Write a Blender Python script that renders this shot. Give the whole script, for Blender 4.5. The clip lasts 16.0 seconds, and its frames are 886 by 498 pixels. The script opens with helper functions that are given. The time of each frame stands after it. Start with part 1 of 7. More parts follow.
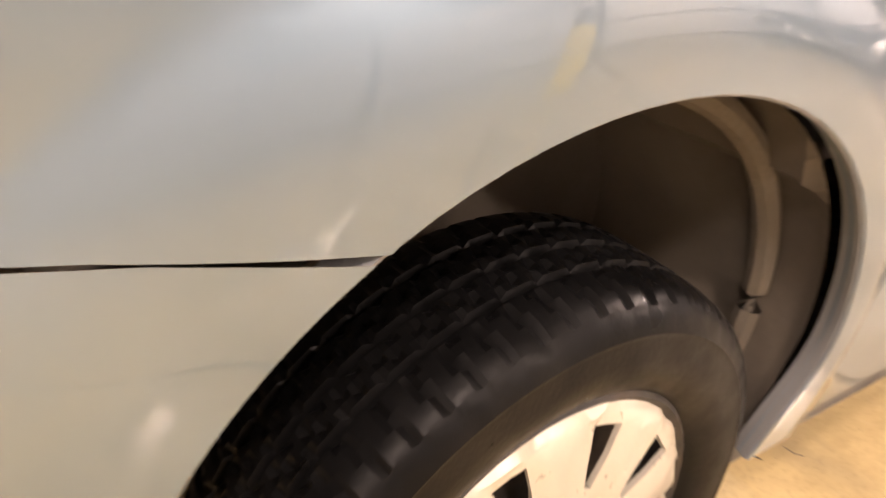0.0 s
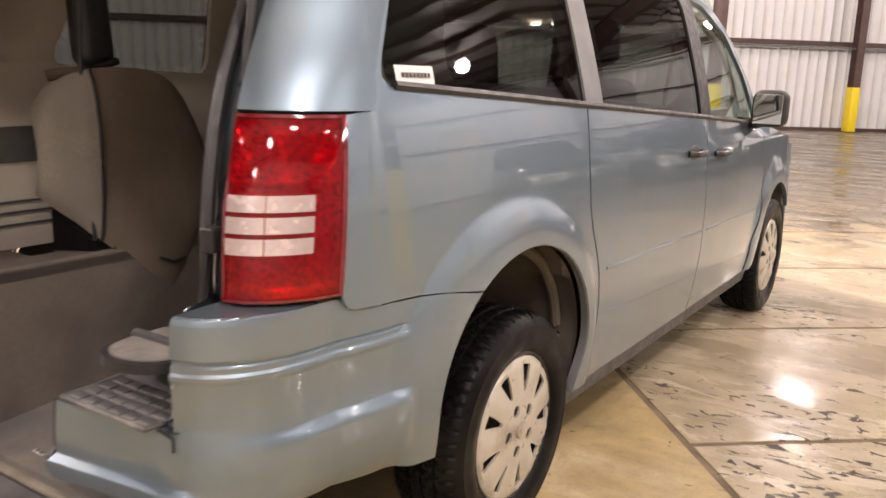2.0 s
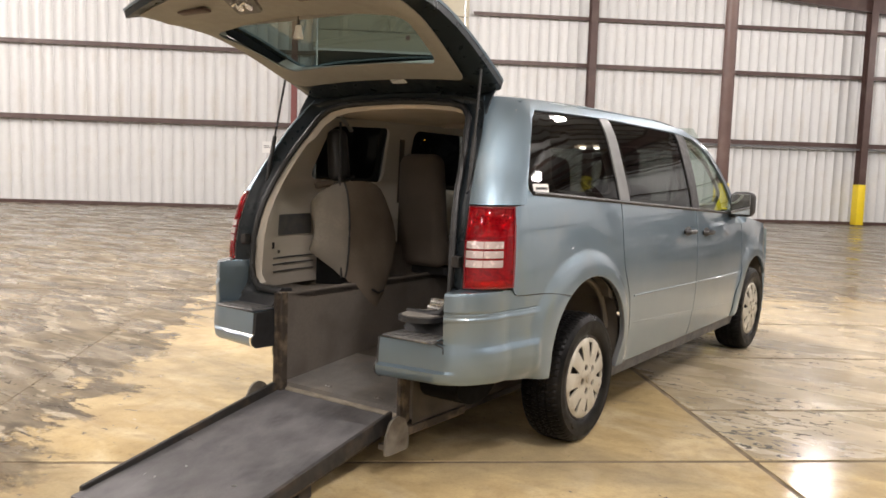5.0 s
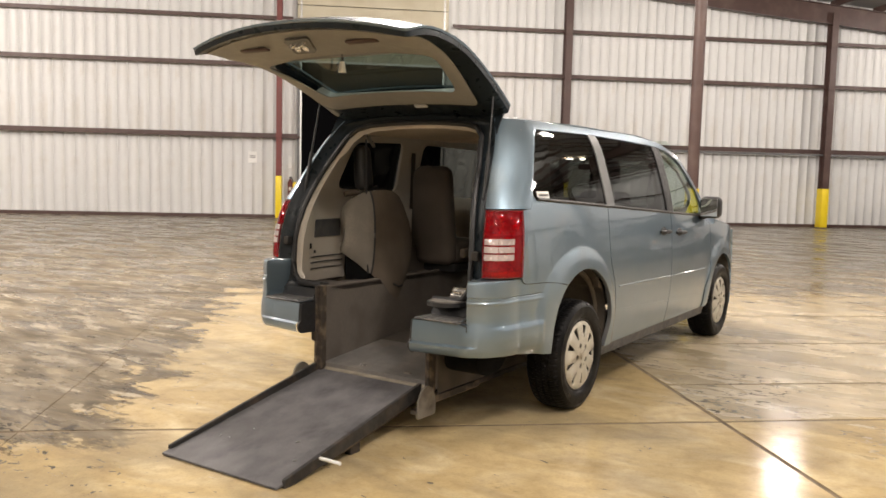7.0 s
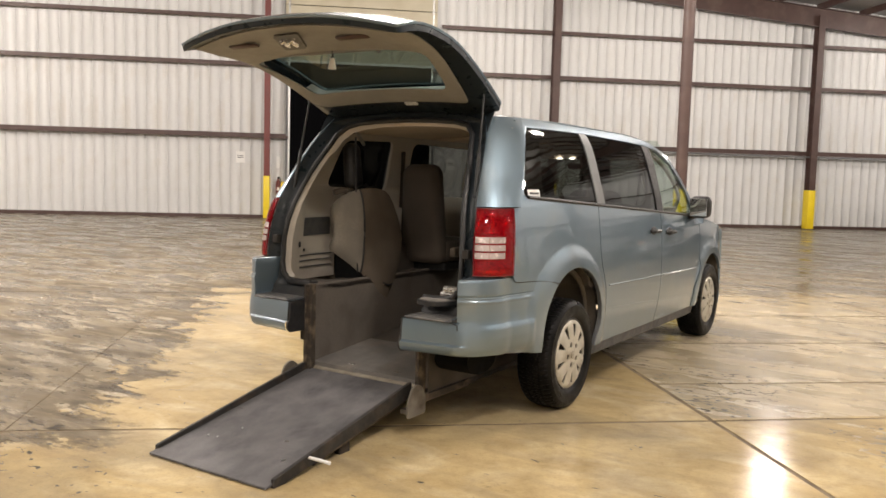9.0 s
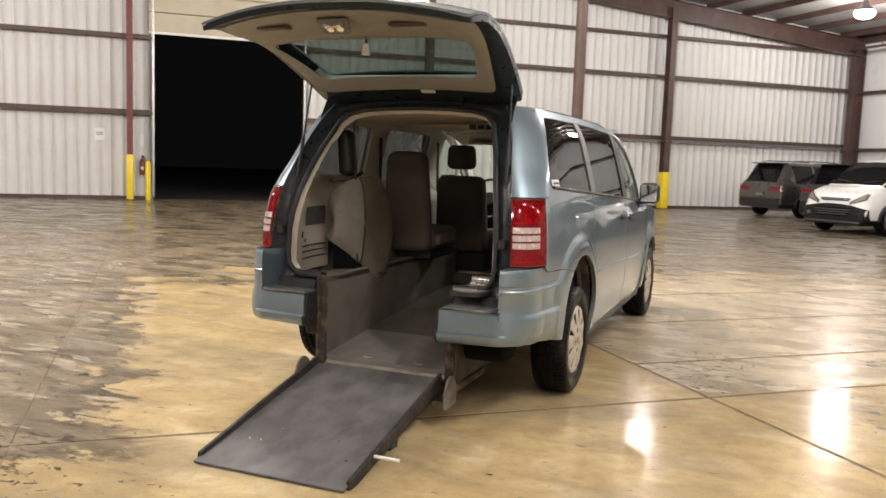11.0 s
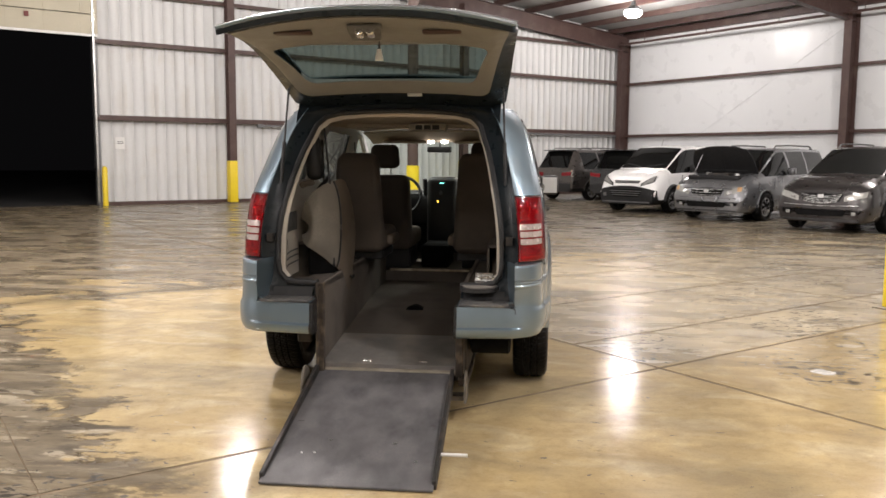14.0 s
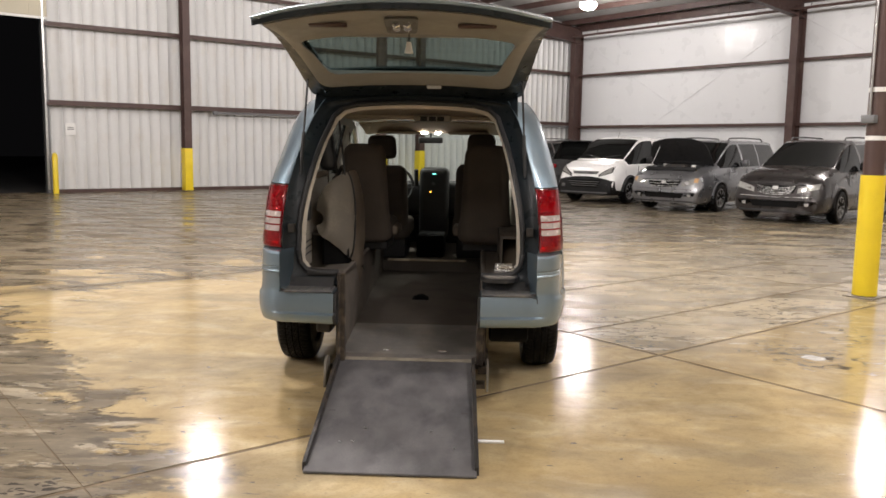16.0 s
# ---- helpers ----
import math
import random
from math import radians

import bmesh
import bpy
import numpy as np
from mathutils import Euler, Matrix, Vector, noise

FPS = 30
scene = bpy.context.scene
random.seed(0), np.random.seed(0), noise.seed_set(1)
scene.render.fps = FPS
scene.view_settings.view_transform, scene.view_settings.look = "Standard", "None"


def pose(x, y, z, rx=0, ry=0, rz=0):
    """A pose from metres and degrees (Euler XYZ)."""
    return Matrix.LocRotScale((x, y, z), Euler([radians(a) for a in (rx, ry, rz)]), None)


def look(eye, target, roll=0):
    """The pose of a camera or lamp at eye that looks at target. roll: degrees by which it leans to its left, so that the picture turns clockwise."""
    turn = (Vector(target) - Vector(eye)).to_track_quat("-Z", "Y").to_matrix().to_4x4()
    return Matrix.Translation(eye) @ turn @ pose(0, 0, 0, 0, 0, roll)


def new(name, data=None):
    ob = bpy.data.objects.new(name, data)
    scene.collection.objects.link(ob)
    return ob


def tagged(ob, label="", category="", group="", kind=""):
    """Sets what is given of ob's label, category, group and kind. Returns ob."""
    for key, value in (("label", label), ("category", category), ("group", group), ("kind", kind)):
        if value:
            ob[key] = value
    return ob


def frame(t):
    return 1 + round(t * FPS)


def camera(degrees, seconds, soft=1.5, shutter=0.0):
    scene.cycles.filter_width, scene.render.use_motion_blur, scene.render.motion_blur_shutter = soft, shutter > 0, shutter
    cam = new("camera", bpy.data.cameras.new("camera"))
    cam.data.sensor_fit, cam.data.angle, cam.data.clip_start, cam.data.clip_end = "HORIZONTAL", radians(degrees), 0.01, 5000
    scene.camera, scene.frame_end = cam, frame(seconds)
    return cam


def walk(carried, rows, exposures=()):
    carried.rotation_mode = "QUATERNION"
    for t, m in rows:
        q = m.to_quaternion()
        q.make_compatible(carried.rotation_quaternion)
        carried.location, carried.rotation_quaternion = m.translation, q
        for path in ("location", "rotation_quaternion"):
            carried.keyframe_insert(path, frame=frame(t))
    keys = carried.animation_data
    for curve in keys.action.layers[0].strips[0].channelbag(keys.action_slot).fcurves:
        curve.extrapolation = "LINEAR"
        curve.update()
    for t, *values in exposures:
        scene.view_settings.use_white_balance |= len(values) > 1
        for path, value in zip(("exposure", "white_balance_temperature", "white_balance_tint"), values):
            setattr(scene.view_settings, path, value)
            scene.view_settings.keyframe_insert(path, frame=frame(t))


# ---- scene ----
cam = camera(56.2, 16.0, soft=1.6, shutter=0.4)
PATH = [
    (0, (1.292, -0.512, 1.051), (0.083, 0.489, 0.171), 8.1),
    (0.5, (1.486, -0.869, 1.157), (0.419, 0.386, 0.432), 7.3),
    (1, (1.738, -1.211, 1.257), (0.691, 0.128, 0.663), 7.3),
    (1.5, (1.898, -1.589, 1.293), (0.733, -0.034, 0.82), 5.8),
    (2, (1.947, -1.984, 1.326), (0.872, -0.349, 0.911), 1.9),
    (2.5, (2.083, -2.364, 1.343), (0.986, -0.733, 0.974), 2.6),
    (3, (2.186, -2.71, 1.366), (1.072, -1.079, 1.051), 2.0),
    (3.5, (2.285, -3.064, 1.377), (1.169, -1.428, 1.1), 2.1),
    (4, (2.5, -3.371, 1.371), (1.365, -1.74, 1.139), 2.0),
    (4.5, (2.634, -3.628, 1.387), (1.481, -2.006, 1.184), 1.9),
    (7, (2.971, -4.669, 1.412), (1.872, -3.007, 1.237), 1.4),
    (7.5, (2.973, -4.631, 1.401), (1.891, -2.959, 1.217), 1.7),
    (8, (3.018, -4.679, 1.403), (1.932, -3.008, 1.23), 1.3),
    (8.5, (3.015, -4.65, 1.393), (1.922, -2.984, 1.221), 1.5),
    (11, (2.029, -5.095, 1.424), (1.29, -3.248, 1.213), 2.0),
    (11.5, (1.786, -5.283, 1.444), (1.166, -3.397, 1.203), 1.6),
    (12, (1.539, -5.283, 1.436), (1.034, -3.362, 1.201), 0.7),
    (12.5, (1.328, -5.283, 1.455), (0.917, -3.337, 1.244), 1.3),
    (13, (1.135, -5.42, 1.456), (0.823, -3.455, 1.255), 0.8),
    (13.5, (0.976, -5.541, 1.459), (0.715, -3.571, 1.235), 0.9),
    (14, (0.817, -5.531, 1.457), (0.603, -3.555, 1.237), 0.4),
    (14.5, (0.685, -5.528, 1.463), (0.514, -3.548, 1.242), 1.0),
    (15, (0.532, -5.64, 1.469), (0.401, -3.658, 1.235), 0.7),
    (15.5, (0.435, -5.718, 1.477), (0.339, -3.735, 1.24), 0.6),
    (16, (0.383, -5.632, 1.471), (0.303, -3.649, 1.226), 0.9),
]
EXPOSURES = [(0, 1.6, 7500, 30), (0.5, 1.3, 7350, 30), (1, 1.12, 6800, 28), (1.5, 0.8, 6850, 28), (2, 0.74, 6650, 25), (2.5, 0.92, 6480, 20), (3.5, 1.06, 6100, 16), (4.5, 0.66, 6180, 16), (7, 0.45, 6600, 15), (8.5, 0.41, 6600, 15), (11, 0.38, 6450, 15), (12, 0.5, 6250, 16), (12.5, 0.49, 6200, 16), (14, 0.29, 6230, 16), (16, 0.18, 6250, 16)]
walk(cam, [(t, look(eye, target, roll)) for t, eye, target, roll in PATH], EXPOSURES)

# ---- world and lamps: a closed hall at night, lit by high-bay lamps ----
world = bpy.data.worlds.new("night")
scene.world = world
world.use_nodes = True
world.node_tree.nodes["Background"].inputs[0].default_value = (0.0042, 0.004, 0.004, 1)
world.node_tree.nodes["Background"].inputs[1].default_value = 0.6

HALL = pose(0, 0, 0, 0, 0, 40.8)      # the hall's own axes: u along the end wall, v towards it
VW, UR, UL, VS = 20.7, 23.82, -24.0, -16.0
# u, v and relative power of each lamp
# Added, unseen: (-13.0, 13.5) brightens the left wall, (-0.5, -8.0) fills the van.
LAMPS = [(19.2, 15.9, 0.68), (10.8, 14.3, 0.38), (4.0, 13.8, 0.6), (-13.0, 13.5, 1.7), (17.5, 4.6, 1.0), (8.0, 4.6, 1.2), (0.0, 4.6, 2.0), (-8.0, 4.6, 1.8), (-16.0, 4.6, 1.7), (16.0, -5.5, 0.6), (8.0, -5.5, 0.5), (-0.5, -8.0, 0.45), (2.2, -5.0, 0.85), (-8.0, -5.5, 0.5), (-4.7, -12.2, 0.5)]
LAMP_POWER, LAMP_Z = 710.0, 6.5


def hall(u, v, z=0.0):
    return HALL @ Vector((u, v, z))


# ---- materials ----
def rgb(c):
    return (*c, 1.0)


def surf(name, color, rough=0.5, metal=0.0, var=0.12, scale=3.0, bump=0.0, bscale=60.0, coat=0.0, spec=0.5,
         dirt=None, dirt_amount=0.5, dirt_scale=2.0, rvar=0.12, stretch=(1, 1, 1), coat_ior=1.5):
    """A procedural surface: colour varied at two scales, an optional dirt layer, grain as bump."""
    m = bpy.data.materials.new(name)
    m.use_nodes = True
    nt = m.node_tree
    n, link = nt.nodes, nt.links.new
    bsdf = n["Principled BSDF"]
    tc, mp = n.new("ShaderNodeTexCoord"), n.new("ShaderNodeMapping")
    mp.inputs["Scale"].default_value = stretch
    link(tc.outputs["Object"], mp.inputs["Vector"])

    def noise_at(s, detail=4.0):
        t = n.new("ShaderNodeTexNoise")
        t.inputs["Scale"].default_value, t.inputs["Detail"].default_value = s, detail
        link(mp.outputs[0], t.inputs["Vector"])
        return t.outputs["Fac"]

    def remap(sock, a, b, c, d):
        r = n.new("ShaderNodeMapRange")
        for k, v in enumerate((a, b, c, d)):
            r.inputs[k + 1].default_value = v
        link(sock, r.inputs[0])
        return r.outputs[0]

    def mix(fac, a, b, kind="MIX"):
        x = n.new("ShaderNodeMix")
        x.data_type, x.blend_type = "RGBA", kind
        for sock, v in ((x.inputs[0], fac), (x.inputs[6], a), (x.inputs[7], b)):
            if isinstance(v, (tuple, list)):
                sock.default_value = v
            elif isinstance(v, float):
                sock.default_value = v
            else:
                link(v, sock)
        return x.outputs[2]

    big, small = noise_at(scale, 3.0), noise_at(scale * 14, 5.0)
    lo, hi = [max(0.0, c * (1 - var)) for c in color], [min(1.0, c * (1 + var)) for c in color]
    col = mix(remap(big, 0.3, 0.7, 0, 1), rgb(lo), rgb(hi))
    col = mix(remap(small, 0.35, 0.65, 0, 0.5), col, rgb([c * (1 - 0.7 * var) for c in color]))
    if dirt:
        mask = remap(noise_at(dirt_scale, 6.0), 0.62 - 0.35 * dirt_amount, 0.85 - 0.3 * dirt_amount, 0, 1)
        col = mix(mask, col, rgb(dirt))
    link(col, bsdf.inputs["Base Color"])
    link(remap(noise_at(scale * 4), 0.3, 0.7, max(0.02, rough - rvar), min(1, rough + rvar)), bsdf.inputs["Roughness"])
    bsdf.inputs["Metallic"].default_value = metal
    bsdf.inputs["Specular IOR Level"].default_value = spec
    bsdf.inputs["Coat Weight"].default_value = coat
    bsdf.inputs["Coat Roughness"].default_value = 0.02
    bsdf.inputs["Coat IOR"].default_value = coat_ior
    if bump:
        b = n.new("ShaderNodeBump")
        b.inputs["Strength"].default_value, b.inputs["Distance"].default_value = 0.6, bump
        link(noise_at(bscale, 3.0), b.inputs["Height"])
        link(b.outputs[0], bsdf.inputs["Normal"])
    return m


def glass(name, tint, rough=0.0):
    m = bpy.data.materials.new(name)
    m.use_nodes = True
    b = m.node_tree.nodes["Principled BSDF"]
    b.inputs["Base Color"].default_value = rgb(tint)
    b.inputs["Roughness"].default_value = rough
    b.inputs["Transmission Weight"].default_value = 1.0
    b.inputs["IOR"].default_value = 1.45
    return m


def thin_glass(name, tint, haze=0.0, film_color=(0.36, 0.42, 0.39)):
    """A pane: tinted see-through film with a Fresnel reflection, without refraction."""
    m = bpy.data.materials.new(name)
    m.use_nodes = True
    nt = m.node_tree
    n, link = nt.nodes, nt.links.new
    n.remove(n["Principled BSDF"])
    tr, gl, mx = n.new("ShaderNodeBsdfTransparent"), n.new("ShaderNodeBsdfGlossy"), n.new("ShaderNodeMixShader")
    lw, pw, sc = n.new("ShaderNodeLayerWeight"), n.new("ShaderNodeMath"), n.new("ShaderNodeMath")
    tr.inputs[0].default_value = rgb(tint)
    gl.inputs["Roughness"].default_value = 0.01
    lw.inputs["Blend"].default_value = 0.5
    pw.operation, sc.operation = "POWER", "MULTIPLY_ADD"
    pw.inputs[1].default_value = 5.0
    sc.inputs[1].default_value, sc.inputs[2].default_value = 0.80, 0.038
    link(lw.outputs["Facing"], pw.inputs[0])
    link(pw.outputs[0], sc.inputs[0])
    link(sc.outputs[0], mx.inputs[0])
    base = tr.outputs[0]
    if haze:
        dust, film = n.new("ShaderNodeBsdfDiffuse"), n.new("ShaderNodeMixShader")
        dust.inputs[0].default_value = rgb(film_color)
        film.inputs[0].default_value = haze
        link(base, film.inputs[1])
        link(dust.outputs[0], film.inputs[2])
        base = film.outputs[0]
    link(base, mx.inputs[1])
    link(gl.outputs[0], mx.inputs[2])
    link(mx.outputs[0], n["Material Output"].inputs[0])
    return m


def glow(name, color, strength):
    m = bpy.data.materials.new(name)
    m.use_nodes = True
    b = m.node_tree.nodes["Principled BSDF"]
    b.inputs["Base Color"].default_value = rgb(color)
    b.inputs["Emission Color"].default_value = rgb(color)
    b.inputs["Emission Strength"].default_value = strength
    return m


PAINT = surf("blue_grey_paint", (0.178, 0.246, 0.301), 0.38, metal=0.72, var=0.03, scale=1.2, coat=1.0, coat_ior=1.62, rvar=0.03, dirt=(0.22, 0.26, 0.28), dirt_amount=0.2, dirt_scale=3)
# body colour, darkened here for the shade round the opening and inside the tailgate
JAMB_SHADED = surf("shaded_jamb_paint", (0.014, 0.020, 0.025), 0.35, metal=0.0, spec=0.25, var=0.1, scale=4, dirt=(0.012, 0.012, 0.011), dirt_amount=0.25)
BLACK = surf("black_plastic", (0.02, 0.02, 0.021), 0.5, var=0.25, scale=8, bump=0.0006, bscale=400)
GREYP = surf("grey_plastic", (0.075, 0.077, 0.08), 0.55, var=0.2, scale=6, bump=0.0008, bscale=300, dirt=(0.12, 0.11, 0.1), dirt_amount=0.4, dirt_scale=9)
SASH = surf("grey_sash", (0.16, 0.165, 0.17), 0.45, var=0.08, scale=3)
RUBBER = surf("tyre_rubber", (0.004, 0.004, 0.0042), 0.38, spec=0.12, var=0.3, scale=5, bump=0.0006, bscale=150, dirt=(0.017, 0.0155, 0.014), dirt_amount=0.32, dirt_scale=4)
HUBCAP = surf("hubcap_silver", (0.53, 0.505, 0.43), 0.38, metal=0.35, var=0.06, scale=10, dirt=(0.30, 0.25, 0.18), dirt_amount=0.25, dirt_scale=12)
STEEL = surf("steel", (0.45, 0.45, 0.44), 0.35, metal=0.9, var=0.15, scale=12, bump=0.0004)
RUST = surf("rusty_steel", (0.058, 0.045, 0.034), 0.8, metal=0.2, var=0.45, scale=9, bump=0.002, bscale=80, dirt=(0.19, 0.145, 0.095), dirt_amount=0.42, dirt_scale=14)
DARKMETAL = surf("dark_metal", (0.038, 0.036, 0.034), 0.6, metal=0.4, var=0.3, scale=8, bump=0.001, dirt=(0.08, 0.06, 0.045), dirt_amount=0.4, dirt_scale=10)
LINER = surf("wheel_liner", (0.075, 0.062, 0.048), 0.8, var=0.35, scale=5, bump=0.002, bscale=70, dirt=(0.12, 0.10, 0.075), dirt_amount=0.6, dirt_scale=5)
PLATE = surf("dusty_plate", (0.17, 0.15, 0.12), 0.8, var=0.3, scale=8, bump=0.001, dirt=(0.07, 0.055, 0.04), dirt_amount=0.4, dirt_scale=12)
LINER_LIGHT = surf("dusty_liner_seam", (0.105, 0.088, 0.066), 0.8, var=0.3, scale=8, bump=0.001)
STRIP = surf("worn_metal_strip", (0.62, 0.53, 0.42), 0.4, metal=0.5, var=0.25, scale=9, dirt=(0.25, 0.17, 0.10), dirt_amount=0.4, dirt_scale=20)
DUSTY = surf("dusty_metal_edge", (0.30, 0.265, 0.21), 0.6, metal=0.2, var=0.3, scale=14, bump=0.001)
UNDERSIDE = surf("black_underside", (0.006, 0.006, 0.006), 0.9, spec=0.1, var=0.3, scale=6)
RAMPTOP = surf("ramp_grit", (0.128, 0.124, 0.127), 0.66, var=0.3, scale=7, bump=0.002, bscale=260, dirt=(0.070, 0.069, 0.073), dirt_amount=0.42, dirt_scale=4.5, stretch=(1.3, 0.8, 1))
STEPP = surf("step_plastic", (0.068, 0.070, 0.074), 0.5, var=0.25, scale=9, bump=0.0008, bscale=300, dirt=(0.2, 0.185, 0.16), dirt_amount=0.5, dirt_scale=12)
FLOORMAT = surf("low_floor_mat", (0.175, 0.165, 0.155), 0.7, var=0.2, scale=4, bump=0.002, bscale=260, dirt=(0.25, 0.225, 0.19), dirt_amount=0.4, dirt_scale=5)
CARPET = surf("carpet_grey", (0.140, 0.123, 0.107), 0.95, var=0.25, scale=5, bump=0.004, bscale=220, dirt=(0.13, 0.112, 0.095), dirt_amount=0.35, dirt_scale=5, spec=0.1)
BEIGE = surf("beige_trim", (0.53, 0.485, 0.42), 0.6, var=0.06, scale=4, bump=0.0008, bscale=300)
FLAPTOP = surf("worn_flap_top", (0.20, 0.185, 0.165), 0.85, var=0.25, scale=9, bump=0.002, bscale=200, dirt=(0.13, 0.115, 0.10), dirt_amount=0.4, dirt_scale=14)
LATCH = surf("dull_latch_metal", (0.20, 0.195, 0.185), 0.5, metal=0.6, var=0.2, scale=16, dirt=(0.10, 0.09, 0.075), dirt_amount=0.4, dirt_scale=20)
BRIGHT = surf("bright_steel", (0.80, 0.79, 0.77), 0.22, metal=0.9, var=0.08, scale=14)
GATETRIM = surf("grey_beige_trim", (0.275, 0.266, 0.247), 0.6, var=0.06, scale=4, bump=0.0008, bscale=300)
HEADLINER = surf("headliner_cloth", (0.70, 0.60, 0.485), 0.95, var=0.08, scale=5, bump=0.0015, bscale=500, spec=0.1)
CLOTH = surf("seat_cloth", (0.095, 0.079, 0.065), 0.95, var=0.12, scale=7, bump=0.002, bscale=350, spec=0.15)
CLOTH2 = surf("seat_back_cloth", (0.155, 0.126, 0.098), 0.9, var=0.16, scale=6, bump=0.003, bscale=30, spec=0.15)
CLOTH3 = surf("seat_panel_cloth", (0.215, 0.195, 0.165), 0.75, var=0.2, scale=5, bump=0.006, bscale=12, spec=0.25)
RED = surf("red_lens", (0.22, 0.0025, 0.007), 0.10, var=0.35, scale=10, spec=0.35, coat=0.4, rvar=0.04, bump=0.003, bscale=38)
REDDARK = surf("red_lens_dark", (0.15, 0.003, 0.007), 0.10, var=0.3, scale=20, coat=1.0, rvar=0.05)
CLEARLENS = surf("clear_lens", (0.56, 0.46, 0.44), 0.2, metal=0.3, var=0.3, scale=9, coat=1.0)
REDGLASS = thin_glass("red_lens_glass", (0.84, 0.035, 0.05), 0.16, (0.44, 0.009, 0.022))
REFLECTOR = surf("lamp_reflector", (0.55, 0.53, 0.52), 0.30, metal=0.7, var=0.05, scale=20)
TINT = thin_glass("tinted_glass", (0.085, 0.09, 0.085))
DOORGLASS = thin_glass("door_glass", (0.46, 0.53, 0.49))
CLEAR = thin_glass("clear_glass", (0.72, 0.80, 0.76))
HATCHGLASS = thin_glass("hatch_glass", (0.14, 0.185, 0.175), 0.16)
WHITEP = surf("white_paint", (0.78, 0.78, 0.76), 0.5, var=0.04, scale=2)
YELLOW = surf("yellow_paint", (0.82, 0.62, 0.02), 0.42, var=0.06, scale=4)
BROWN = surf("brown_steel_paint", (0.075, 0.042, 0.036), 0.5, var=0.15, scale=3, dirt=(0.11, 0.075, 0.06), dirt_amount=0.3)
REDPRIMER = surf("red_steel_paint", (0.16, 0.035, 0.03), 0.5, var=0.15, scale=3)
SHEET = surf("white_wall_sheet", (0.655, 0.66, 0.655), 0.45, var=0.04, scale=0.6, rvar=0.1, dirt=(0.59, 0.56, 0.51), dirt_amount=0.25, dirt_scale=0.8)
FACING = surf("white_insulation_facing", (0.72, 0.735, 0.745), 0.32, var=0.02, scale=0.5, bump=0.003, bscale=0.9, rvar=0.08)
ROOFSHEET = surf("roof_facing", (0.42, 0.42, 0.41), 0.5, var=0.05, scale=0.5)
DOORCREAM = surf("cream_door_section", (0.50, 0.46, 0.345), 0.5, var=0.06, scale=1.5, dirt=(0.42, 0.37, 0.26), dirt_amount=0.3, dirt_scale=1.2)
JOINT = surf("joint_filler", (0.20, 0.155, 0.105), 0.9, spec=0.1, var=0.4, scale=6)
NIGHT = surf("night_asphalt", (0.03, 0.03, 0.03), 0.9)


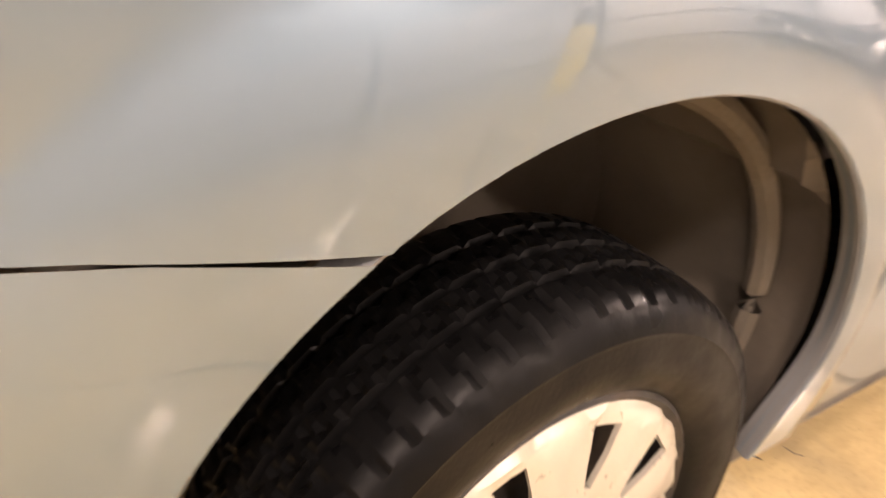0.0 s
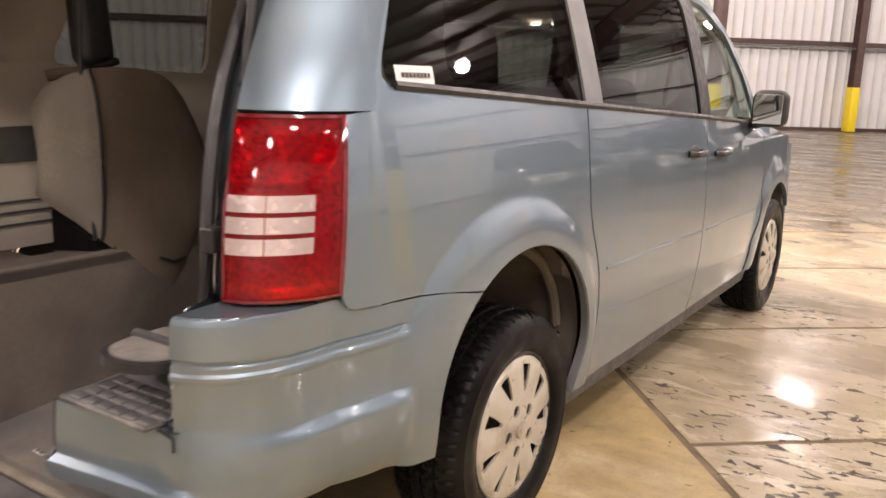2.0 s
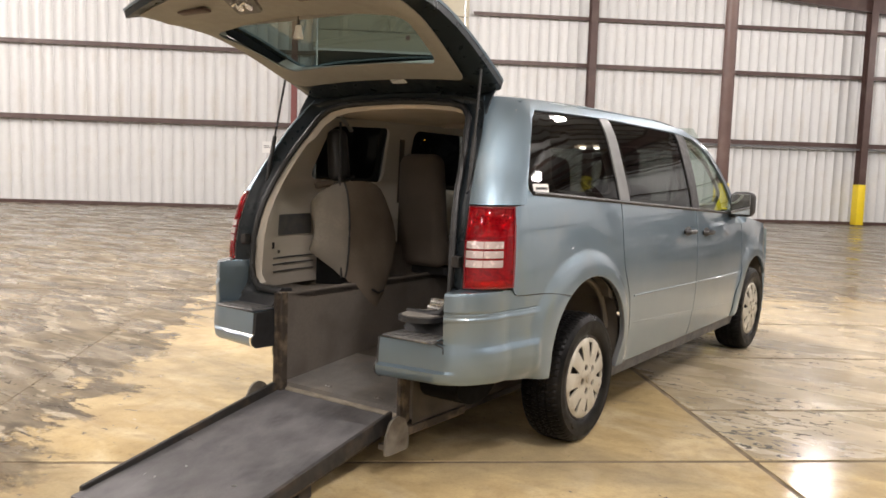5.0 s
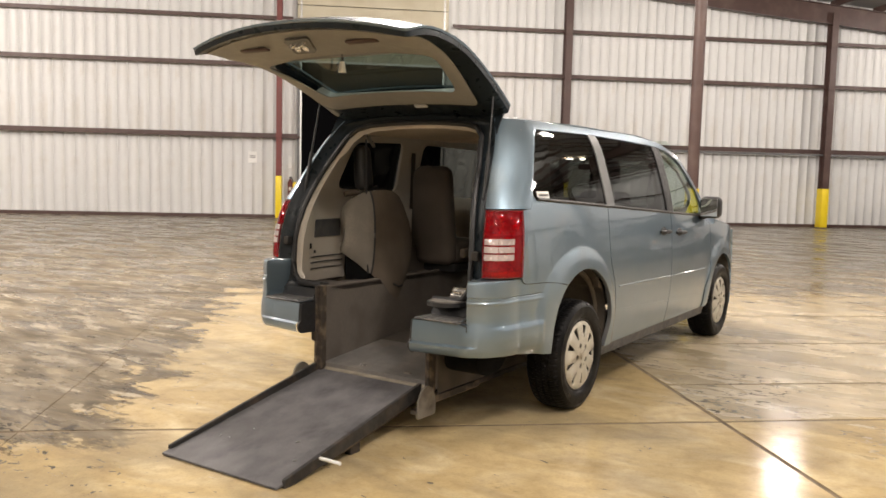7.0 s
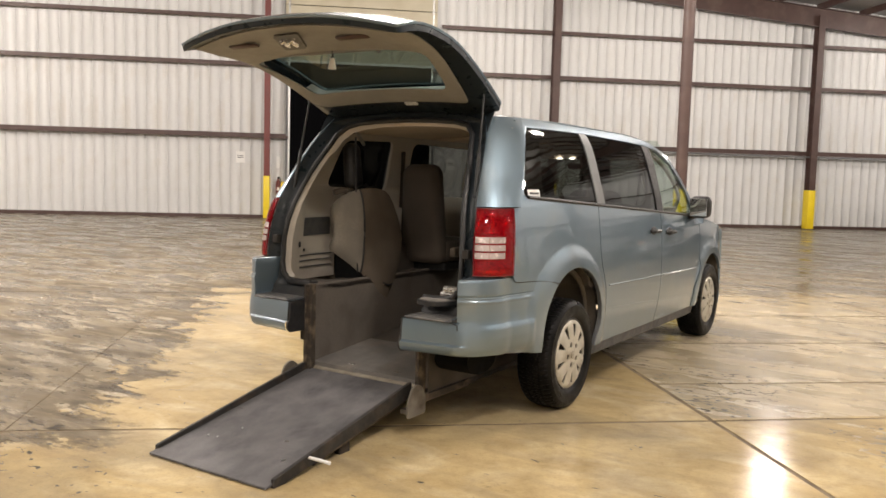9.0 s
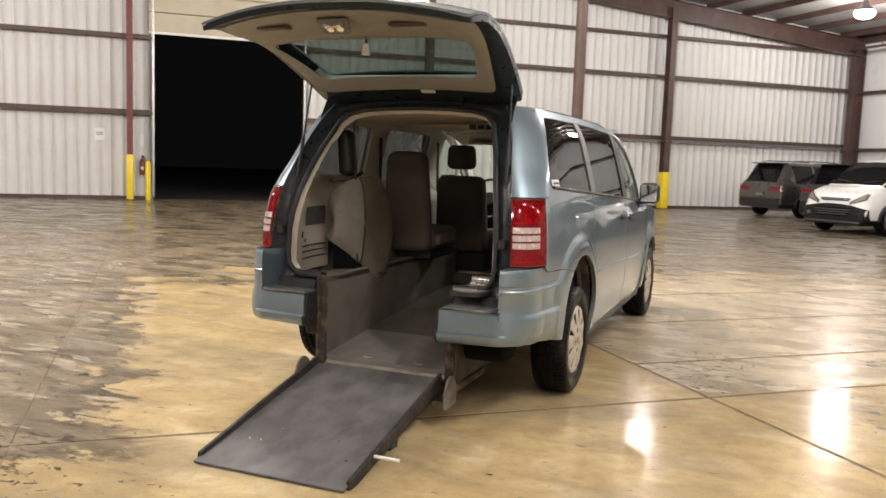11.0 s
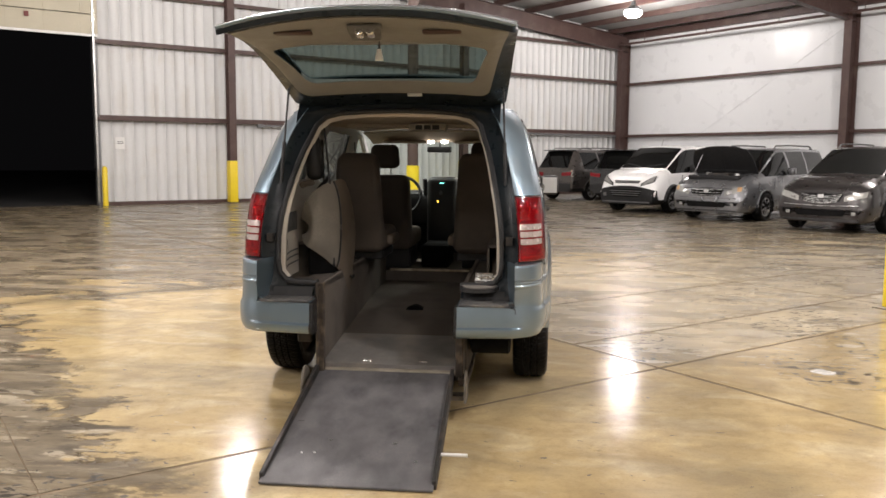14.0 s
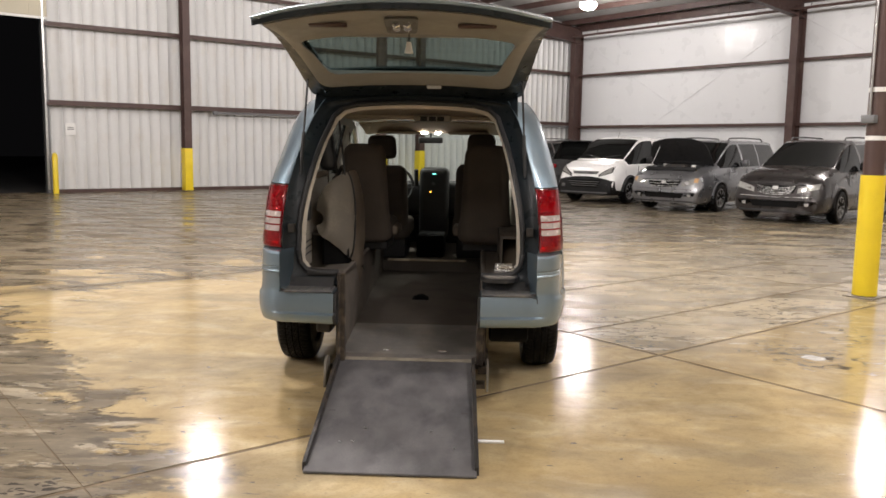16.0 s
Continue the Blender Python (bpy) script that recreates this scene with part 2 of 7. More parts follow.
def concrete():
    """Sealed warm concrete with a worn grey coating that flakes off, in metres of the hall."""
    m = bpy.data.materials.new("sealed_concrete")
    m.use_nodes = True
    nt = m.node_tree
    n, link = nt.nodes, nt.links.new
    bsdf = n["Principled BSDF"]
    geo = n.new("ShaderNodeNewGeometry")

    def noise_at(s, detail=5.0, stretch=(1, 1, 1), rough=0.55, dist=0.0):
        mp = n.new("ShaderNodeMapping")
        mp.inputs["Scale"].default_value = stretch
        mp.inputs["Rotation"].default_value = (0, 0, radians(-40.8))
        link(geo.outputs["Position"], mp.inputs["Vector"])
        t = n.new("ShaderNodeTexNoise")
        t.inputs["Scale"].default_value, t.inputs["Detail"].default_value = s, detail
        t.inputs["Roughness"].default_value, t.inputs["Distortion"].default_value = rough, dist
        link(mp.outputs[0], t.inputs["Vector"])
        return t.outputs["Fac"]

    def remap(sock, a, b, c=0.0, d=1.0):
        r = n.new("ShaderNodeMapRange")
        for k, v in enumerate((a, b, c, d)):
            r.inputs[k + 1].default_value = v
        link(sock, r.inputs[0])
        return r.outputs[0]

    def math_(op, a, b):
        x = n.new("ShaderNodeMath")
        x.operation = op
        for k, v in enumerate((a, b)):
            if isinstance(v, float):
                x.inputs[k].default_value = v
            else:
                link(v, x.inputs[k])
        return x.outputs[0]

    def mix(fac, a, b):
        x = n.new("ShaderNodeMix")
        x.data_type = "RGBA"
        for sock, v in ((x.inputs[0], fac), (x.inputs[6], a), (x.inputs[7], b)):
            if isinstance(v, (tuple, float)):
                sock.default_value = v
            else:
                link(v, sock)
        return x.outputs[2]

    turn = n.new("ShaderNodeMapping")
    turn.inputs["Rotation"].default_value = (0, 0, radians(-40.8))
    link(geo.outputs["Position"], turn.inputs["Vector"])
    sep = n.new("ShaderNodeSeparateXYZ")
    link(turn.outputs[0], sep.inputs[0])
    wobble = math_("MULTIPLY", math_("SUBTRACT", noise_at(1.6, 5), 0.5), 1.5)
    U, V = math_("ADD", sep.outputs[0], wobble), math_("ADD", sep.outputs[1], math_("MULTIPLY", wobble, 0.5))
    # the worn coating keeps to some slabs and spreads out over the far floor
    left = math_("MULTIPLY", remap(U, -1.72, -2.40), remap(V, -1.2, -0.3, 0.42, 1.0))
    far = remap(V, 2.6, 5.5)
    right = math_("MULTIPLY", math_("MULTIPLY", remap(sep.outputs[0], 1.46, 1.52), remap(sep.outputs[1], -0.90, -0.84)), remap(V, 5.0, 2.2))
    zone = math_("MAXIMUM", left, math_("MULTIPLY", far, 0.8))
    # bare sealed concrete
    warm = mix(remap(noise_at(0.5, 4), 0.3, 0.7), (0.45, 0.338, 0.165, 1), (0.63, 0.492, 0.27, 1))
    warm = mix(remap(noise_at(1.4, 6, (1, 1.5, 1), 0.6, 1.2), 0.50, 0.66, 0, 0.6), warm, (0.66, 0.56, 0.37, 1))
    warm = mix(remap(noise_at(2.4, 7, (1, 1.25, 1), 0.6, 0.6), 0.42, 0.70, 0, 0.6), warm, (0.29, 0.205, 0.105, 1))
    warm = mix(remap(noise_at(14.0, 4), 0.5, 0.8, 0, 0.35), warm, (0.24, 0.17, 0.09, 1))
    warm = mix(remap(noise_at(0.85, 7, (1, 1.3, 1), 0.6, 0.9), 0.48, 0.68, 0, 0.55), warm, (0.30, 0.245, 0.155, 1))
    warm = mix(remap(noise_at(0.7, 6, (0.8, 2.2, 1), 0.6, 1.0), 0.50, 0.66, 0, 0.5), warm, (0.25, 0.205, 0.135, 1))
    cream = mix(remap(noise_at(1.9, 7, (1, 1.6, 1), 0.62, 0.4), 0.36, 0.62), (0.29, 0.245, 0.175, 1), (0.50, 0.43, 0.305, 1))
    col = mix(math_("MULTIPLY", right, 0.8), warm, cream)
    # grey coating in streaks
    streak = noise_at(1.5, 8, (1, 3.2, 1), 0.68, 0.4)
    greyc = mix(remap(streak, 0.36, 0.63), (0.056, 0.045, 0.034, 1), (0.27, 0.225, 0.158, 1))
    greyc = mix(remap(noise_at(1.25, 7, (1, 4.0, 1), 0.62, 0.7), 0.54, 0.62, 0, 0.8), greyc, (0.048, 0.040, 0.033, 1))
    wear = math_("ADD", math_("MULTIPLY", zone, 0.34), noise_at(0.9, 10, (1, 2.2, 1), 0.72, 0.6))
    coated = remap(wear, 0.635, 0.715)
    col = mix(math_("MULTIPLY", coated, 0.92), col, greyc)
    # a ragged dark rim where the coating breaks off
    torn = math_("MULTIPLY", remap(wear, 0.632, 0.648), remap(wear, 0.735, 0.69))
    torn = math_("MULTIPLY", math_("MULTIPLY", torn, remap(left, 0.1, 0.5)), remap(noise_at(4.5, 6, (1, 1.6, 1), 0.62), 0.45, 0.53))
    col = mix(math_("MULTIPLY", torn, 0.85), col, (0.060, 0.046, 0.032, 1))
    # pale chips and dark flakes with crisp edges
    corner = math_("MULTIPLY", math_("MULTIPLY", remap(sep.outputs[0], 1.9, 2.3), remap(sep.outputs[1], -0.95, -1.0)), remap(V, -2.2, -1.5))
    rim = math_("MAXIMUM", math_("MULTIPLY", left, remap(left, 1.0, 0.5, 0.15, 1.0)), math_("MULTIPLY", remap(U, -1.3, -1.9), remap(V, 1.2, -0.6)))
    edge = math_("MAXIMUM", left, math_("MAXIMUM", math_("MULTIPLY", right, 0.85), math_("MULTIPLY", corner, 0.75)))
    pale = remap(math_("ADD", math_("MULTIPLY", edge, 0.13), noise_at(2.6, 7, (1, 3.0, 1), 0.62, 0.4)), 0.690, 0.715)
    col = mix(math_("MULTIPLY", pale, remap(left, 0.0, 1.0, 0.8, 0.45)), col, (0.56, 0.49, 0.37, 1))
    cluster = remap(noise_at(0.8, 3), 0.36, 0.62)
    spots = math_("MAXIMUM", rim, math_("MAXIMUM", math_("MULTIPLY", right, 0.85), math_("MULTIPLY", corner, 0.75)))
    flakes = remap(math_("ADD", math_("MULTIPLY", math_("MULTIPLY", spots, cluster), 0.165), noise_at(11.0, 3, (1, 1.8, 1), 0.5, 0.9)), 0.715, 0.73)
    col = mix(math_("MULTIPLY", flakes, 0.9), col, (0.028, 0.024, 0.020, 1))
    du = math_("MULTIPLY", math_("SUBTRACT", sep.outputs[0], 2.36), 5.0)
    dv = math_("MULTIPLY", math_("SUBTRACT", sep.outputs[1], -1.65), 3.6)
    spot = math_("SQRT", math_("ADD", math_("MULTIPLY", du, du), math_("MULTIPLY", dv, dv)), 0.0)
    spot = math_("ADD", spot, math_("MULTIPLY", math_("SUBTRACT", noise_at(6.0, 4), 0.5), 1.6))
    bits = math_("MULTIPLY", remap(spot, 2.3, 1.0), remap(noise_at(9.0, 3, (1, 1.7, 1), 0.5, 0.9), 0.56, 0.585))
    col = mix(math_("MULTIPLY", bits, 0.9), col, (0.030, 0.025, 0.020, 1))
    flakes = math_("MAXIMUM", flakes, bits)
    col = mix(remap(spot, 0.34, 0.26), col, (0.62, 0.60, 0.56, 1))
    col = mix(remap(noise_at(70.0, 3), 0.5, 0.75, 0, 0.22), col, (0.16, 0.12, 0.07, 1))
    col = mix(math_("MULTIPLY", remap(sep.outputs[0], 4.0, 9.0), remap(noise_at(0.8, 6, (1, 2.5, 1)), 0.36, 0.60, 0.15, 0.94)), col, (0.150, 0.130, 0.100, 1))
    smear = remap(noise_at(1.1, 5, (0.5, 3.5, 1), 0.6, 0.8), 0.56, 0.72, 0, 0.22)
    col = mix(smear, col, (0.17, 0.135, 0.09, 1))
    # black grime along the cross joint
    band = math_("MULTIPLY", remap(sep.outputs[1], 4.02, 4.25), remap(sep.outputs[1], 4.55, 4.34))
    band = math_("MULTIPLY", band, remap(noise_at(2.2, 5), 0.3, 0.6, 0.25, 0.75))
    col = mix(math_("MULTIPLY", band, remap(sep.outputs[0], 1.48, 1.2)), col, (0.10, 0.08, 0.055, 1))
    link(col, bsdf.inputs["Base Color"])
    worn = math_("MAXIMUM", coated, right)
    rough = math_("ADD", remap(noise_at(1.3, 6), 0.3, 0.7, 0.09, 0.19), math_("ADD", math_("MULTIPLY", worn, remap(noise_at(1.0, 6, (1, 2.5, 1)), 0.42, 0.60, 0.02, 0.30)), math_("MULTIPLY", flakes, 0.3)))
    link(rough, bsdf.inputs["Roughness"])
    link(remap(worn, 0.0, 1.0, 0.20, 0.20), bsdf.inputs["Specular IOR Level"])
    b = n.new("ShaderNodeBump")
    b.inputs["Strength"].default_value, b.inputs["Distance"].default_value = 0.25, 0.004
    link(math_("ADD", noise_at(7.0, 5), math_("MULTIPLY", flakes, -0.6)), b.inputs["Height"])
    link(b.outputs[0], bsdf.inputs["Normal"])
    return m


CONCRETE = concrete()

MAPGLOW = glow("map_lamp_glow", (1.0, 0.93, 0.8), 20.0)
CYANGLOW = glow("display_glow", (0.2, 1.0, 0.8), 4.0)
AMBERGLOW = glow("amber_glow", (1.0, 0.5, 0.05), 6.0)
MIRROR = bpy.data.materials.new("mirror_glass")
MIRROR.use_nodes = True
MIRROR.node_tree.nodes["Principled BSDF"].inputs["Metallic"].default_value = 1.0
MIRROR.node_tree.nodes["Principled BSDF"].inputs["Roughness"].default_value = 0.02
MIRROR.node_tree.nodes["Principled BSDF"].inputs["Base Color"].default_value = (0.85, 0.86, 0.85, 1)


# ---- mesh tools ----
def finish(bm, angle=0.6):
    for f in bm.faces:
        f.smooth = True
    for e in bm.edges:
        if len(e.link_faces) == 2 and e.calc_face_angle(0) > angle:
            e.smooth = False


def mesh(name, bm, material, angle=0.6):
    finish(bm, angle)
    me = bpy.data.meshes.new(name)
    bm.to_mesh(me)
    bm.free()
    me.materials.append(material)
    return me


def part(name, bm, material, parent, label="", at=None, angle=0.6):
    ob = new(name, mesh(name, bm, material, angle))
    ob.parent = parent
    if at is not None:
        ob.matrix_basis = at
    if label:
        ob["label"] = label
    return ob


def thing(name, label, category, m=None, group="", kind=""):
    ob = new(name)
    ob.empty_display_size = 0.1
    if m is not None:
        ob.matrix_basis = m
    return tagged(ob, label, category, group, kind)


def solo(name, bm, material, label, category, m=None, group="", kind="", angle=0.6):
    ob = new(name, mesh(name, bm, material, angle))
    if m is not None:
        ob.matrix_basis = m
    return tagged(ob, label, category, group, kind)


def box(x0, x1, y0, y1, z0, z1, bevel=0.0, seg=2, bm=None):
    bm = bm or bmesh.new()
    r = bmesh.ops.create_cube(bm, size=1, matrix=Matrix.Translation(((x0 + x1) / 2, (y0 + y1) / 2, (z0 + z1) / 2)) @ Matrix.Diagonal((x1 - x0, y1 - y0, z1 - z0, 1)))
    if bevel:
        edges = {e for v in r["verts"] for e in v.link_edges}
        bmesh.ops.bevel(bm, geom=list(edges), offset=bevel, segments=seg, affect="EDGES", profile=0.5)
    return bm


def cyl(p, q, r, seg=16, r2=None, bm=None):
    bm = bm or bmesh.new()
    p, q = Vector(p), Vector(q)
    d = q - p
    m = Matrix.Translation((p + q) / 2) @ d.to_track_quat("Z", "Y").to_matrix().to_4x4()
    bmesh.ops.create_cone(bm, cap_ends=True, segments=seg, radius1=r, radius2=r if r2 is None else r2, depth=d.length, matrix=m)
    return bm


def tube(points, r, seg=8, bm=None, closed=False):
    """A round bar along a line of points."""
    bm = bm or bmesh.new()
    pts = [Vector(p) for p in points]
    rings = []
    for i, p in enumerate(pts):
        a = pts[i - 1] if i or closed else p
        b = pts[(i + 1) % len(pts)] if i + 1 < len(pts) or closed else p
        q = (b - a).to_track_quat("Z", "Y")
        rings.append([bm.verts.new(p + q @ Vector((r * math.cos(k * 2 * math.pi / seg), r * math.sin(k * 2 * math.pi / seg), 0))) for k in range(seg)])
    for i in range(len(rings) - (0 if closed else 1)):
        A, B = rings[i], rings[(i + 1) % len(rings)]
        for k in range(seg):
            bm.faces.new((A[k], A[(k + 1) % seg], B[(k + 1) % seg], B[k]))
    if not closed:
        bm.faces.new(rings[0][::-1]), bm.faces.new(rings[-1])
    bmesh.ops.recalc_face_normals(bm, faces=bm.faces)
    return bm


def grid(fn, nu, nv, bm=None, flip=False, keep=None):
    """A sheet of nu x nv cells; fn takes two numbers from 0 to 1."""
    bm = bm or bmesh.new()
    v = [[bm.verts.new(fn(i / nu, j / nv)) for j in range(nv + 1)] for i in range(nu + 1)]
    for i in range(nu):
        for j in range(nv):
            if keep and not keep((i + 0.5) / nu, (j + 0.5) / nv):
                continue
            q = (v[i][j], v[i + 1][j], v[i + 1][j + 1], v[i][j + 1])
            bm.faces.new(q[::-1] if flip else q)
    return bm


def thicken(bm, t):
    """Gives a sheet a thickness t behind its faces."""
    bm.normal_update()
    bmesh.ops.solidify(bm, geom=bm.faces[:], thickness=t)
    return bm


def interp(table, v):
    """Smooth value at v of a table of (v, value)."""
    if v <= table[0][0]:
        return table[0][1]
    for (a, p), (b, q) in zip(table, table[1:]):
        if v <= b:
            return p + (q - p) * (v - a) / (b - a)
    return table[-1][1]


def smooth_table(table, step=0.02, passes=8):
    """The table sampled finely and rounded off."""
    n = int(round((table[-1][0] - table[0][0]) / step))
    xs = [table[0][0] + i * (table[-1][0] - table[0][0]) / n for i in range(n + 1)]
    ys = [interp(table, x) for x in xs]
    for _ in range(passes):
        ys = [ys[0]] + [(ys[i - 1] + 2 * ys[i] + ys[i + 1]) / 4 for i in range(1, n)] + [ys[-1]]
    return list(zip(xs, ys))


def round_corners(points, radii, seg=5):
    """A closed outline with its corners rounded; radii: one for all, or one each."""
    out, n = [], len(points)
    for i, p in enumerate(points):
        r = radii[i] if isinstance(radii, (list, tuple)) else radii
        p, a, b = Vector(p), Vector(points[i - 1]), Vector(points[(i + 1) % n])
        r = min(r, 0.45 * (a - p).length, 0.45 * (b - p).length)
        if r < 1e-4:
            out.append(tuple(p))
            continue
        s, e = p + (a - p).normalized() * r, p + (b - p).normalized() * r
        for k in range(seg + 1):
            t = k / seg
            out.append(tuple(s * (1 - t) ** 2 + p * 2 * t * (1 - t) + e * t * t))
    return out


def panel(outline, fn, step=0.05, holes=(), thick=0.0, flip=False):
    """A curved panel: a flat outline with holes, cut into small cells, laid on the surface fn(a, b)."""
    bm = bmesh.new()
    edges = []
    for loop in (outline, *holes):
        vs = [bm.verts.new((p[0], p[1], 0)) for p in loop]
        edges += [bm.edges.new((vs[i - 1], vs[i])) for i in range(len(vs))]
    bmesh.ops.triangle_fill(bm, use_beauty=True, use_dissolve=False, edges=edges)
    for axis in (0, 1):
        lo, hi = min(p[axis] for p in outline), max(p[axis] for p in outline)
        k = math.ceil(lo / step + 1e-6)
        while k * step < hi - 1e-6:
            co, no = [0, 0, 0], [0, 0, 0]
            co[axis], no[axis] = k * step, 1
            bmesh.ops.bisect_plane(bm, geom=bm.verts[:] + bm.edges[:] + bm.faces[:], dist=1e-5, plane_co=co, plane_no=no)
            k += 1
    bm.normal_update()
    down = [f for f in bm.faces if (f.normal.z < 0) != flip]
    bmesh.ops.reverse_faces(bm, faces=down)
    for v in bm.verts:
        v.co = fn(v.co.x, v.co.y)
    bmesh.ops.dissolve_degenerate(bm, dist=1e-5, edges=bm.edges[:])
    if thick:
        thicken(bm, thick)
    return bm


def mirrored(bm):
    """The same sheet on the other side of the plane x = 0."""
    for v in bm.verts:
        v.co.x = -v.co.x
    bmesh.ops.reverse_faces(bm, faces=bm.faces[:])
    return bm


def revolve(profile, seg, axis="X", bm=None, fn=None):
    """Turns a profile of (along, radius) round the axis x; fn may change the radius by step and row."""
    bm = bm or bmesh.new()
    rings = []
    for k in range(seg):
        a = 2 * math.pi * k / seg
        rings.append([bm.verts.new((x, (fn(k, j, r) if fn else r) * math.cos(a), (fn(k, j, r) if fn else r) * math.sin(a))) for j, (x, r) in enumerate(profile)])
    for k in range(seg):
        A, B = rings[k], rings[(k + 1) % seg]
        for j in range(len(profile) - 1):
            bm.faces.new((A[j], A[j + 1], B[j + 1], B[j]))
    bmesh.ops.remove_doubles(bm, verts=bm.verts, dist=1e-5)
    bmesh.ops.recalc_face_normals(bm, faces=bm.faces)
    return bm


def fix(bm):
    bmesh.ops.recalc_face_normals(bm, faces=bm.faces)
    return bm


def ring_strip(A, B, n=1, bm=None):
    bm = bm or bmesh.new()
    rows = [[bm.verts.new(Vector(a).lerp(Vector(b), k / n)) for k in range(n + 1)] for a, b in zip(A, B)]
    for r, s in zip(rows, rows[1:]):
        for k in range(n):
            bm.faces.new((r[k], r[k + 1], s[k + 1], s[k]))
    return bm


# ---- the hall ----
SU, SV = 3.95, 3.95                      # floor slabs between saw cuts
U0, V0 = 1.48, -0.91
RISE = 0.085


def roof_z(u):
    return 6.75 + RISE * (UR - abs(u))


def lamp_light(u, v, power):
    p = hall(u, v, LAMP_Z - 0.16)
    data = bpy.data.lights.new("high_bay_light", "POINT")
    data.shadow_soft_size, data.energy, data.color = 0.34, LAMP_POWER * power, (1.0, 0.93, 0.83)
    ob = new("high_bay_light", data)
    ob.matrix_basis = Matrix.Translation(p)
    return ob


for u, v, power in LAMPS:
    lamp_light(u, v, power)


def build_floor():
    floor = thing("floor", "sealed tan concrete floor with worn grey patches and saw-cut joints", "floor", HALL, kind="structure")
    base = part("joint_filler", box(UL - 0.3, UR + 0.3, VS - 0.3, VW + 0.3, -0.30, -0.003), JOINT, floor)
    gap = 0.016
    us = [U0 + SU * k for k in range(-8, 8)]
    us = [UL - 0.3] + [u for u in us if UL + 0.5 < u < UR - 0.5] + [UR + 0.3]
    for a, b in zip(us, us[1:]):
        cuts = [V0 + SV * k for k in range(-6, 1)] + [4.28 + SV * k for k in range(8)]
        if a > 1.0:
            cuts += [-0.04, 1.37, 2.82]
        vs = [VS - 0.3] + sorted(v for v in cuts if VS + 0.5 < v < VW - 0.5) + [VW + 0.3]
        for c, d in zip(vs, vs[1:]):
            bm = bmesh.new()
            box(a + (gap if a > 0 else 0.004), b - (gap if b > 0 else 0.004), c + gap, d - gap, -0.05, 0.0, bm=bm)
            part("slab", bm, CONCRETE, floor)
    apron = thing("ground", "dark asphalt yard outside the open door", "ground", HALL, kind="structure")
    part("asphalt", box(-40, 40, VW + 0.3, VW + 60, -0.25, -0.03), NIGHT, apron)


def sheet_strip(width, z0, z1, pitch=0.305, depth=0.026):
    """A ribbed wall sheet, front towards -y, with its lower left corner at the origin; the top may slope."""
    bm = bmesh.new()
    xs = [0.0]
    n = max(1, round(width / pitch))
    w = width / n
    prof = []
    for k in range(n):
        o = k * w
        prof += [(o, 0), (o + 0.44 * w, 0), (o + 0.465 * w, -depth), (o + 0.535 * w, -depth), (o + 0.56 * w, 0)]
    prof.append((width, 0))
    lo = [bm.verts.new((x, y, z0(x))) for x, y in prof]
    hi = [bm.verts.new((x, y, z1(x))) for x, y in prof]
    for k in range(len(prof) - 1):
        bm.faces.new((lo[k], lo[k + 1], hi[k + 1], hi[k]))
    return bm


def build_end_wall():
    wall = thing("wall_north", "white ribbed metal sheet end wall of the hall", "wall", HALL, kind="structure")
    door = (-1.95, 2.42, 4.85)
    u = UL
    edges = [UL]
    while edges[-1] < UR - 0.01:
        nxt = edges[-1] + 0.915
        for stop in (door[0], door[1], UR):
            if edges[-1] < stop - 0.05 and nxt > stop - 0.25:
                nxt = stop
                break
        edges.append(nxt)
    for a, b in zip(edges, edges[1:]):
        mid = (a + b) / 2
        inside = door[0] < mid < door[1]
        z0 = (lambda x: door[2]) if inside else (lambda x: 0.0)
        z1 = lambda x, a=a: roof_z(a + x) - 0.02
        part("wall_sheet", sheet_strip(b - a, z0, z1), SHEET, wall, at=Matrix.Translation((a, VW, 0)))
    part("outer_wall", box(UL - 0.3, door[0], VW + 0.10, VW + 0.2, 0, 9), GREYP, wall)
    part("outer_wall", box(door[1], UR + 0.3, VW + 0.10, VW + 0.2, 0, 9), GREYP, wall)
    part("outer_wall", box(door[0], door[1], VW + 0.10, VW + 0.2, door[2], 9), GREYP, wall)
    for a, b in ((UL, door[0] - 0.05), (door[1] + 0.05, UR)):
        part("base_angle", box(a, b, VW - 0.07, VW - 0.03, 0.0, 0.10, 0.004, 1), BROWN, wall)
    # girts: Z-shaped rails in front of the sheet
    for z, spans in ((2.52, ((UL, door[0] - 0.02), (door[1] + 0.02, UR))), (4.66, ((UL, door[0] - 0.02), (door[1] + 0.02, UR))), (6.06, ((UL, -2.2), (2.7, UR)))):
        for a, b in spans:
            bm = box(a, b, VW - 0.235, VW - 0.03, z - 0.006, z + 0.006)
            box(a, b, VW - 0.241, VW - 0.235, z - 0.075, z + 0.006, bm=bm)
            box(a, b, VW - 0.03, VW - 0.024, z - 0.006, z + 0.075, bm=bm)
            part("girt", bm, BROWN, wall)
    return door


DOOR = build_end_wall()


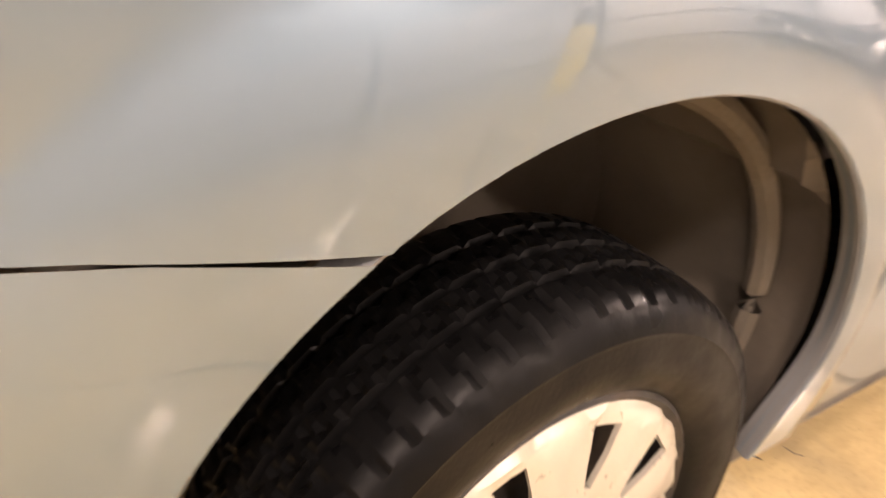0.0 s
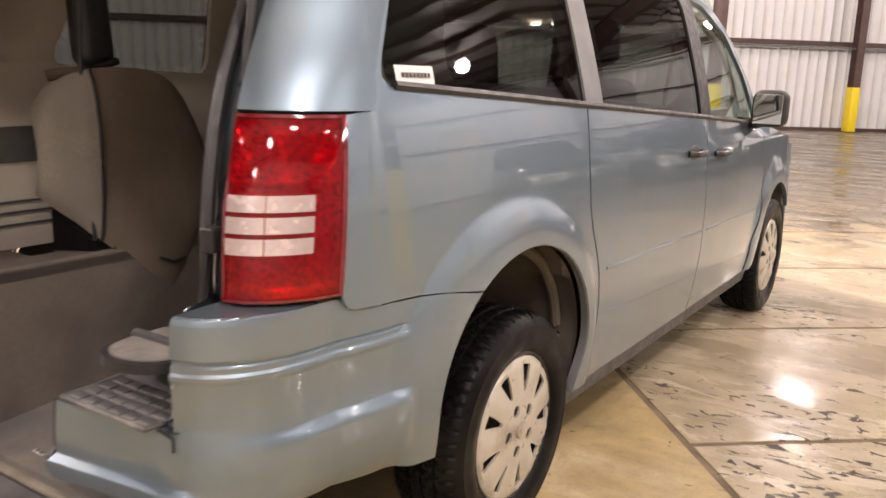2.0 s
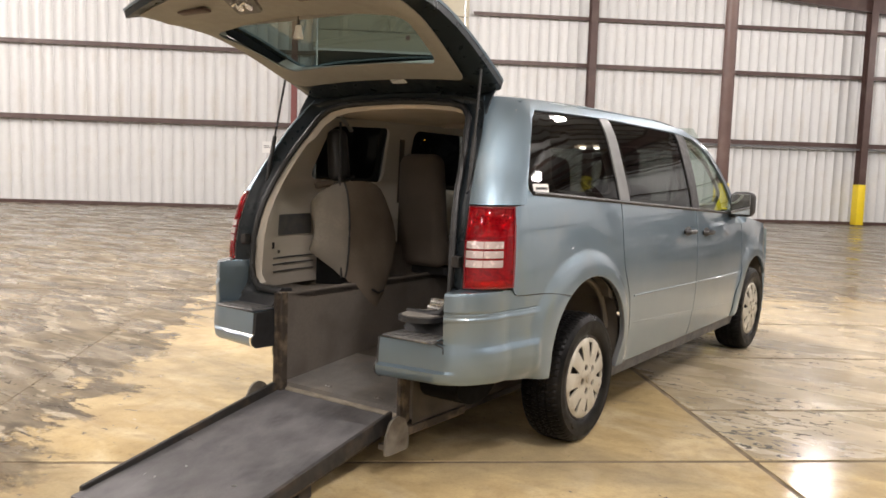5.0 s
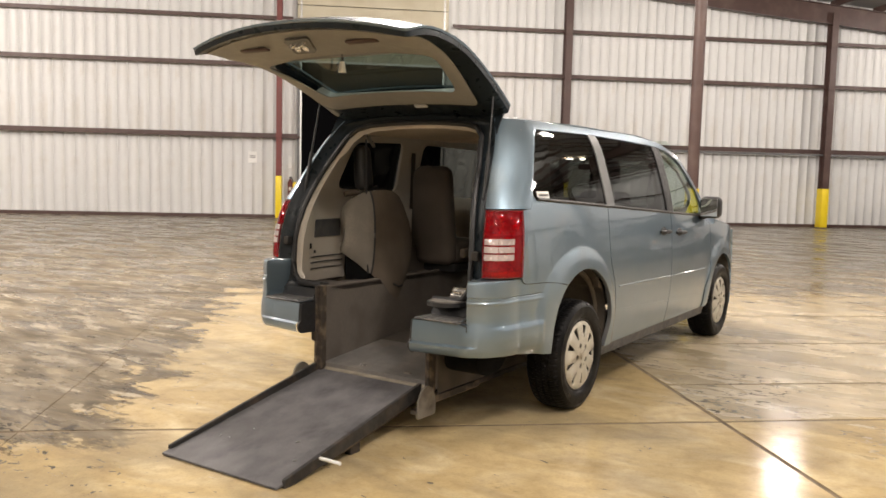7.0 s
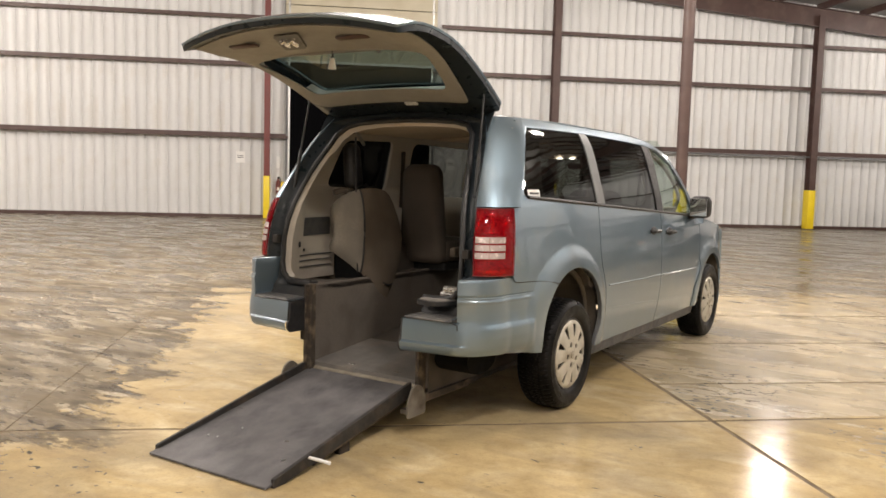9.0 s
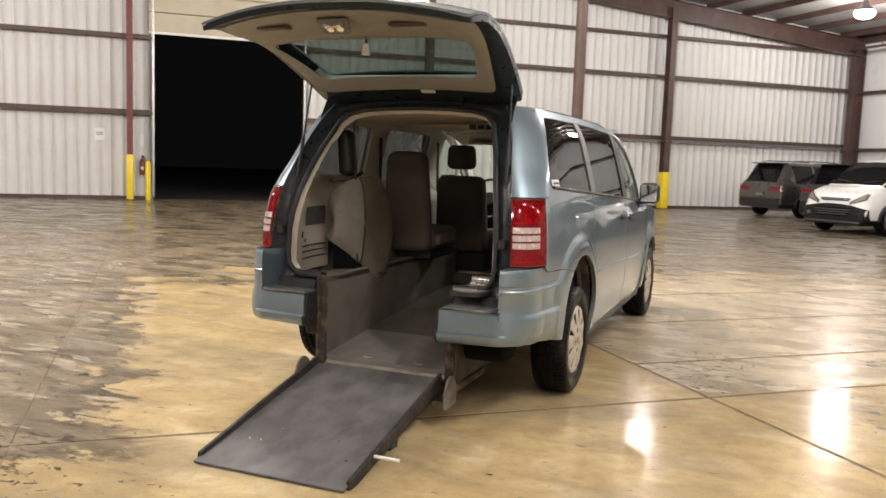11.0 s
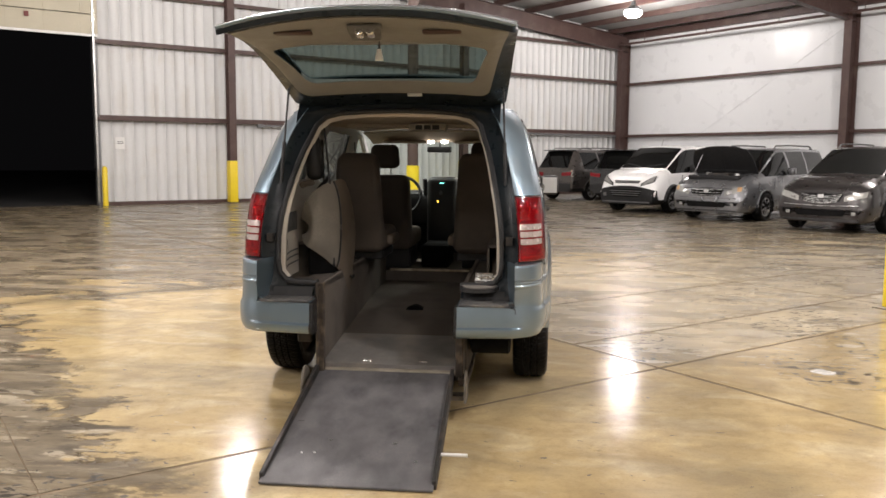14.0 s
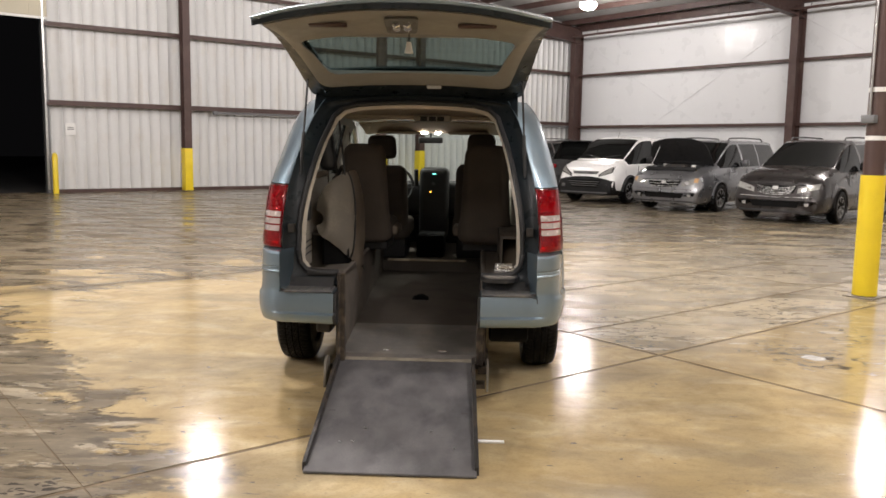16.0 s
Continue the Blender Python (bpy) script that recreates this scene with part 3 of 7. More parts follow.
def beam_profile(bm, p, q, up, depth, width, web=0.012, flange=0.016):
    """An I-beam from p to q; up: the direction of its depth."""
    p, q, up = Vector(p), Vector(q), Vector(up).normalized()
    d = (q - p)
    side = d.cross(up).normalized()
    for cx, cy, wx, wy in ((0, 0, web, depth - 2 * flange), (0, depth / 2 - flange / 2, width, flange), (0, -depth / 2 + flange / 2, width, flange)):
        c = [p + side * (cx + sx * wx / 2) + up * (cy + sy * wy / 2) for sx, sy in ((-1, -1), (1, -1), (1, 1), (-1, 1))]
        a = [bm.verts.new(v) for v in c]
        b = [bm.verts.new(v + d) for v in c]
        for k in range(4):
            bm.faces.new((a[k], a[(k + 1) % 4], b[(k + 1) % 4], b[k]))
        bm.faces.new(a[::-1]), bm.faces.new(b)
    bmesh.ops.recalc_face_normals(bm, faces=bm.faces)
    return bm


def column(u, v, top, depth=0.30, width=0.22, along="v", guard=1.3, material=None, label="dark brown steel wall column with a yellow foot"):
    t = thing("steel_column", label, "column", HALL @ Matrix.Translation((u, v, 0)), group="steel columns", kind="structure")
    up = (0, 1, 0) if along == "v" else (1, 0, 0)
    part("shaft", beam_profile(bmesh.new(), (0, 0, 0.02), (0, 0, top), up, depth, width), material or BROWN, t)
    part("base_plate", box(-0.19, 0.19, -0.19, 0.19, 0.0, 0.022, 0.004, 1), BROWN, t)
    if guard:
        a, b = (width, depth) if along == "v" else (depth, width)
        part("guard", box(-a / 2 - 0.012, a / 2 + 0.012, -b / 2 - 0.012, b / 2 + 0.012, 0.024, guard, 0.012, 2), YELLOW, t, "yellow painted guard")
    return t


for u in (6.3, 15.15):
    column(u, VW - 0.42, roof_z(u) - 0.5, depth=0.30)
column(-2.58, VW - 0.42, roof_z(2.58) - 0.5, depth=0.3, width=0.16, material=REDPRIMER, label="red-brown door column with a yellow foot")
for u in (-12.0, -21.0):
    column(u, VW - 0.42, roof_z(u) - 0.5)
column(UR - 0.35, VW - 0.40, 6.3, depth=0.5, width=0.26, along="u", guard=0, label="dark brown steel corner column")
for v in (10.4, 0.6, -9.2):
    column(UR - 0.35, v, 6.3, depth=0.5, width=0.26, along="u", guard=0, label="dark brown tapered steel wall column")


def free_column(u, v, guard, bands):
    t = thing("steel_column", "round brown steel column with a yellow painted foot", "column", HALL @ Matrix.Translation((u, v, 0)), group="steel columns", kind="structure")
    w = 0.10
    part("shaft", cyl((0, 0, 0.02), (0, 0, roof_z(u) - 0.5), w, 28), BROWN, t)
    part("base_plate", box(-0.155, 0.155, -0.155, 0.155, 0.0, 0.014, 0.004, 1), DUSTY, t, "dusty steel base plate")
    part("guard", cyl((0, 0, 0.021), (0, 0, guard), w + 0.018, 32), YELLOW, t, "yellow painted foot")
    if bands:
        for z in bands:
            part("band", cyl((0, 0, z), (0, 0, z + 0.045), w + 0.004, 28), WHITEP, t, "white tape band")
        part("conduit", cyl((-w - 0.02, 0.03, 1.84), (-w - 0.02, 0.03, 6.5), 0.012), STEEL, t)
        part("socket_box", box(-w - 0.075, -w + 0.02, -0.04, 0.09, 1.77, 1.85, 0.006, 2), SASH, t, "grey electrical box")
    return t


free_column(5.285, -0.605, 1.25, (1.60, 2.08))
free_column(5.30, 8.30, 1.3, None)


ROD = surf("pale_rod", (0.68, 0.69, 0.70), 0.5)


def build_rest():
    side = thing("wall_east", "white faced insulated side wall with brown girts", "wall", HALL, kind="structure")
    v = VW
    while v > VS:
        w = min(1.83, v - VS)
        f = lambda a, b, v=v, w=w: Vector((UR + 0.012 * math.sin(math.pi * a), v - a * w, b * 6.75))
        part("facing", grid(f, 6, 12), FACING, side)
        v -= 1.83
    part("outer_wall", box(UR + 0.06, UR + 0.2, VS, VW + 0.2, 0, 7), GREYP, side)
    for z in (2.45, 4.6):
        bm = box(UR - 0.20, UR - 0.01, VS, VW - 0.2, z - 0.006, z + 0.006)
        box(UR - 0.206, UR - 0.20, VS, VW - 0.2, z - 0.10, z + 0.006, bm=bm)
        part("girt", bm, BROWN, side)
    for v0 in (10.4, 0.6):
        for a, b in (((v0 + 9.7, 5.9), (v0 + 0.3, 0.3)), ((v0 + 0.3, 5.9), (v0 + 9.7, 0.3))):
            part("brace_rod", cyl((UR - 0.006, a[0], a[1]), (UR - 0.006, b[0], b[1]), 0.007, 8), ROD, side, "thin pale diagonal brace rod")
    part("eave_strut", box(UR - 0.22, UR - 0.02, VS, VW - 0.2, 6.42, 6.68, 0.01, 1), BROWN, side)
    part("base_angle", box(UR - 0.05, UR - 0.02, VS, VW - 0.1, 0, 0.1), BROWN, side)
    for name, x0, x1, y0, y1, n in (("wall_west", UL - 0.2, UL, VS, VW, "u"), ("wall_south", UL, UR, VS - 0.2, VS, "v")):
        w = thing(name, "white metal sheet wall of the hall", "wall", HALL, kind="structure")
        part("wall_sheet", box(x0, x1, y0, y1, 0, 8.9), SHEET, w)
        for z in (2.5, 4.65):
            part("girt", box(x0 + (0.2 if n == "u" else 0), x1 + (0.2 if n == "u" else 0), y0 + (0 if n == "u" else 0.2), y1 + (0 if n == "u" else 0.2), z - 0.08, z), BROWN, w)
    # roof: two slopes of white facing, with purlins and rafters
    bm = bmesh.new()
    for s in (-1, 1):
        grid(lambda a, b: Vector((s * a * (UR + 0.3), VS - 0.2 + b * (VW + 0.4 - VS), roof_z(a * (UR + 0.3)))), 1, 1, bm, flip=(s > 0))
    thicken(bm, -0.05)
    for s in (-1, 1):
        for k in range(1, 16):
            u = k * 1.52 * s
            z = roof_z(u) - 0.04
            box(u - 0.006, u + 0.006, VS, VW - 0.1, z - 0.20, z, bm=bm)
            box(u - 0.006, u + 0.07, VS, VW - 0.1, z - 0.206, z - 0.20, bm=bm)
    me = mesh("ceiling", bm, ROOFSHEET)
    me.materials.append(BROWN)
    for p in me.polygons[:]:
        p.material_index = 1 if p.index >= 12 else 0
    tagged(new("ceiling", me), "white faced metal roof on dark brown purlins", "ceiling", kind="structure").matrix_basis = HALL
    for v in (VW - 0.42, 10.4, 0.6, -9.2):
        for s in (-1, 1):
            bm = bmesh.new()
            d = 0.62
            p, q = Vector((0, v, roof_z(0) - 0.25 - d / 2)), Vector((s * (UR - 0.1), v, roof_z(UR - 0.1) - 0.25 - d / 2))
            beam_profile(bm, p, q, (RISE * s, 0, 1), d, 0.24)
            solo("roof_rafter", bm, BROWN, "deep dark brown steel roof rafter", "rafter", HALL, "roof rafters", "structure")


build_floor()
build_rest()


def build_door():
    u0, u1, zt = DOOR
    t = thing("door_1", "open overhead door rolled up above a dark opening", "door", HALL, kind="structure")
    for u, s in ((u0, -1), (u1, 1)):
        part("jamb", box(min(u, u + s * 0.10), max(u, u + s * 0.10), VW - 0.10, VW + 0.2, 0, 6.6, 0.004, 1), SASH, t)
        part("track", box(u - 0.03, u + 0.03, VW - 0.20, VW - 0.12, 0.1, 6.9, 0.004, 1), STEEL, t)
    for k in range(4):
        z = zt - 0.02 + k * 0.55
        bm = box(u0 - 0.12, u1 + 0.12, VW - 0.19, VW - 0.14, z, z + 0.527, 0.006, 1)
        for j in range(5):
            x = u0 + 0.3 + j * (u1 - u0 - 0.6) / 4
            box(x - 0.03, x + 0.03, VW - 0.205, VW - 0.19, z + 0.02, z + 0.52, bm=bm)
        box(u0 - 0.1, u1 + 0.1, VW - 0.198, VW - 0.19, z + 0.24, z + 0.29, bm=bm)
        part("section", bm, DOORCREAM, t, "cream overhead door section")
    part("bottom_seal", box(u0 - 0.12, u1 + 0.12, VW - 0.185, VW - 0.145, zt - 0.09, zt - 0.021), WHITEP, t, "white bottom edge")
    part("latch_handle", box(u0 + 2.62, u0 + 2.74, VW - 0.24, VW - 0.206, zt + 0.30, zt + 0.44, 0.01, 2), REDPRIMER, t, "red latch handle")
    for u in (u0 + 0.02 - 0.12, u1 + 0.12):
        b = thing("bollard", "yellow painted bollard beside the door opening", "bollard", HALL @ Matrix.Translation((u - 0.04 if u < 0 else u, VW - 0.42, 0)), "door bollards")
        bm = revolve([(0, 0), (0, 0.075), (1.05, 0.075), (1.12, 0.05), (1.14, 0)], 24)
        for w in bm.verts:
            w.co = Vector((w.co.y, w.co.z, w.co.x))
        part("pipe", bm, YELLOW, b)


build_door()


def build_lamps():
    # the two added fill lamps get the same housing and globe
    for u, v, power in LAMPS:
        t = thing("high_bay_lamp", "round high-bay lamp with a glowing white globe", "lamp", HALL @ Matrix.Translation((u, v, LAMP_Z)), "high-bay lamps")
        bm = revolve([(0.04, 0.0), (0.04, 0.28), (0.09, 0.29), (0.18, 0.20), (0.24, 0.10), (0.38, 0.08), (0.40, 0.0)], 28)
        for w in bm.verts:
            w.co = Vector((w.co.y, w.co.z, w.co.x))
        part("housing", bm, SASH, t)
        bm = bmesh.new()
        bmesh.ops.create_uvsphere(bm, u_segments=24, v_segments=12, radius=0.31, matrix=Matrix.Translation((0, 0, 0.0)) @ Matrix.Diagonal((1, 1, 0.62, 1)))
        globe = part("globe", bm, LAMPGLOW, t, "glowing white globe")
        globe.visible_shadow = False
        part("stem", cyl((0, 0, 0.38), (0, 0, roof_z(u) - LAMP_Z - 0.05), 0.015), SASH, t)


LAMPGLOW = glow("lamp_globe", (1.0, 0.95, 0.86), 18.0)
build_lamps()


# ---- the van: y forward, rear axle at y = 0 ----
R_TYRE, BASE = 0.340, 3.078
AY, AF, AR, AZ, AB = -0.006, 0.408, 0.432, 0.51, 0.364      # rear wheel arch: upright sides under a half ellipse
CORNER_TAB = [(0.90, 0.34), (1.10, 0.30), (1.25, 0.235), (1.35, 0.215), (1.60, 0.20)]
B_TAB = smooth_table([(0.20, 0.875), (0.30, 0.898), (0.40, 0.914), (0.50, 0.926), (0.62, 0.929), (0.75, 0.928), (0.90, 0.921), (1.05, 0.908), (1.18, 0.893), (1.26, 0.879), (1.33, 0.864), (1.50, 0.820), (1.62, 0.786), (1.70, 0.748), (1.76, 0.690)])
YR_TAB = smooth_table([(0.30, -0.93), (0.88, -0.925), (1.05, -0.912), (1.24, -0.855), (1.40, -0.765), (1.55, -0.665), (1.68, -0.575), (1.78, -0.50)])
XR_TAB = smooth_table([(0.60, 0.735), (0.90, 0.742), (1.20, 0.720), (1.40, 0.680), (1.55, 0.645), (1.66, 0.61), (1.76, 0.55)])


def arch_ratio(y, z, yc, a, zc, b):
    return math.hypot((y - yc) / a, (z - zc) / b)


def round_off(u, z):
    """The rounding of the rear corner, flatter above the lamp."""
    t = max(0.0, min(1.0, (z - 1.15) / 0.25))
    p, q = 2.3 - 0.90 * t, 2.0 - 0.65 * t
    return max(0.0, 1 - u ** p) ** (1 / q)


def body_x(y, z):
    """Half width of the body at a place along it and a height."""
    x = interp(B_TAB, z)
    # flares over the wheel arches, a waist line and the taper towards the nose
    if z > 0.2:
        r = arch_ratio(y, max(z, AZ), AY, AF if y > AY else AR, AZ, AB)
        edge = 1.36 - 0.11 * (y - AY) / (0.42 * max(r, 0.5))
        f = max(0.0, min(1.0, (edge - r) / (edge - 1.08)))
        x += 0.020 * (1 - (1 - f) ** 1.9)
        r = arch_ratio(y, z, BASE, 0.40, 0.36, 0.41)
        f = max(0.0, min(1.0, (1.30 - r) / 0.11))
        x += 0.020 * f * f * (3 - 2 * f)
    if y > 2.2:
        t = (y - 2.2) / 1.8
        x -= 0.03 * t + 0.22 * max(0.0, (y - 3.3) / 0.7) ** 2
    if y > 1.4 and z > 1.1:
        x -= 0.05 * ((y - 1.4) / 1.4) ** 2
    yr = interp(YR_TAB, z)
    cd = interp(CORNER_TAB, z)
    yc = yr + cd
    if y < yc:
        u = min(1.0, (yc - y) / (yc - yr))
        xr = interp(XR_TAB, z)
        x -= 0.017
        x = xr + (x - xr) * round_off(u, z)
    elif y < yc + 0.5:
        x -= 0.017 * ((yc + 0.5 - y) / 0.5) ** 2
    return x


def side(y, z):
    return Vector((body_x(y, z), y, z))


def corner(a, z):
    """The rounded rear corner: a from 0 (side) to 1 (rear face)."""
    yr = interp(YR_TAB, z)
    cd = interp(CORNER_TAB, z)
    yc = yr + cd
    y = yc - cd * math.sin(a * math.pi / 2)
    x0, xr = body_x(yc, z), interp(XR_TAB, z)
    u = (yc - y) / cd
    return Vector((xr + (x0 - xr) * round_off(u, z) if a < 1 else xr, y, z))


def belt(y):
    return 1.262 - 0.055 * y


def arc(yc, a, zc, b, t0, t1, n):
    return [(yc + a * math.cos(radians(t0 + (t1 - t0) * k / n)), zc + b * math.sin(radians(t0 + (t1 - t0) * k / n))) for k in range(n + 1)]


van = thing("minivan", "light blue-grey metallic minivan with its tailgate open and a ramp out", "minivan")


def both(name, make, material, label="", angle=0.5):
    """A part on the right side, and its mirror image on the left."""
    r = part(name, make(), material, van, label, angle=angle)
    l = part(name, mirrored(make()), material, van, label, angle=angle)
    return r, l


def quarter():
    pts = []
    pts += [(-0.262, 0.802), (-0.37, 0.819), (-0.43, 0.828), (-0.50, 0.834), (-0.62, 0.840), (-0.705, 0.843)]
    pts += [(-0.722, 0.848), (-0.734, 0.858), (-0.740, 0.874), (-0.700, 1.225), (-0.693, 1.238)]
    pts += [(interp(YR_TAB, 1.245) + interp(CORNER_TAB, 1.245), 1.245)]
    pts += [(interp(YR_TAB, z) + interp(CORNER_TAB, z), z) for z in [1.25 + 0.05 * k for k in range(1, 11)]]
    pts += [(0.3, 1.76), (1.2, 1.75), (1.75, 1.715), (2.05, 1.64), (2.3, 1.515), (2.6, 1.31), (2.83, 1.13)]
    pts += [(2.66, 1.125), (2.66, 1.155), (2.45, 1.36), (2.15, 1.55), (1.85, 1.655), (1.5, 1.685), (0.5, 1.705), (-0.33, 1.697), (-0.385, 1.68), (-0.42, 1.64)]
    pts += [(-0.565, 1.35), (-0.575, 1.315), (-0.55, 1.293)]
    pts += [(0.412, belt(0.412)), (0.408, 1.05), (0.412, 0.93), (0.428, 0.86), (0.462, 0.785), (0.494, 0.70), (0.506, 0.60), (0.500, 0.48), (0.478, 0.335), (0.352, 0.335)]
    pts += [(0.366, 0.395), (0.384, 0.44), (0.396, 0.475)] + arc(AY, AF, AZ, AB, 0, 90, 20) + arc(AY, AR, AZ, AB, 92.5, 125.5, 8)
    return pts


def make_quarter():
    return panel(quarter(), side, 0.0125, thick=0.018)


def make_pillar():
    return thicken(grid(lambda a, b: corner(a, 1.245 + 0.505 * b), 14, 14, flip=True), 0.018)


def arch_flange():
    line = [(0.352, 0.335), (0.366, 0.395), (0.384, 0.44), (0.396, 0.475)] + arc(AY, AF, AZ, AB, 0, 90, 20) + arc(AY, AR, AZ, AB, 92.5, 178, 20) + [(AY - AR, 0.45)]
    outer = [side(y, z) + Vector((-0.003, 0, 0)) for y, z in line]
    inner = [p + Vector((-0.026, 0.006 if p.y > AY else -0.006, 0.004)) for p in outer]
    return fix(thicken(ring_strip(outer, inner, 2), 0.003))


both("quarter_panel", make_quarter, PAINT)
both("rear_pillar", make_pillar, PAINT)
both("arch_flange", arch_flange, SASH, "dusty grey flange")

G = 0.0045
slide = [(0.420, belt(0.42)), (1.655 - G, belt(1.655)), (1.650 - G, 1.0), (1.625 - G, 0.62), (1.59 - G, 0.45), (1.57 - G, 0.335), (0.486, 0.335), (0.508, 0.48), (0.514, 0.60), (0.502, 0.70), (0.470, 0.785), (0.436, 0.86), (0.420, 0.93), (0.416, 1.05)]
both("sliding_door", lambda: panel(slide, side, 0.05, thick=0.02), PAINT)
front = [(1.655 + G, belt(1.655)), (2.70, belt(2.70)), (2.72, 0.95), (2.70, 0.70), (2.58, 0.50), (2.56, 0.335), (1.57 + G, 0.335), (1.59 + G, 0.45), (1.625 + G, 0.62), (1.650 + G, 1.0)]
both("front_door", lambda: panel(front, side, 0.05, thick=0.02), PAINT)
fender = [(2.70 + 2 * G, belt(2.7)), (3.0, 1.075), (3.4, 1.02), (3.75, 0.93), (3.85, 0.80), (3.85, 0.62), (3.55, 0.60)] + arc(BASE, 0.40, 0.36, 0.41, 35, 180, 24) + [(2.64, 0.335), (2.56 + 2 * G, 0.335), (2.58 + 2 * G, 0.50), (2.70 + 2 * G, 0.70), (2.72 + 2 * G, 0.95)]
both("front_fender", lambda: panel(fender, side, 0.05, thick=0.02), PAINT)
rocker = [(0.352, 0.332), (2.67, 0.332), (2.66, 0.262), (0.385, 0.262)]
both("rocker", lambda: panel(rocker, lambda y, z: Vector((body_x(1.2, z) - 0.012, y, z)), 0.1, thick=0.05), GREYP, "dark grey sill")

# glass, sash and pillars inside the window opening
inset = lambda d: (lambda y, z: Vector((body_x(y, z) - d, y, z)))
qglass = round_corners([(-0.58, 1.29), (-0.40, 1.70), (0.385, 1.71), (0.42, belt(0.42) + 0.002)], [0.09, 0.16, 0.01, 0.01])
sglass = [(0.546, belt(0.55) + 0.002), (0.503, 1.71), (1.54, 1.69), (1.60, belt(1.6) + 0.002)]
fglass = [(1.735, belt(1.73) + 0.002), (1.70, 1.675)] + [(1.85, 1.657), (2.15, 1.552), (2.45, 1.362), (2.60, 1.20), (2.60, belt(2.6) + 0.002)]
both("quarter_window", lambda: panel(qglass, inset(0.010), 0.06), TINT, "dark tinted glass")
both("sliding_door_window", lambda: panel(sglass, inset(0.012), 0.06), TINT, "dark tinted glass")
both("front_door_window", lambda: panel(fglass, inset(0.014), 0.06), DOORGLASS, "lightly tinted glass")
both("sash", lambda: panel([(0.418, belt(0.42)), (0.383, 1.712), (0.503, 1.712), (0.548, belt(0.55))], inset(0.002), 0.06, thick=0.02), SASH, "grey window divider")
both("door_pillar", lambda: panel([(1.598, belt(1.6)), (1.54, 1.692), (1.702, 1.677), (1.738, belt(1.74))], inset(0.004), 0.06, thick=0.03), BLACK, "black pillar")
strip = lambda: tube([side(y, belt(y) + 0.006) + Vector((0.002, 0, 0)) for y in [-0.54 + 0.08 * k for k in range(41)]], 0.011, 6)
both("belt_strip", strip, BLACK, "black window strip")
both("door_moulding", lambda: tube([side(y, 0.722 - 0.020 * y) + Vector((-0.001, 0, 0)) for y in [0.556 + 0.059 * k for k in range(19)]], 0.006, 8), PAINT)
for _y0, _n in ((0.56, 18), (1.68, 14)):
    both("lower_crease", lambda: tube([side(y, 0.560 - 0.055 * (y - 0.5)) + Vector((-0.0052, 0, 0)) for y in [_y0 + 0.06 * k for k in range(_n)]], 0.006, 8), PAINT)
both("door_moulding", lambda: tube([side(y, 0.722 - 0.020 * y) + Vector((-0.001, 0, 0)) for y in [1.68 + 0.06 * k for k in range(16)]], 0.006, 8), PAINT)


def handle(y0, z):
    def make():
        bm = bmesh.new()
        pts = [side(y0 + d, z) + Vector((o, 0, 0)) for d, o in ((-0.085, 0.004), (-0.06, 0.030), (0, 0.038), (0.06, 0.030), (0.085, 0.004))]
        tube(pts, 0.014, 10, bm)
        bmesh.ops.create_uvsphere(bm, u_segments=14, v_segments=8, radius=1, matrix=Matrix.Translation(side(y0, z) + Vector((-0.004, 0, 0))) @ Matrix.Diagonal((0.012, 0.075, 0.034, 1)))
        return bm
    return make


both("door_handle", handle(1.47, 1.035), BLACK, "black handle")
both("door_handle", handle(1.84, 1.015), BLACK, "black handle")


def roof():
    def f(a, b):
        y = -0.40 + 2.35 * b
        edge = 1.76 if y < 1.2 else 1.76 - 0.06 * ((y - 1.2) / 0.75) ** 2
        half = body_x(max(y, interp(YR_TAB, 1.75) + 0.2), 1.75) + 0.004
        x = (2 * a - 1) * half
        y -= 0.05 * (1 - (x / half) ** 2) * max(0, 1 - 4 * b)
        crown = 0.055 * (1 - abs(x / half) ** 2.4)
        return Vector((x, y, edge - 0.008 + crown - 0.02 * max(0, 1 - 8 * b)))
    return thicken(grid(f, 28, 34, flip=False), 0.03)


part("roof", roof(), PAINT, van)


def windshield(a, b):
    half = 0.74 + 0.04 * b
    x = (2 * a - 1) * half
    y = 1.93 + 0.98 * b + 0.16 * (1 - (x / half) ** 2) * (0.4 + 0.6 * b)
    z = 1.735 - 0.62 * b ** 1.12 + 0.01 * (1 - (x / half) ** 2)
    return Vector((x, y, z))


part("windshield", grid(windshield, 16, 10), CLEAR, van, "clear windscreen")


def hood(a, b):
    half = 0.80 - 0.16 * b ** 2
    x = (2 * a - 1) * half
    y = 2.88 + 0.16 * (1 - (x / half) ** 2) + 0.90 * b
    z = 1.12 - 0.17 * b ** 1.5 - 0.05 * abs(x / half) ** 3
    return Vector((x, y, z))


part("hood", thicken(grid(hood, 20, 14), 0.02), PAINT, van)


def nose(a, b):
    t = (2 * a - 1)
    ang = t * 1.25
    x = 0.88 * math.sin(ang) / math.sin(1.25)
    y = 3.62 + 0.42 * (math.cos(ang) - math.cos(1.25)) / (1 - math.cos(1.25))
    z = 0.25 + 0.72 * b
    y += -0.02 - 0.16 * max(0, b - 0.62) ** 1.5 - 0.06 * max(0, 0.3 - b)
    return Vector((x, y, z))


part("front_bumper", thicken(grid(nose, 24, 12, flip=True), 0.03), PAINT, van)


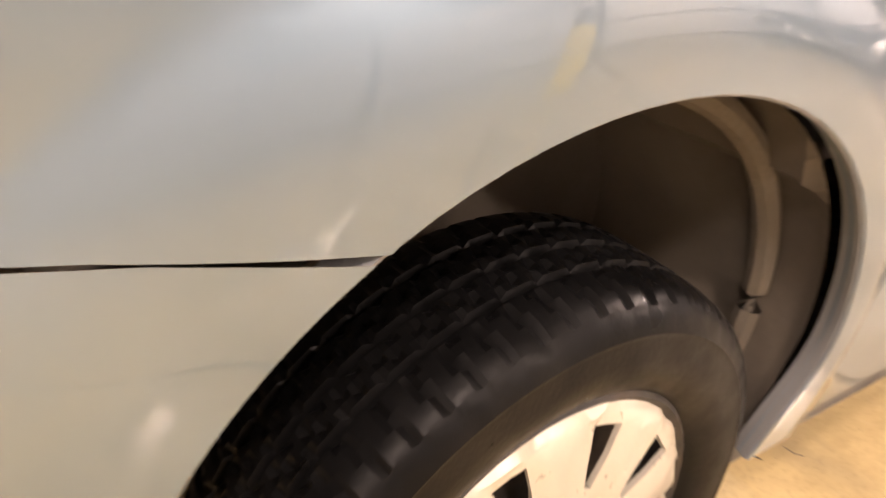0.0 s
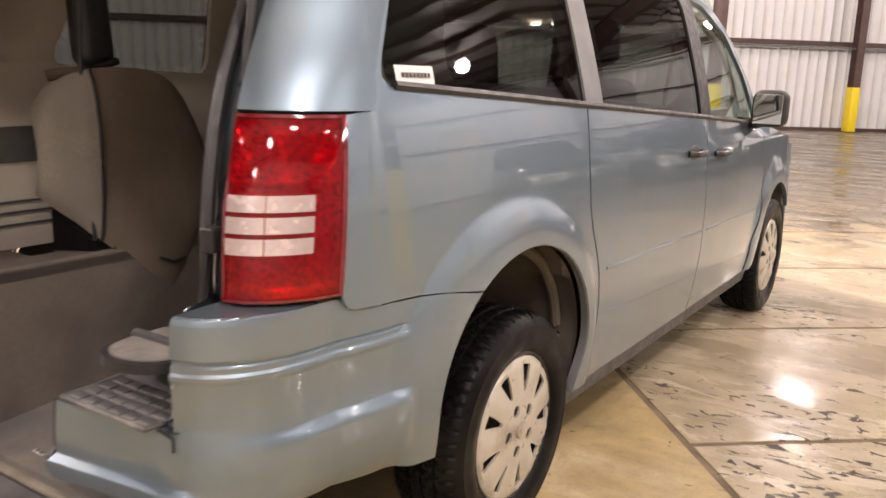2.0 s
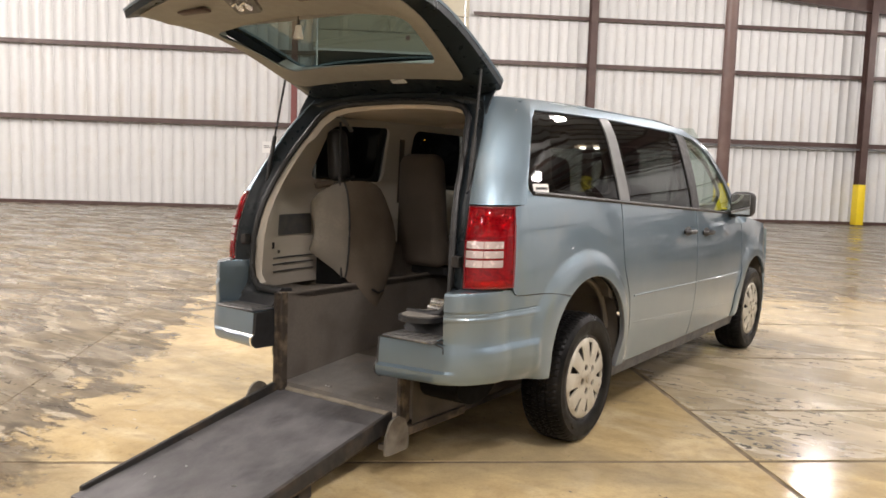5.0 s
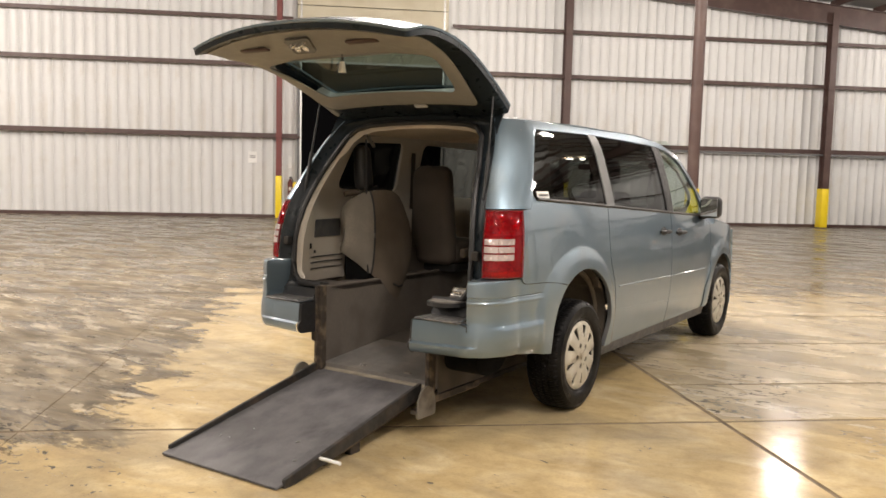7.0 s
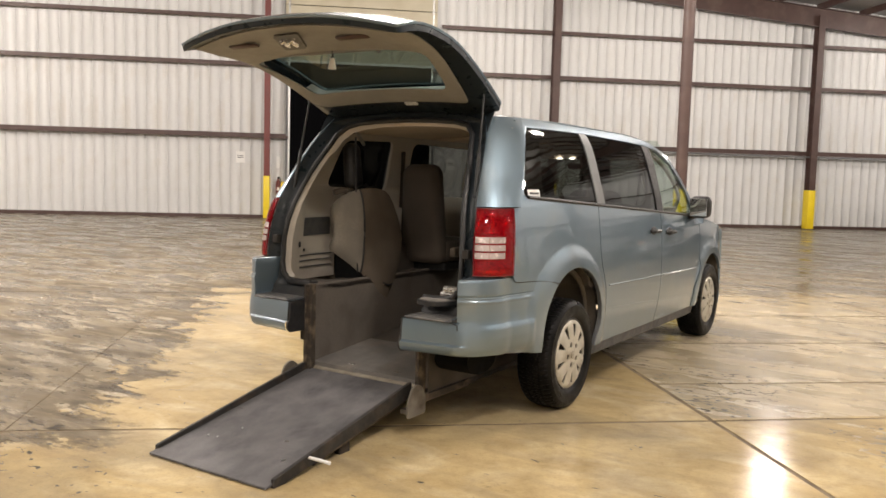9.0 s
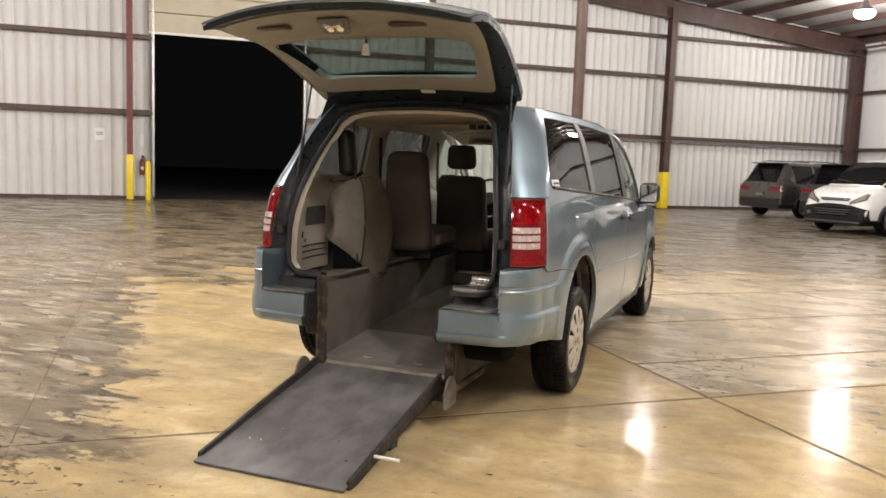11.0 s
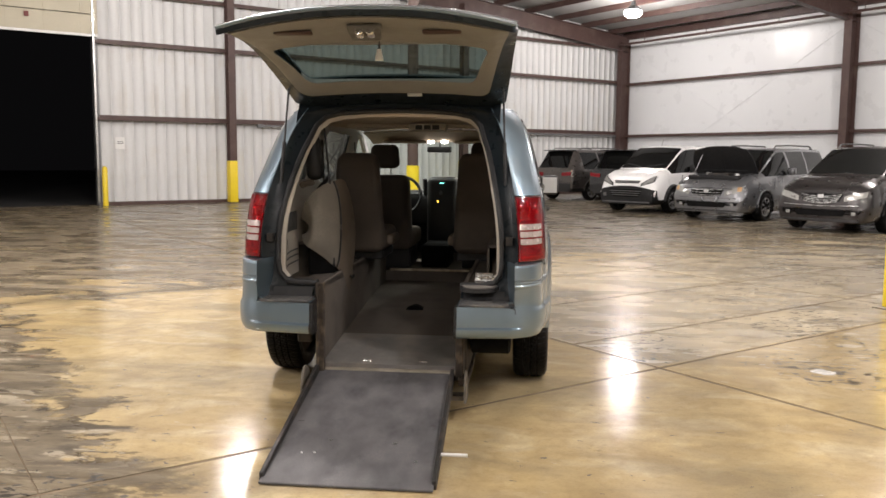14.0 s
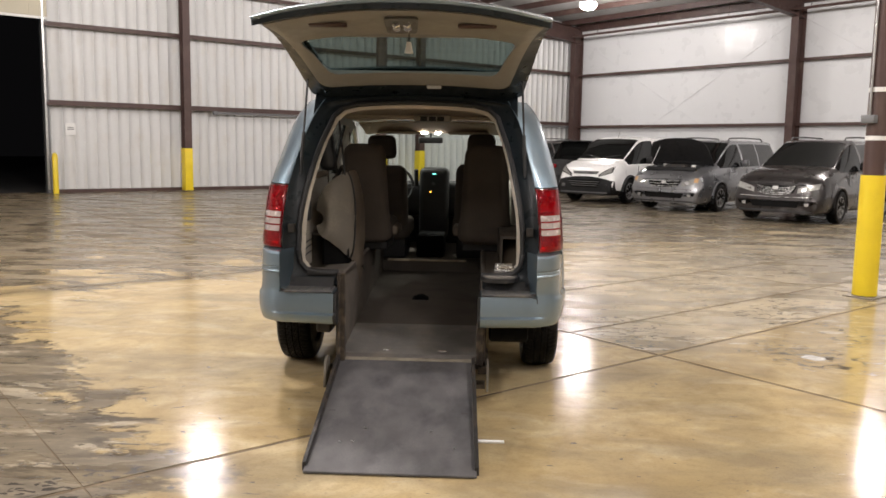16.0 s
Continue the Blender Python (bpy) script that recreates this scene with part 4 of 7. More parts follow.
# rear bumper: two halves beside the ramp well
BUMP_TAB = [(0.42, -0.050), (0.445, -0.022), (0.475, -0.006), (0.50, 0.0), (0.60, -0.002), (0.66, -0.003), (0.742, 0.0), (0.749, 0.003), (0.757, 0.003), (0.763, -0.001), (0.774, -0.001), (0.778, -0.006), (0.784, -0.006), (0.789, 0.0), (0.81, -0.001), (0.855, -0.003), (0.866, -0.008), (0.872, -0.018), (0.876, -0.05), (0.880, -0.10)]


SEAM = [(-0.76, 0.876), (-0.742, 0.874), (-0.736, 0.860), (-0.724, 0.849), (-0.705, 0.843), (-0.62, 0.840), (-0.50, 0.834), (-0.43, 0.828), (-0.37, 0.819), (-0.275, 0.8035), (-0.25, 0.800)]


def bumper_z(a):
    """The bumper's lower and upper edge."""
    if a < 0.5:
        top = interp(SEAM, -0.262 - 0.493 * a / 0.5) - 0.005
    else:
        top = 0.870
    return 0.42 + 0.05 * min(1, a / 0.6), top


def bumper_point(a, z):
    """a: 0 at the wheel arch, 1 at the ramp well."""
    d = interp(BUMP_TAB, z) + 0.007 * math.sin(math.pi * max(0.0, min(1.0, (z - 0.45) / 0.20)))
    # a lower lip beside the ramp, and a ledge that runs round the corner to the wheel arch
    inner = max(0.0, min(1.0, (a - 0.70) / 0.05))
    d += 0.022 * inner * interp([(0.45, 0.0), (0.482, 1.0), (0.520, 0.95), (0.530, 0.0)], z)
    d += 0.013 * max(0.0, min(1.0, (0.67 - a) / 0.14)) * interp([(0.47, 0.0), (0.56, 0.8), (0.614, 1.0), (0.634, 0.0)], z)
    if a < 0.5:
        t = a / 0.5
        arch = AY - AR * math.sqrt(max(0, 1 - (max(z, AZ) - AZ) ** 2 / AB ** 2))
        y = arch + (-0.755 - arch) * t
        s = max(0.0, min(1.0, (-0.53 - y) / 0.035))
        k = max(0.0, (-0.53 - y) / 0.225)
        return Vector((body_x(max(y, -0.60), z) + s * 0.8 * min(d, 0.02) * (1 if z < 0.781 else 0) - 0.03 * k * k, y, z))
    t = (a - 0.5) / 0.5
    x0 = body_x(-0.60, z) - 0.03 + 0.8 * min(d, 0.02) * (1 if z < 0.781 else 0)
    if t < 0.55:
        u = t / 0.55
        ang = u * math.pi / 2
        x = 0.66 + (x0 - 0.66) * math.cos(ang) ** 0.8
        y = -0.755 - (0.29 + d) * math.sin(ang) ** 0.9
        return Vector((x, y, z))
    u = (t - 0.55) / 0.45
    return Vector((0.66 - (0.66 - 0.412) * u, -1.045 - d - 0.035 * u, z))


STEP_A = 53 / 72


def bumper():
    rows = sorted({0.42 + 0.456 * k / 40 for k in range(41)} | {z for z, _ in BUMP_TAB} | {0.642, 0.645, 0.482, 0.52, 0.53, 0.552, 0.56, 0.614, 0.634})
    n, m = 72, len(rows) - 1

    def f(a, b):
        z0, z1 = bumper_z(a)
        return bumper_point(a, min(z1, max(z0, rows[round(b * m)])))

    def kept(a, b):
        return not (rows[int(b * m) + 1] > 0.6421 and a > 0.735)

    bm = grid(f, n, m, keep=kept, flip=True)
    bmesh.ops.delete(bm, geom=[v for v in bm.verts if not v.link_faces], context="VERTS")
    ring = [bumper_point(a, 0.642) for a in (STEP_A, 0.78, 0.84, 0.92, 1.0)]
    top = [bm.verts.new(p) for p in ring] + [bm.verts.new((0.412, -0.90, 0.650)), bm.verts.new((ring[0].x, -0.90, 0.650))]
    bm.faces.new(top)
    cheek = [bumper_point(STEP_A, 0.642 + 0.234 * k / 12) for k in range(13)]
    c1 = [bm.verts.new(p) for p in cheek]
    c2 = [bm.verts.new((p.x - 0.050, -0.87, p.z)) for p in cheek]
    for k in range(12):
        bm.faces.new((c1[k], c1[k + 1], c2[k + 1], c2[k]))
    sh = [bumper_point(a, bumper_z(a)[1]) for a in [0.515 + (STEP_A - 0.515) / 8 * k for k in range(9)]]
    s1 = [bm.verts.new(p) for p in sh]
    s2 = [bm.verts.new((min(p.x, 0.80), max(p.y, -0.80), 0.8775)) for p in sh]
    for k in range(8):
        bm.faces.new((s1[k], s1[k + 1], s2[k + 1], s2[k]))
    bmesh.ops.remove_doubles(bm, verts=bm.verts, dist=0.0008)
    return bm


both("rear_bumper", bumper, PAINT, angle=0.5)


def bumper_end():
    """The dark open end of a bumper half beside the ramp well."""
    edge = [bumper_point(1.0, 0.462 + 0.180 * k / 12) for k in range(13)]
    return fix(thicken(ring_strip([(p.x - 0.003, p.y + 0.004, p.z) for p in edge], [(0.421, -0.86, 0.45 + 0.195 * k / 12) for k in range(13)], 3), 0.012))


both("bumper_end", bumper_end, BLACK, "black open bumper end")


def step_pad():
    bm = box(0.420, 0.695, -1.078, -0.895, 0.645, 0.657, 0.004, 1)
    box(0.694, 0.738, -1.025, -0.895, 0.645, 0.6565, bm=bm)
    return bm


pads = both("step_pad", step_pad, STEPP, "dirty grey ribbed step pad")
TILE = mesh("pad_tile", box(-0.0192, 0.0192, -0.0133, 0.0133, 0, 0.0042, 0.0015, 1), STEPP)
for pad, s in zip(pads, (1, -1)):
    for i in range(6):
        for j in range(5):
            tile = new("pad_tile", TILE)
            tile.parent = pad
            tile.matrix_basis = Matrix.Translation((s * (0.4615 + 0.0425 * i), -1.056 + 0.034 * j, 0.656))
both("step_fillet", lambda: fix(thicken(grid(lambda a, b: Vector((0.7275 - 0.034 * (1 - math.sin(b * math.pi / 2)), -1.034 + 0.132 * a, 0.657 + 0.034 * (1 - math.cos(b * math.pi / 2)))), 6, 8), 0.004)), PAINT, angle=0.9)
both("step_riser", lambda: fix(thicken(grid(lambda a, b: Vector((0.436 + 0.292 * a, -0.935 + 0.030 * b, 0.657 + 0.050 * b)), 2, 3), 0.004)), BLACK, "dark riser above the step")


# tail lamps
def lamp_point(a, b, out=0.0):
    z = 0.881 + 0.357 * b
    yr = interp(YR_TAB, z)
    a0 = math.asin(min(1, max(0, (yr + interp(CORNER_TAB, z) + 0.738 - 0.046 * b) / interp(CORNER_TAB, z)))) / (math.pi / 2)
    p = corner(a0 + (0.99 - a0) * a, z)
    return p + Vector((0.6, -0.8, 0)) * out


def lamp_sheet(a0, a1, b0, b1, out, thick, edge=0.0, n=14):
    def f(a, b):
        e = min(1, 12 * min(a, 1 - a, b, 1 - b)) if edge else 1
        return lamp_point(a0 + (a1 - a0) * a, b0 + (b1 - b0) * b, out - edge * (1 - e))
    return thicken(grid(f, n, n, flip=True), thick)


RIM = [(0, 0), (0.25, 0), (0.5, 0), (0.75, 0), (1, 0), (1, 0.25), (1, 0.5), (1, 0.75), (1, 1), (0.75, 1), (0.5, 1), (0.25, 1), (0, 1), (0, 0.75), (0, 0.5), (0, 0.25), (0, 0)]


def lit_pair(name, make, material, label, parents=None):
    out = []
    for k in (0, 1):
        bm = make()
        out.append(part(name, mirrored(bm) if k else bm, material, parents[k] if parents else van, label))
    return out


lamps = lit_pair("tail_lamp", lambda: lamp_sheet(0, 1, 0, 1, 0.006, 0.004, 0.006, 24), REDGLASS, "red glass lens")
BOWLS = [(0.30, 0.80, 0.20, 0.135), (0.74, 0.79, 0.20, 0.135)]


def reflector():
    """The silver back of the lamp: two bowls above, ribs below the clear bars."""
    def f(a, b):
        deep = 0.022
        for ca, cb, ra, rb in BOWLS:
            q = math.hypot((a - ca) / ra, (b - cb) / rb)
            if q < 1:
                deep += 0.030 * (1 - q * q)
        if 0.62 < b < 0.655:
            deep -= 0.012
        e = min(1, 14 * min(a, 1 - a, b, 1 - b))
        return lamp_point(a, b, -deep * e)
    return grid(f, 48, 48, flip=True)


lit_pair("reflector", reflector, REFLECTOR, "silver reflector", lamps)
lit_pair("lamp_rim", lambda: fix(thicken(ring_strip([lamp_point(a, b, 0.007) for a, b in RIM], [lamp_point(0.5 + (a - 0.5) * 0.93, 0.5 + (b - 0.5) * 0.965, 0.0075) for a, b in RIM]), 0.003)), REDDARK, "dark red rim", lamps)
for ca, cb, ra, rb in BOWLS:
    lit_pair("bulb", lambda: cyl(lamp_point(ca, cb, -0.045), lamp_point(ca, cb, -0.018), 0.010, 12, 0.008), CLEARLENS, "pale bulb", lamps)
for i in range(3):
    for a0, a1 in ((0.235, 0.59), (0.60, 0.955)):
        lit_pair("reversing_lens", lambda: lamp_sheet(a0, a1, 0.262 + 0.114 * i, 0.350 + 0.114 * i, 0.0085, 0.006), CLEARLENS, "clear ribbed lens", lamps)


# ---- rear opening: jambs, seal and inner lip ----
OPEN = [(0.42, 0.735), (0.54, 0.735), (0.61, 0.748), (0.648, 0.79), (0.658, 0.86), (0.655, 1.0), (0.645, 1.1), (0.628, 1.2), (0.607, 1.3), (0.585, 1.4), (0.56, 1.49), (0.53, 1.57), (0.505, 1.645), (0.45, 1.697), (0.36, 1.720), (0.2, 1.732), (0.0, 1.737)]
OUT = [(0.42, 0.665), (0.56, 0.665), (0.66, 0.672), (0.72, 0.72), (0.737, 0.82), (0.738, 0.95), (0.732, 1.08), (0.717, 1.2), (0.70, 1.3), (0.682, 1.4), (0.661, 1.49), (0.638, 1.57), (0.612, 1.655), (0.57, 1.725), (0.46, 1.752), (0.25, 1.772), (0.0, 1.778)]


def yo(z, d):
    return interp(YR_TAB, z) + d


def full(half):
    return half + [(-x, z) for x, z in half[-2::-1]]


OPEN_F, OUT_F = full(OPEN), full(OUT)
jamb_outer = [(x, yo(z, 0.004), z) for x, z in OUT_F]
jamb_mid = [((x * 0.6 + u * 0.4), yo((z + w) / 2, 0.035), z * 0.6 + w * 0.4) for (x, z), (u, w) in zip(OUT_F, OPEN_F)]
jamb_inner = [(x, yo(z, 0.055), z) for x, z in OPEN_F]
bm = ring_strip(jamb_outer, jamb_mid, 2)
ring_strip(jamb_mid, jamb_inner, 2, bm)
bmesh.ops.remove_doubles(bm, verts=bm.verts, dist=1e-4)
bmesh.ops.recalc_face_normals(bm, faces=bm.faces)
part("tailgate_frame", bm, JAMB_SHADED, van, "body-coloured tailgate frame with shade put into its colour")


both("striker_plate", lambda: box(0.668, 0.706, -0.915, -0.875, 0.965, 1.015, 0.004, 1), DARKMETAL, "dark striker plate")


def header(a, b):
    x = (2 * a - 1) * 0.615
    z0 = interp([(u, w) for u, w in OUT[:11:-1]], abs(x)) - 0.004
    top = 1.752 + 0.055 * (1 - abs(x / 0.69) ** 2.4)
    return Vector((x, yo(z0, 0.002) + 0.10 * b, z0 + (top + 0.040 - z0) * b ** 0.8))


part("header", fix(thicken(grid(header, 24, 5), 0.006)), JAMB_SHADED, van, "body-coloured header over the opening, coloured as in shade")
part("door_seal", tube([(x * 0.985, y - 0.012, z) for x, y, z in jamb_inner], 0.016, 8), BLACK, van, "black rubber seal")
lip = [(x * 0.955, yo(z, 0.085), z * (0.980 if z > 1.5 else 1.0) + (0.012 if z < 0.8 else 0)) for x, z in OPEN_F]
keep = [k for k, p in enumerate(jamb_inner) if p[2] > 0.745]
part("opening_trim", fix(ring_strip([jamb_inner[k] for k in keep], [lip[k] for k in keep], 2)), BEIGE, van, "beige trim round the rear opening")
part("sill_trim", box(-0.60, -0.425, -0.90, -0.80, 0.716, 0.742, 0.008, 2), BLACK, van, "black sill trim")

# ---- tailgate, swung up ----
TG_Y = [(0.0, -0.47), (0.12, -0.60), (0.26, -0.75), (0.42, -0.93), (0.54, -1.06), (0.66, -1.20), (0.83, -1.40), (0.95, -1.55), (1.0, -1.61)]
TG_Z = [(0.0, 1.80), (0.12, 1.865), (0.26, 1.935), (0.42, 2.01), (0.54, 2.055), (0.66, 2.085), (0.83, 2.10), (0.95, 2.08), (1.0, 2.052)]
TG_W = [(0.0, 0.645), (0.15, 0.665), (0.35, 0.69), (0.6, 0.715), (0.85, 0.735), (1.0, 0.725)]
TG_Y, TG_Z, TG_W = (smooth_table(t, 0.02, 6) for t in (TG_Y, TG_Z, TG_W))


def gate(depth):
    """The tailgate's surface at a depth below its outer skin: e across (-1 to 1), s from hinge to lower edge."""
    def f(e, s):
        w = interp(TG_W, s)
        crown = (0.035 + 0.05 * s) * (1 - abs(e) ** 2.2)
        y, z = interp(TG_Y, s), interp(TG_Z, s)
        dy = interp(TG_Y, min(1, s + 0.02)) - interp(TG_Y, max(0, s - 0.02))
        dz = interp(TG_Z, min(1, s + 0.02)) - interp(TG_Z, max(0, s - 0.02))
        L = math.hypot(dy, dz)
        ny, nz = dz / L, -dy / L
        k = crown - depth(e, s)
        return Vector((e * w, y + ny * k - 0.05 * s * (1 - e * e), z + nz * k))
    return f


def ring(e0, e1, s0, s1, r=0.08):
    return round_corners([(-e0, s0), (e0, s0), (e1, s1), (-e1, s1)], r, 5)


rim = ring(0.995, 0.995, 0.01, 0.995, 0.03)
glass_hole = ring(0.78, 0.86, 0.17, 0.66, 0.07)
trim_hole = ring(0.70, 0.81, 0.26, 0.64, 0.08)
tailgate_skin = panel(rim, gate(lambda e, s: 0.0), 0.06, [glass_hole])
part("tailgate", fix(thicken(tailgate_skin, 0.012)), PAINT, van)
gate_ob = van.children[-1]
thickness = lambda e, s: 0.028 + 0.055 * min(1, 6 * (1 - abs(e))) * min(1, 7 * (1 - s)) * min(1, 0.6 + 3 * s)
# frame and edge take the body colour with the shade painted in
part("inner_frame", fix(panel(rim, gate(thickness), 0.06, [ring(0.715, 0.82, 0.245, 0.655, 0.08)])), JAMB_SHADED, gate_ob, "body-coloured inner frame, coloured as in shade")
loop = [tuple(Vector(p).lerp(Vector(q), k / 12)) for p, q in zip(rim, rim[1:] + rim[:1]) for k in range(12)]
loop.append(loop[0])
part("tailgate_edge", fix(ring_strip([gate(lambda e, s: 0.003)(e, s) for e, s in loop], [gate(thickness)(e, s) for e, s in loop])), JAMB_SHADED, gate_ob, "body-coloured edge, coloured as in shade")
part("inner_trim", fix(panel(ring(0.82, 0.955, 0.13, 0.965, 0.10), gate(lambda e, s: thickness(e, s) + 0.016 * min(1, 12 * max(0.0, min(0.97 - abs(e), s - 0.12, 1.0 - s)))), 0.05, [trim_hole], 0.006)), GATETRIM, gate_ob, "beige tailgate trim")
part("rear_window", panel(ring(0.80, 0.875, 0.15, 0.68, 0.07), gate(lambda e, s: 0.014), 0.08), HATCHGLASS, gate_ob, "green tinted rear window")
bm = ring_strip([gate(thickness)(e, s) for e, s in ring(0.715, 0.82, 0.245, 0.655, 0.08)], [gate(lambda e, s: 0.014)(e, s) for e, s in ring(0.77, 0.85, 0.19, 0.665, 0.08)])
part("window_surround", fix(bm), GATETRIM, gate_ob)


def gate_at(e, s, d=0.0):
    return gate(lambda a, b: thickness(a, b) + 0.016 + d)(e, s)


for e in (-0.50, 0.50):
    c = gate_at(e, 0.875, 0.004)
    bm = box(-0.095, 0.095, -0.022, 0.022, -0.012, 0.004, 0.008, 2)
    part("pull_recess", bm, BROWN, gate_ob, "dark brown pull recess", Matrix.Translation(c) @ pose(0, 0, 0, -6, 0, 0))
c = gate_at(0, 0.885, 0.0)
plate = part("latch_plate", fix(panel(round_corners([(-0.085, -0.050), (0.085, -0.050), (0.072, 0.052), (-0.072, 0.052)], 0.018, 3), lambda a, b: Vector((a, b, -0.012)), 0.05, thick=0.012)), LATCH, gate_ob, "dull grey metal latch plate", Matrix.Translation(c + Vector((0, 0, -0.016))) @ pose(0, 0, 0, -34, 0, 0))
for x in (-0.026, 0.028):
    bm = tube([(x - 0.014, -0.022, -0.014), (x - 0.012, -0.022, -0.040), (x, -0.022, -0.048), (x + 0.012, -0.022, -0.040), (x + 0.014, -0.022, -0.014)], 0.008, 8)
    cyl((x, 0.012, -0.012), (x, 0.012, -0.030), 0.019, 14, bm=bm)
    part("latch", bm, BRIGHT, plate, "shiny latch")
for x, y in ((-0.062, 0.03), (0.062, 0.03), (-0.070, -0.03), (0.070, -0.03)):
    part("screw_head", cyl((x, y, -0.012), (x, y, -0.017), 0.008, 10), BLACK, plate)
c = gate_at(0.0, 0.64, 0.0)
strap = part("pull_strap", tube([(0, 0, -0.005), (0.002, 0, -0.03), (0.0, 0, -0.05)], 0.007, 8), BLACK, gate_ob, "dark cord", Matrix.Translation(c + Vector((0.01, 0, 0.01))))
bm = cyl((0, 0, -0.105), (0, 0, -0.048), 0.023, 14, 0.012)
part("grip", bm, WHITEP, strap, "pale flared grip")
c = gate(thickness)(0.17, 0.115)
part("label_plate", box(-0.042, 0.042, -0.014, 0.014, -0.008, -0.001), SHEET, gate_ob, "small pale label", Matrix.Translation(c) @ pose(0, 0, 0, -28, 0, 0))
for s in (-1, 1):
    a, b = Vector((s * 0.665, -0.80, 1.16)), gate(thickness)(s * 0.95, 0.17)
    bm = cyl(a, a.lerp(b, 0.55), 0.011, 12)
    cyl(a.lerp(b, 0.5), b, 0.006, 10, bm=bm)
    part("gas_strut", bm, BLACK, van, "black gas strut")

# ---- lowered floor, well and ramp ----
WELL_L, WELL_R, WELL_Z, WELL_Y = -0.395, 0.415, 0.228, -0.875


def floor_z(y):
    return 0.228 + 0.095 * (y + 0.875) if y < 0.6 else 0.368 + 0.06 * (y - 0.6)


for y0, y1, stuff, words in ((WELL_Y, -0.30, FLOORMAT, "worn grey rubber floor mat"), (-0.30, 1.225, CARPET, "dark carpeted low floor")):
    bm = grid(lambda a, b: Vector((WELL_L + a * (WELL_R - WELL_L), y0 + b * (y1 - y0), floor_z(y0 + b * (y1 - y0)))), 2, 10)
    part("low_floor", fix(thicken(bm, -0.03)), stuff, van, words)
part("well_side", box(WELL_L - 0.03, WELL_L, WELL_Y, 1.26, 0.22, 0.728, 0.006, 1), CARPET, van)
part("well_side", box(WELL_R, WELL_R + 0.03, WELL_Y, 1.26, 0.22, 0.728, 0.006, 1), CARPET, van)
part("side_skirt", box(WELL_R + 0.031, WELL_R + 0.037, WELL_Y, 0.55, 0.168, 0.47, 0.002, 1), LINER, van, "dirty brown steel skirt")
part("side_skirt", box(WELL_L - 0.037, WELL_L - 0.031, WELL_Y, 0.55, 0.168, 0.47, 0.002, 1), LINER, van, "dirty brown steel skirt")
part("floor_riser", box(WELL_L, WELL_R, 1.225, 1.26, 0.38, 0.52, 0.004, 1), CARPET, van)
part("front_floor", box(-0.75, 0.75, 1.26, 2.75, 0.48, 0.505), CARPET, van)
part("sill_strip", box(WELL_L + 0.04, 0.0, 1.212, 1.25, 0.52, 0.534), STRIP, van, "worn pale metal edge strip")
part("sill_strip", box(0.006, WELL_R - 0.115, 1.212, 1.25, 0.52, 0.532), STRIP, van, "worn pale metal edge strip")
part("side_floor", box(-0.555, WELL_L, -0.83, 1.30, 0.685, 0.715), CARPET, van)
part("side_floor", box(WELL_R, 0.555, -0.83, 1.30, 0.685, 0.715), CARPET, van)
for s in (-1, 1):
    part("side_floor", box(min(s * 0.555, s * 0.80), max(s * 0.555, s * 0.80), 0.46, 1.30, 0.685, 0.715), CARPET, van)
    part("side_floor", box(min(s * 0.555, s * 0.72), max(s * 0.555, s * 0.72), -0.83, -0.56, 0.685, 0.715), CARPET, van)
for x in (WELL_L, WELL_R):
    s = -1 if x < 0 else 1
    top = 0.735 if s < 0 else 0.46
    bm = box(x - 0.022, x + 0.022, -0.925, -0.878, 0.21, top, 0.004, 1)
    box(x + s * 0.01 - 0.006, x + s * 0.01 + 0.006, -0.945, -0.925, 0.21, top - 0.005, bm=bm)
    part("well_post", bm, RUST, van, "rusty steel post")
part("hinge_bar", tube([(WELL_L, -0.884, 0.222), (WELL_R, -0.884, 0.222)], 0.012, 8), DUSTY, van, "dusty worn hinge")
part("threshold", box(WELL_L, WELL_R, -0.885, -0.845, 0.226, 0.234), DUSTY, van)
za = floor_z(0.30)
bm = box(-0.150, 0.085, 0.265, 0.315, za + 0.001, za + 0.014, 0.005, 2)
prof = [(-0.080, 0.012), (-0.070, 0.040), (-0.030, 0.058), (0.000, 0.060), (0.040, 0.040), (0.055, 0.012)]
vs = [[bm.verts.new((x, y, za + z)) for x, z in prof] for y in (0.275, 0.345)]
bm.faces.new(vs[0]), bm.faces.new(vs[1][::-1])
for k in range(len(prof)):
    bm.faces.new((vs[0][k - 1], vs[0][k], vs[1][k], vs[1][k - 1]))
part("floor_anchor", fix(bm), UNDERSIDE, van, "black floor anchor")
for x in (-0.135, 0.195):
    bm = tube([(x - 0.042, -0.79, floor_z(-0.79) + 0.008), (x - 0.02, -0.815, floor_z(-0.79) + 0.024), (x + 0.02, -0.815, floor_z(-0.79) + 0.024), (x + 0.042, -0.79, floor_z(-0.79) + 0.008)], 0.008, 8)
    box(x - 0.05, x + 0.05, -0.80, -0.755, floor_z(-0.78), floor_z(-0.78) + 0.006, bm=bm)
    part("tie_ring", bm, BRIGHT, van, "worn steel tie-down ring")


def ramp_pt(x, t, h=0.0):
    """t: 0 at the hinge, 1 at the foot."""
    return Vector((x + 0.030 * (t - 0.5), -0.885 - 1.185 * t, 0.226 - 0.210 * t + h))


ramp = thing("wheelchair_ramp", "dark grey folding wheelchair ramp let down behind the van", "ramp")
RW = 0.392


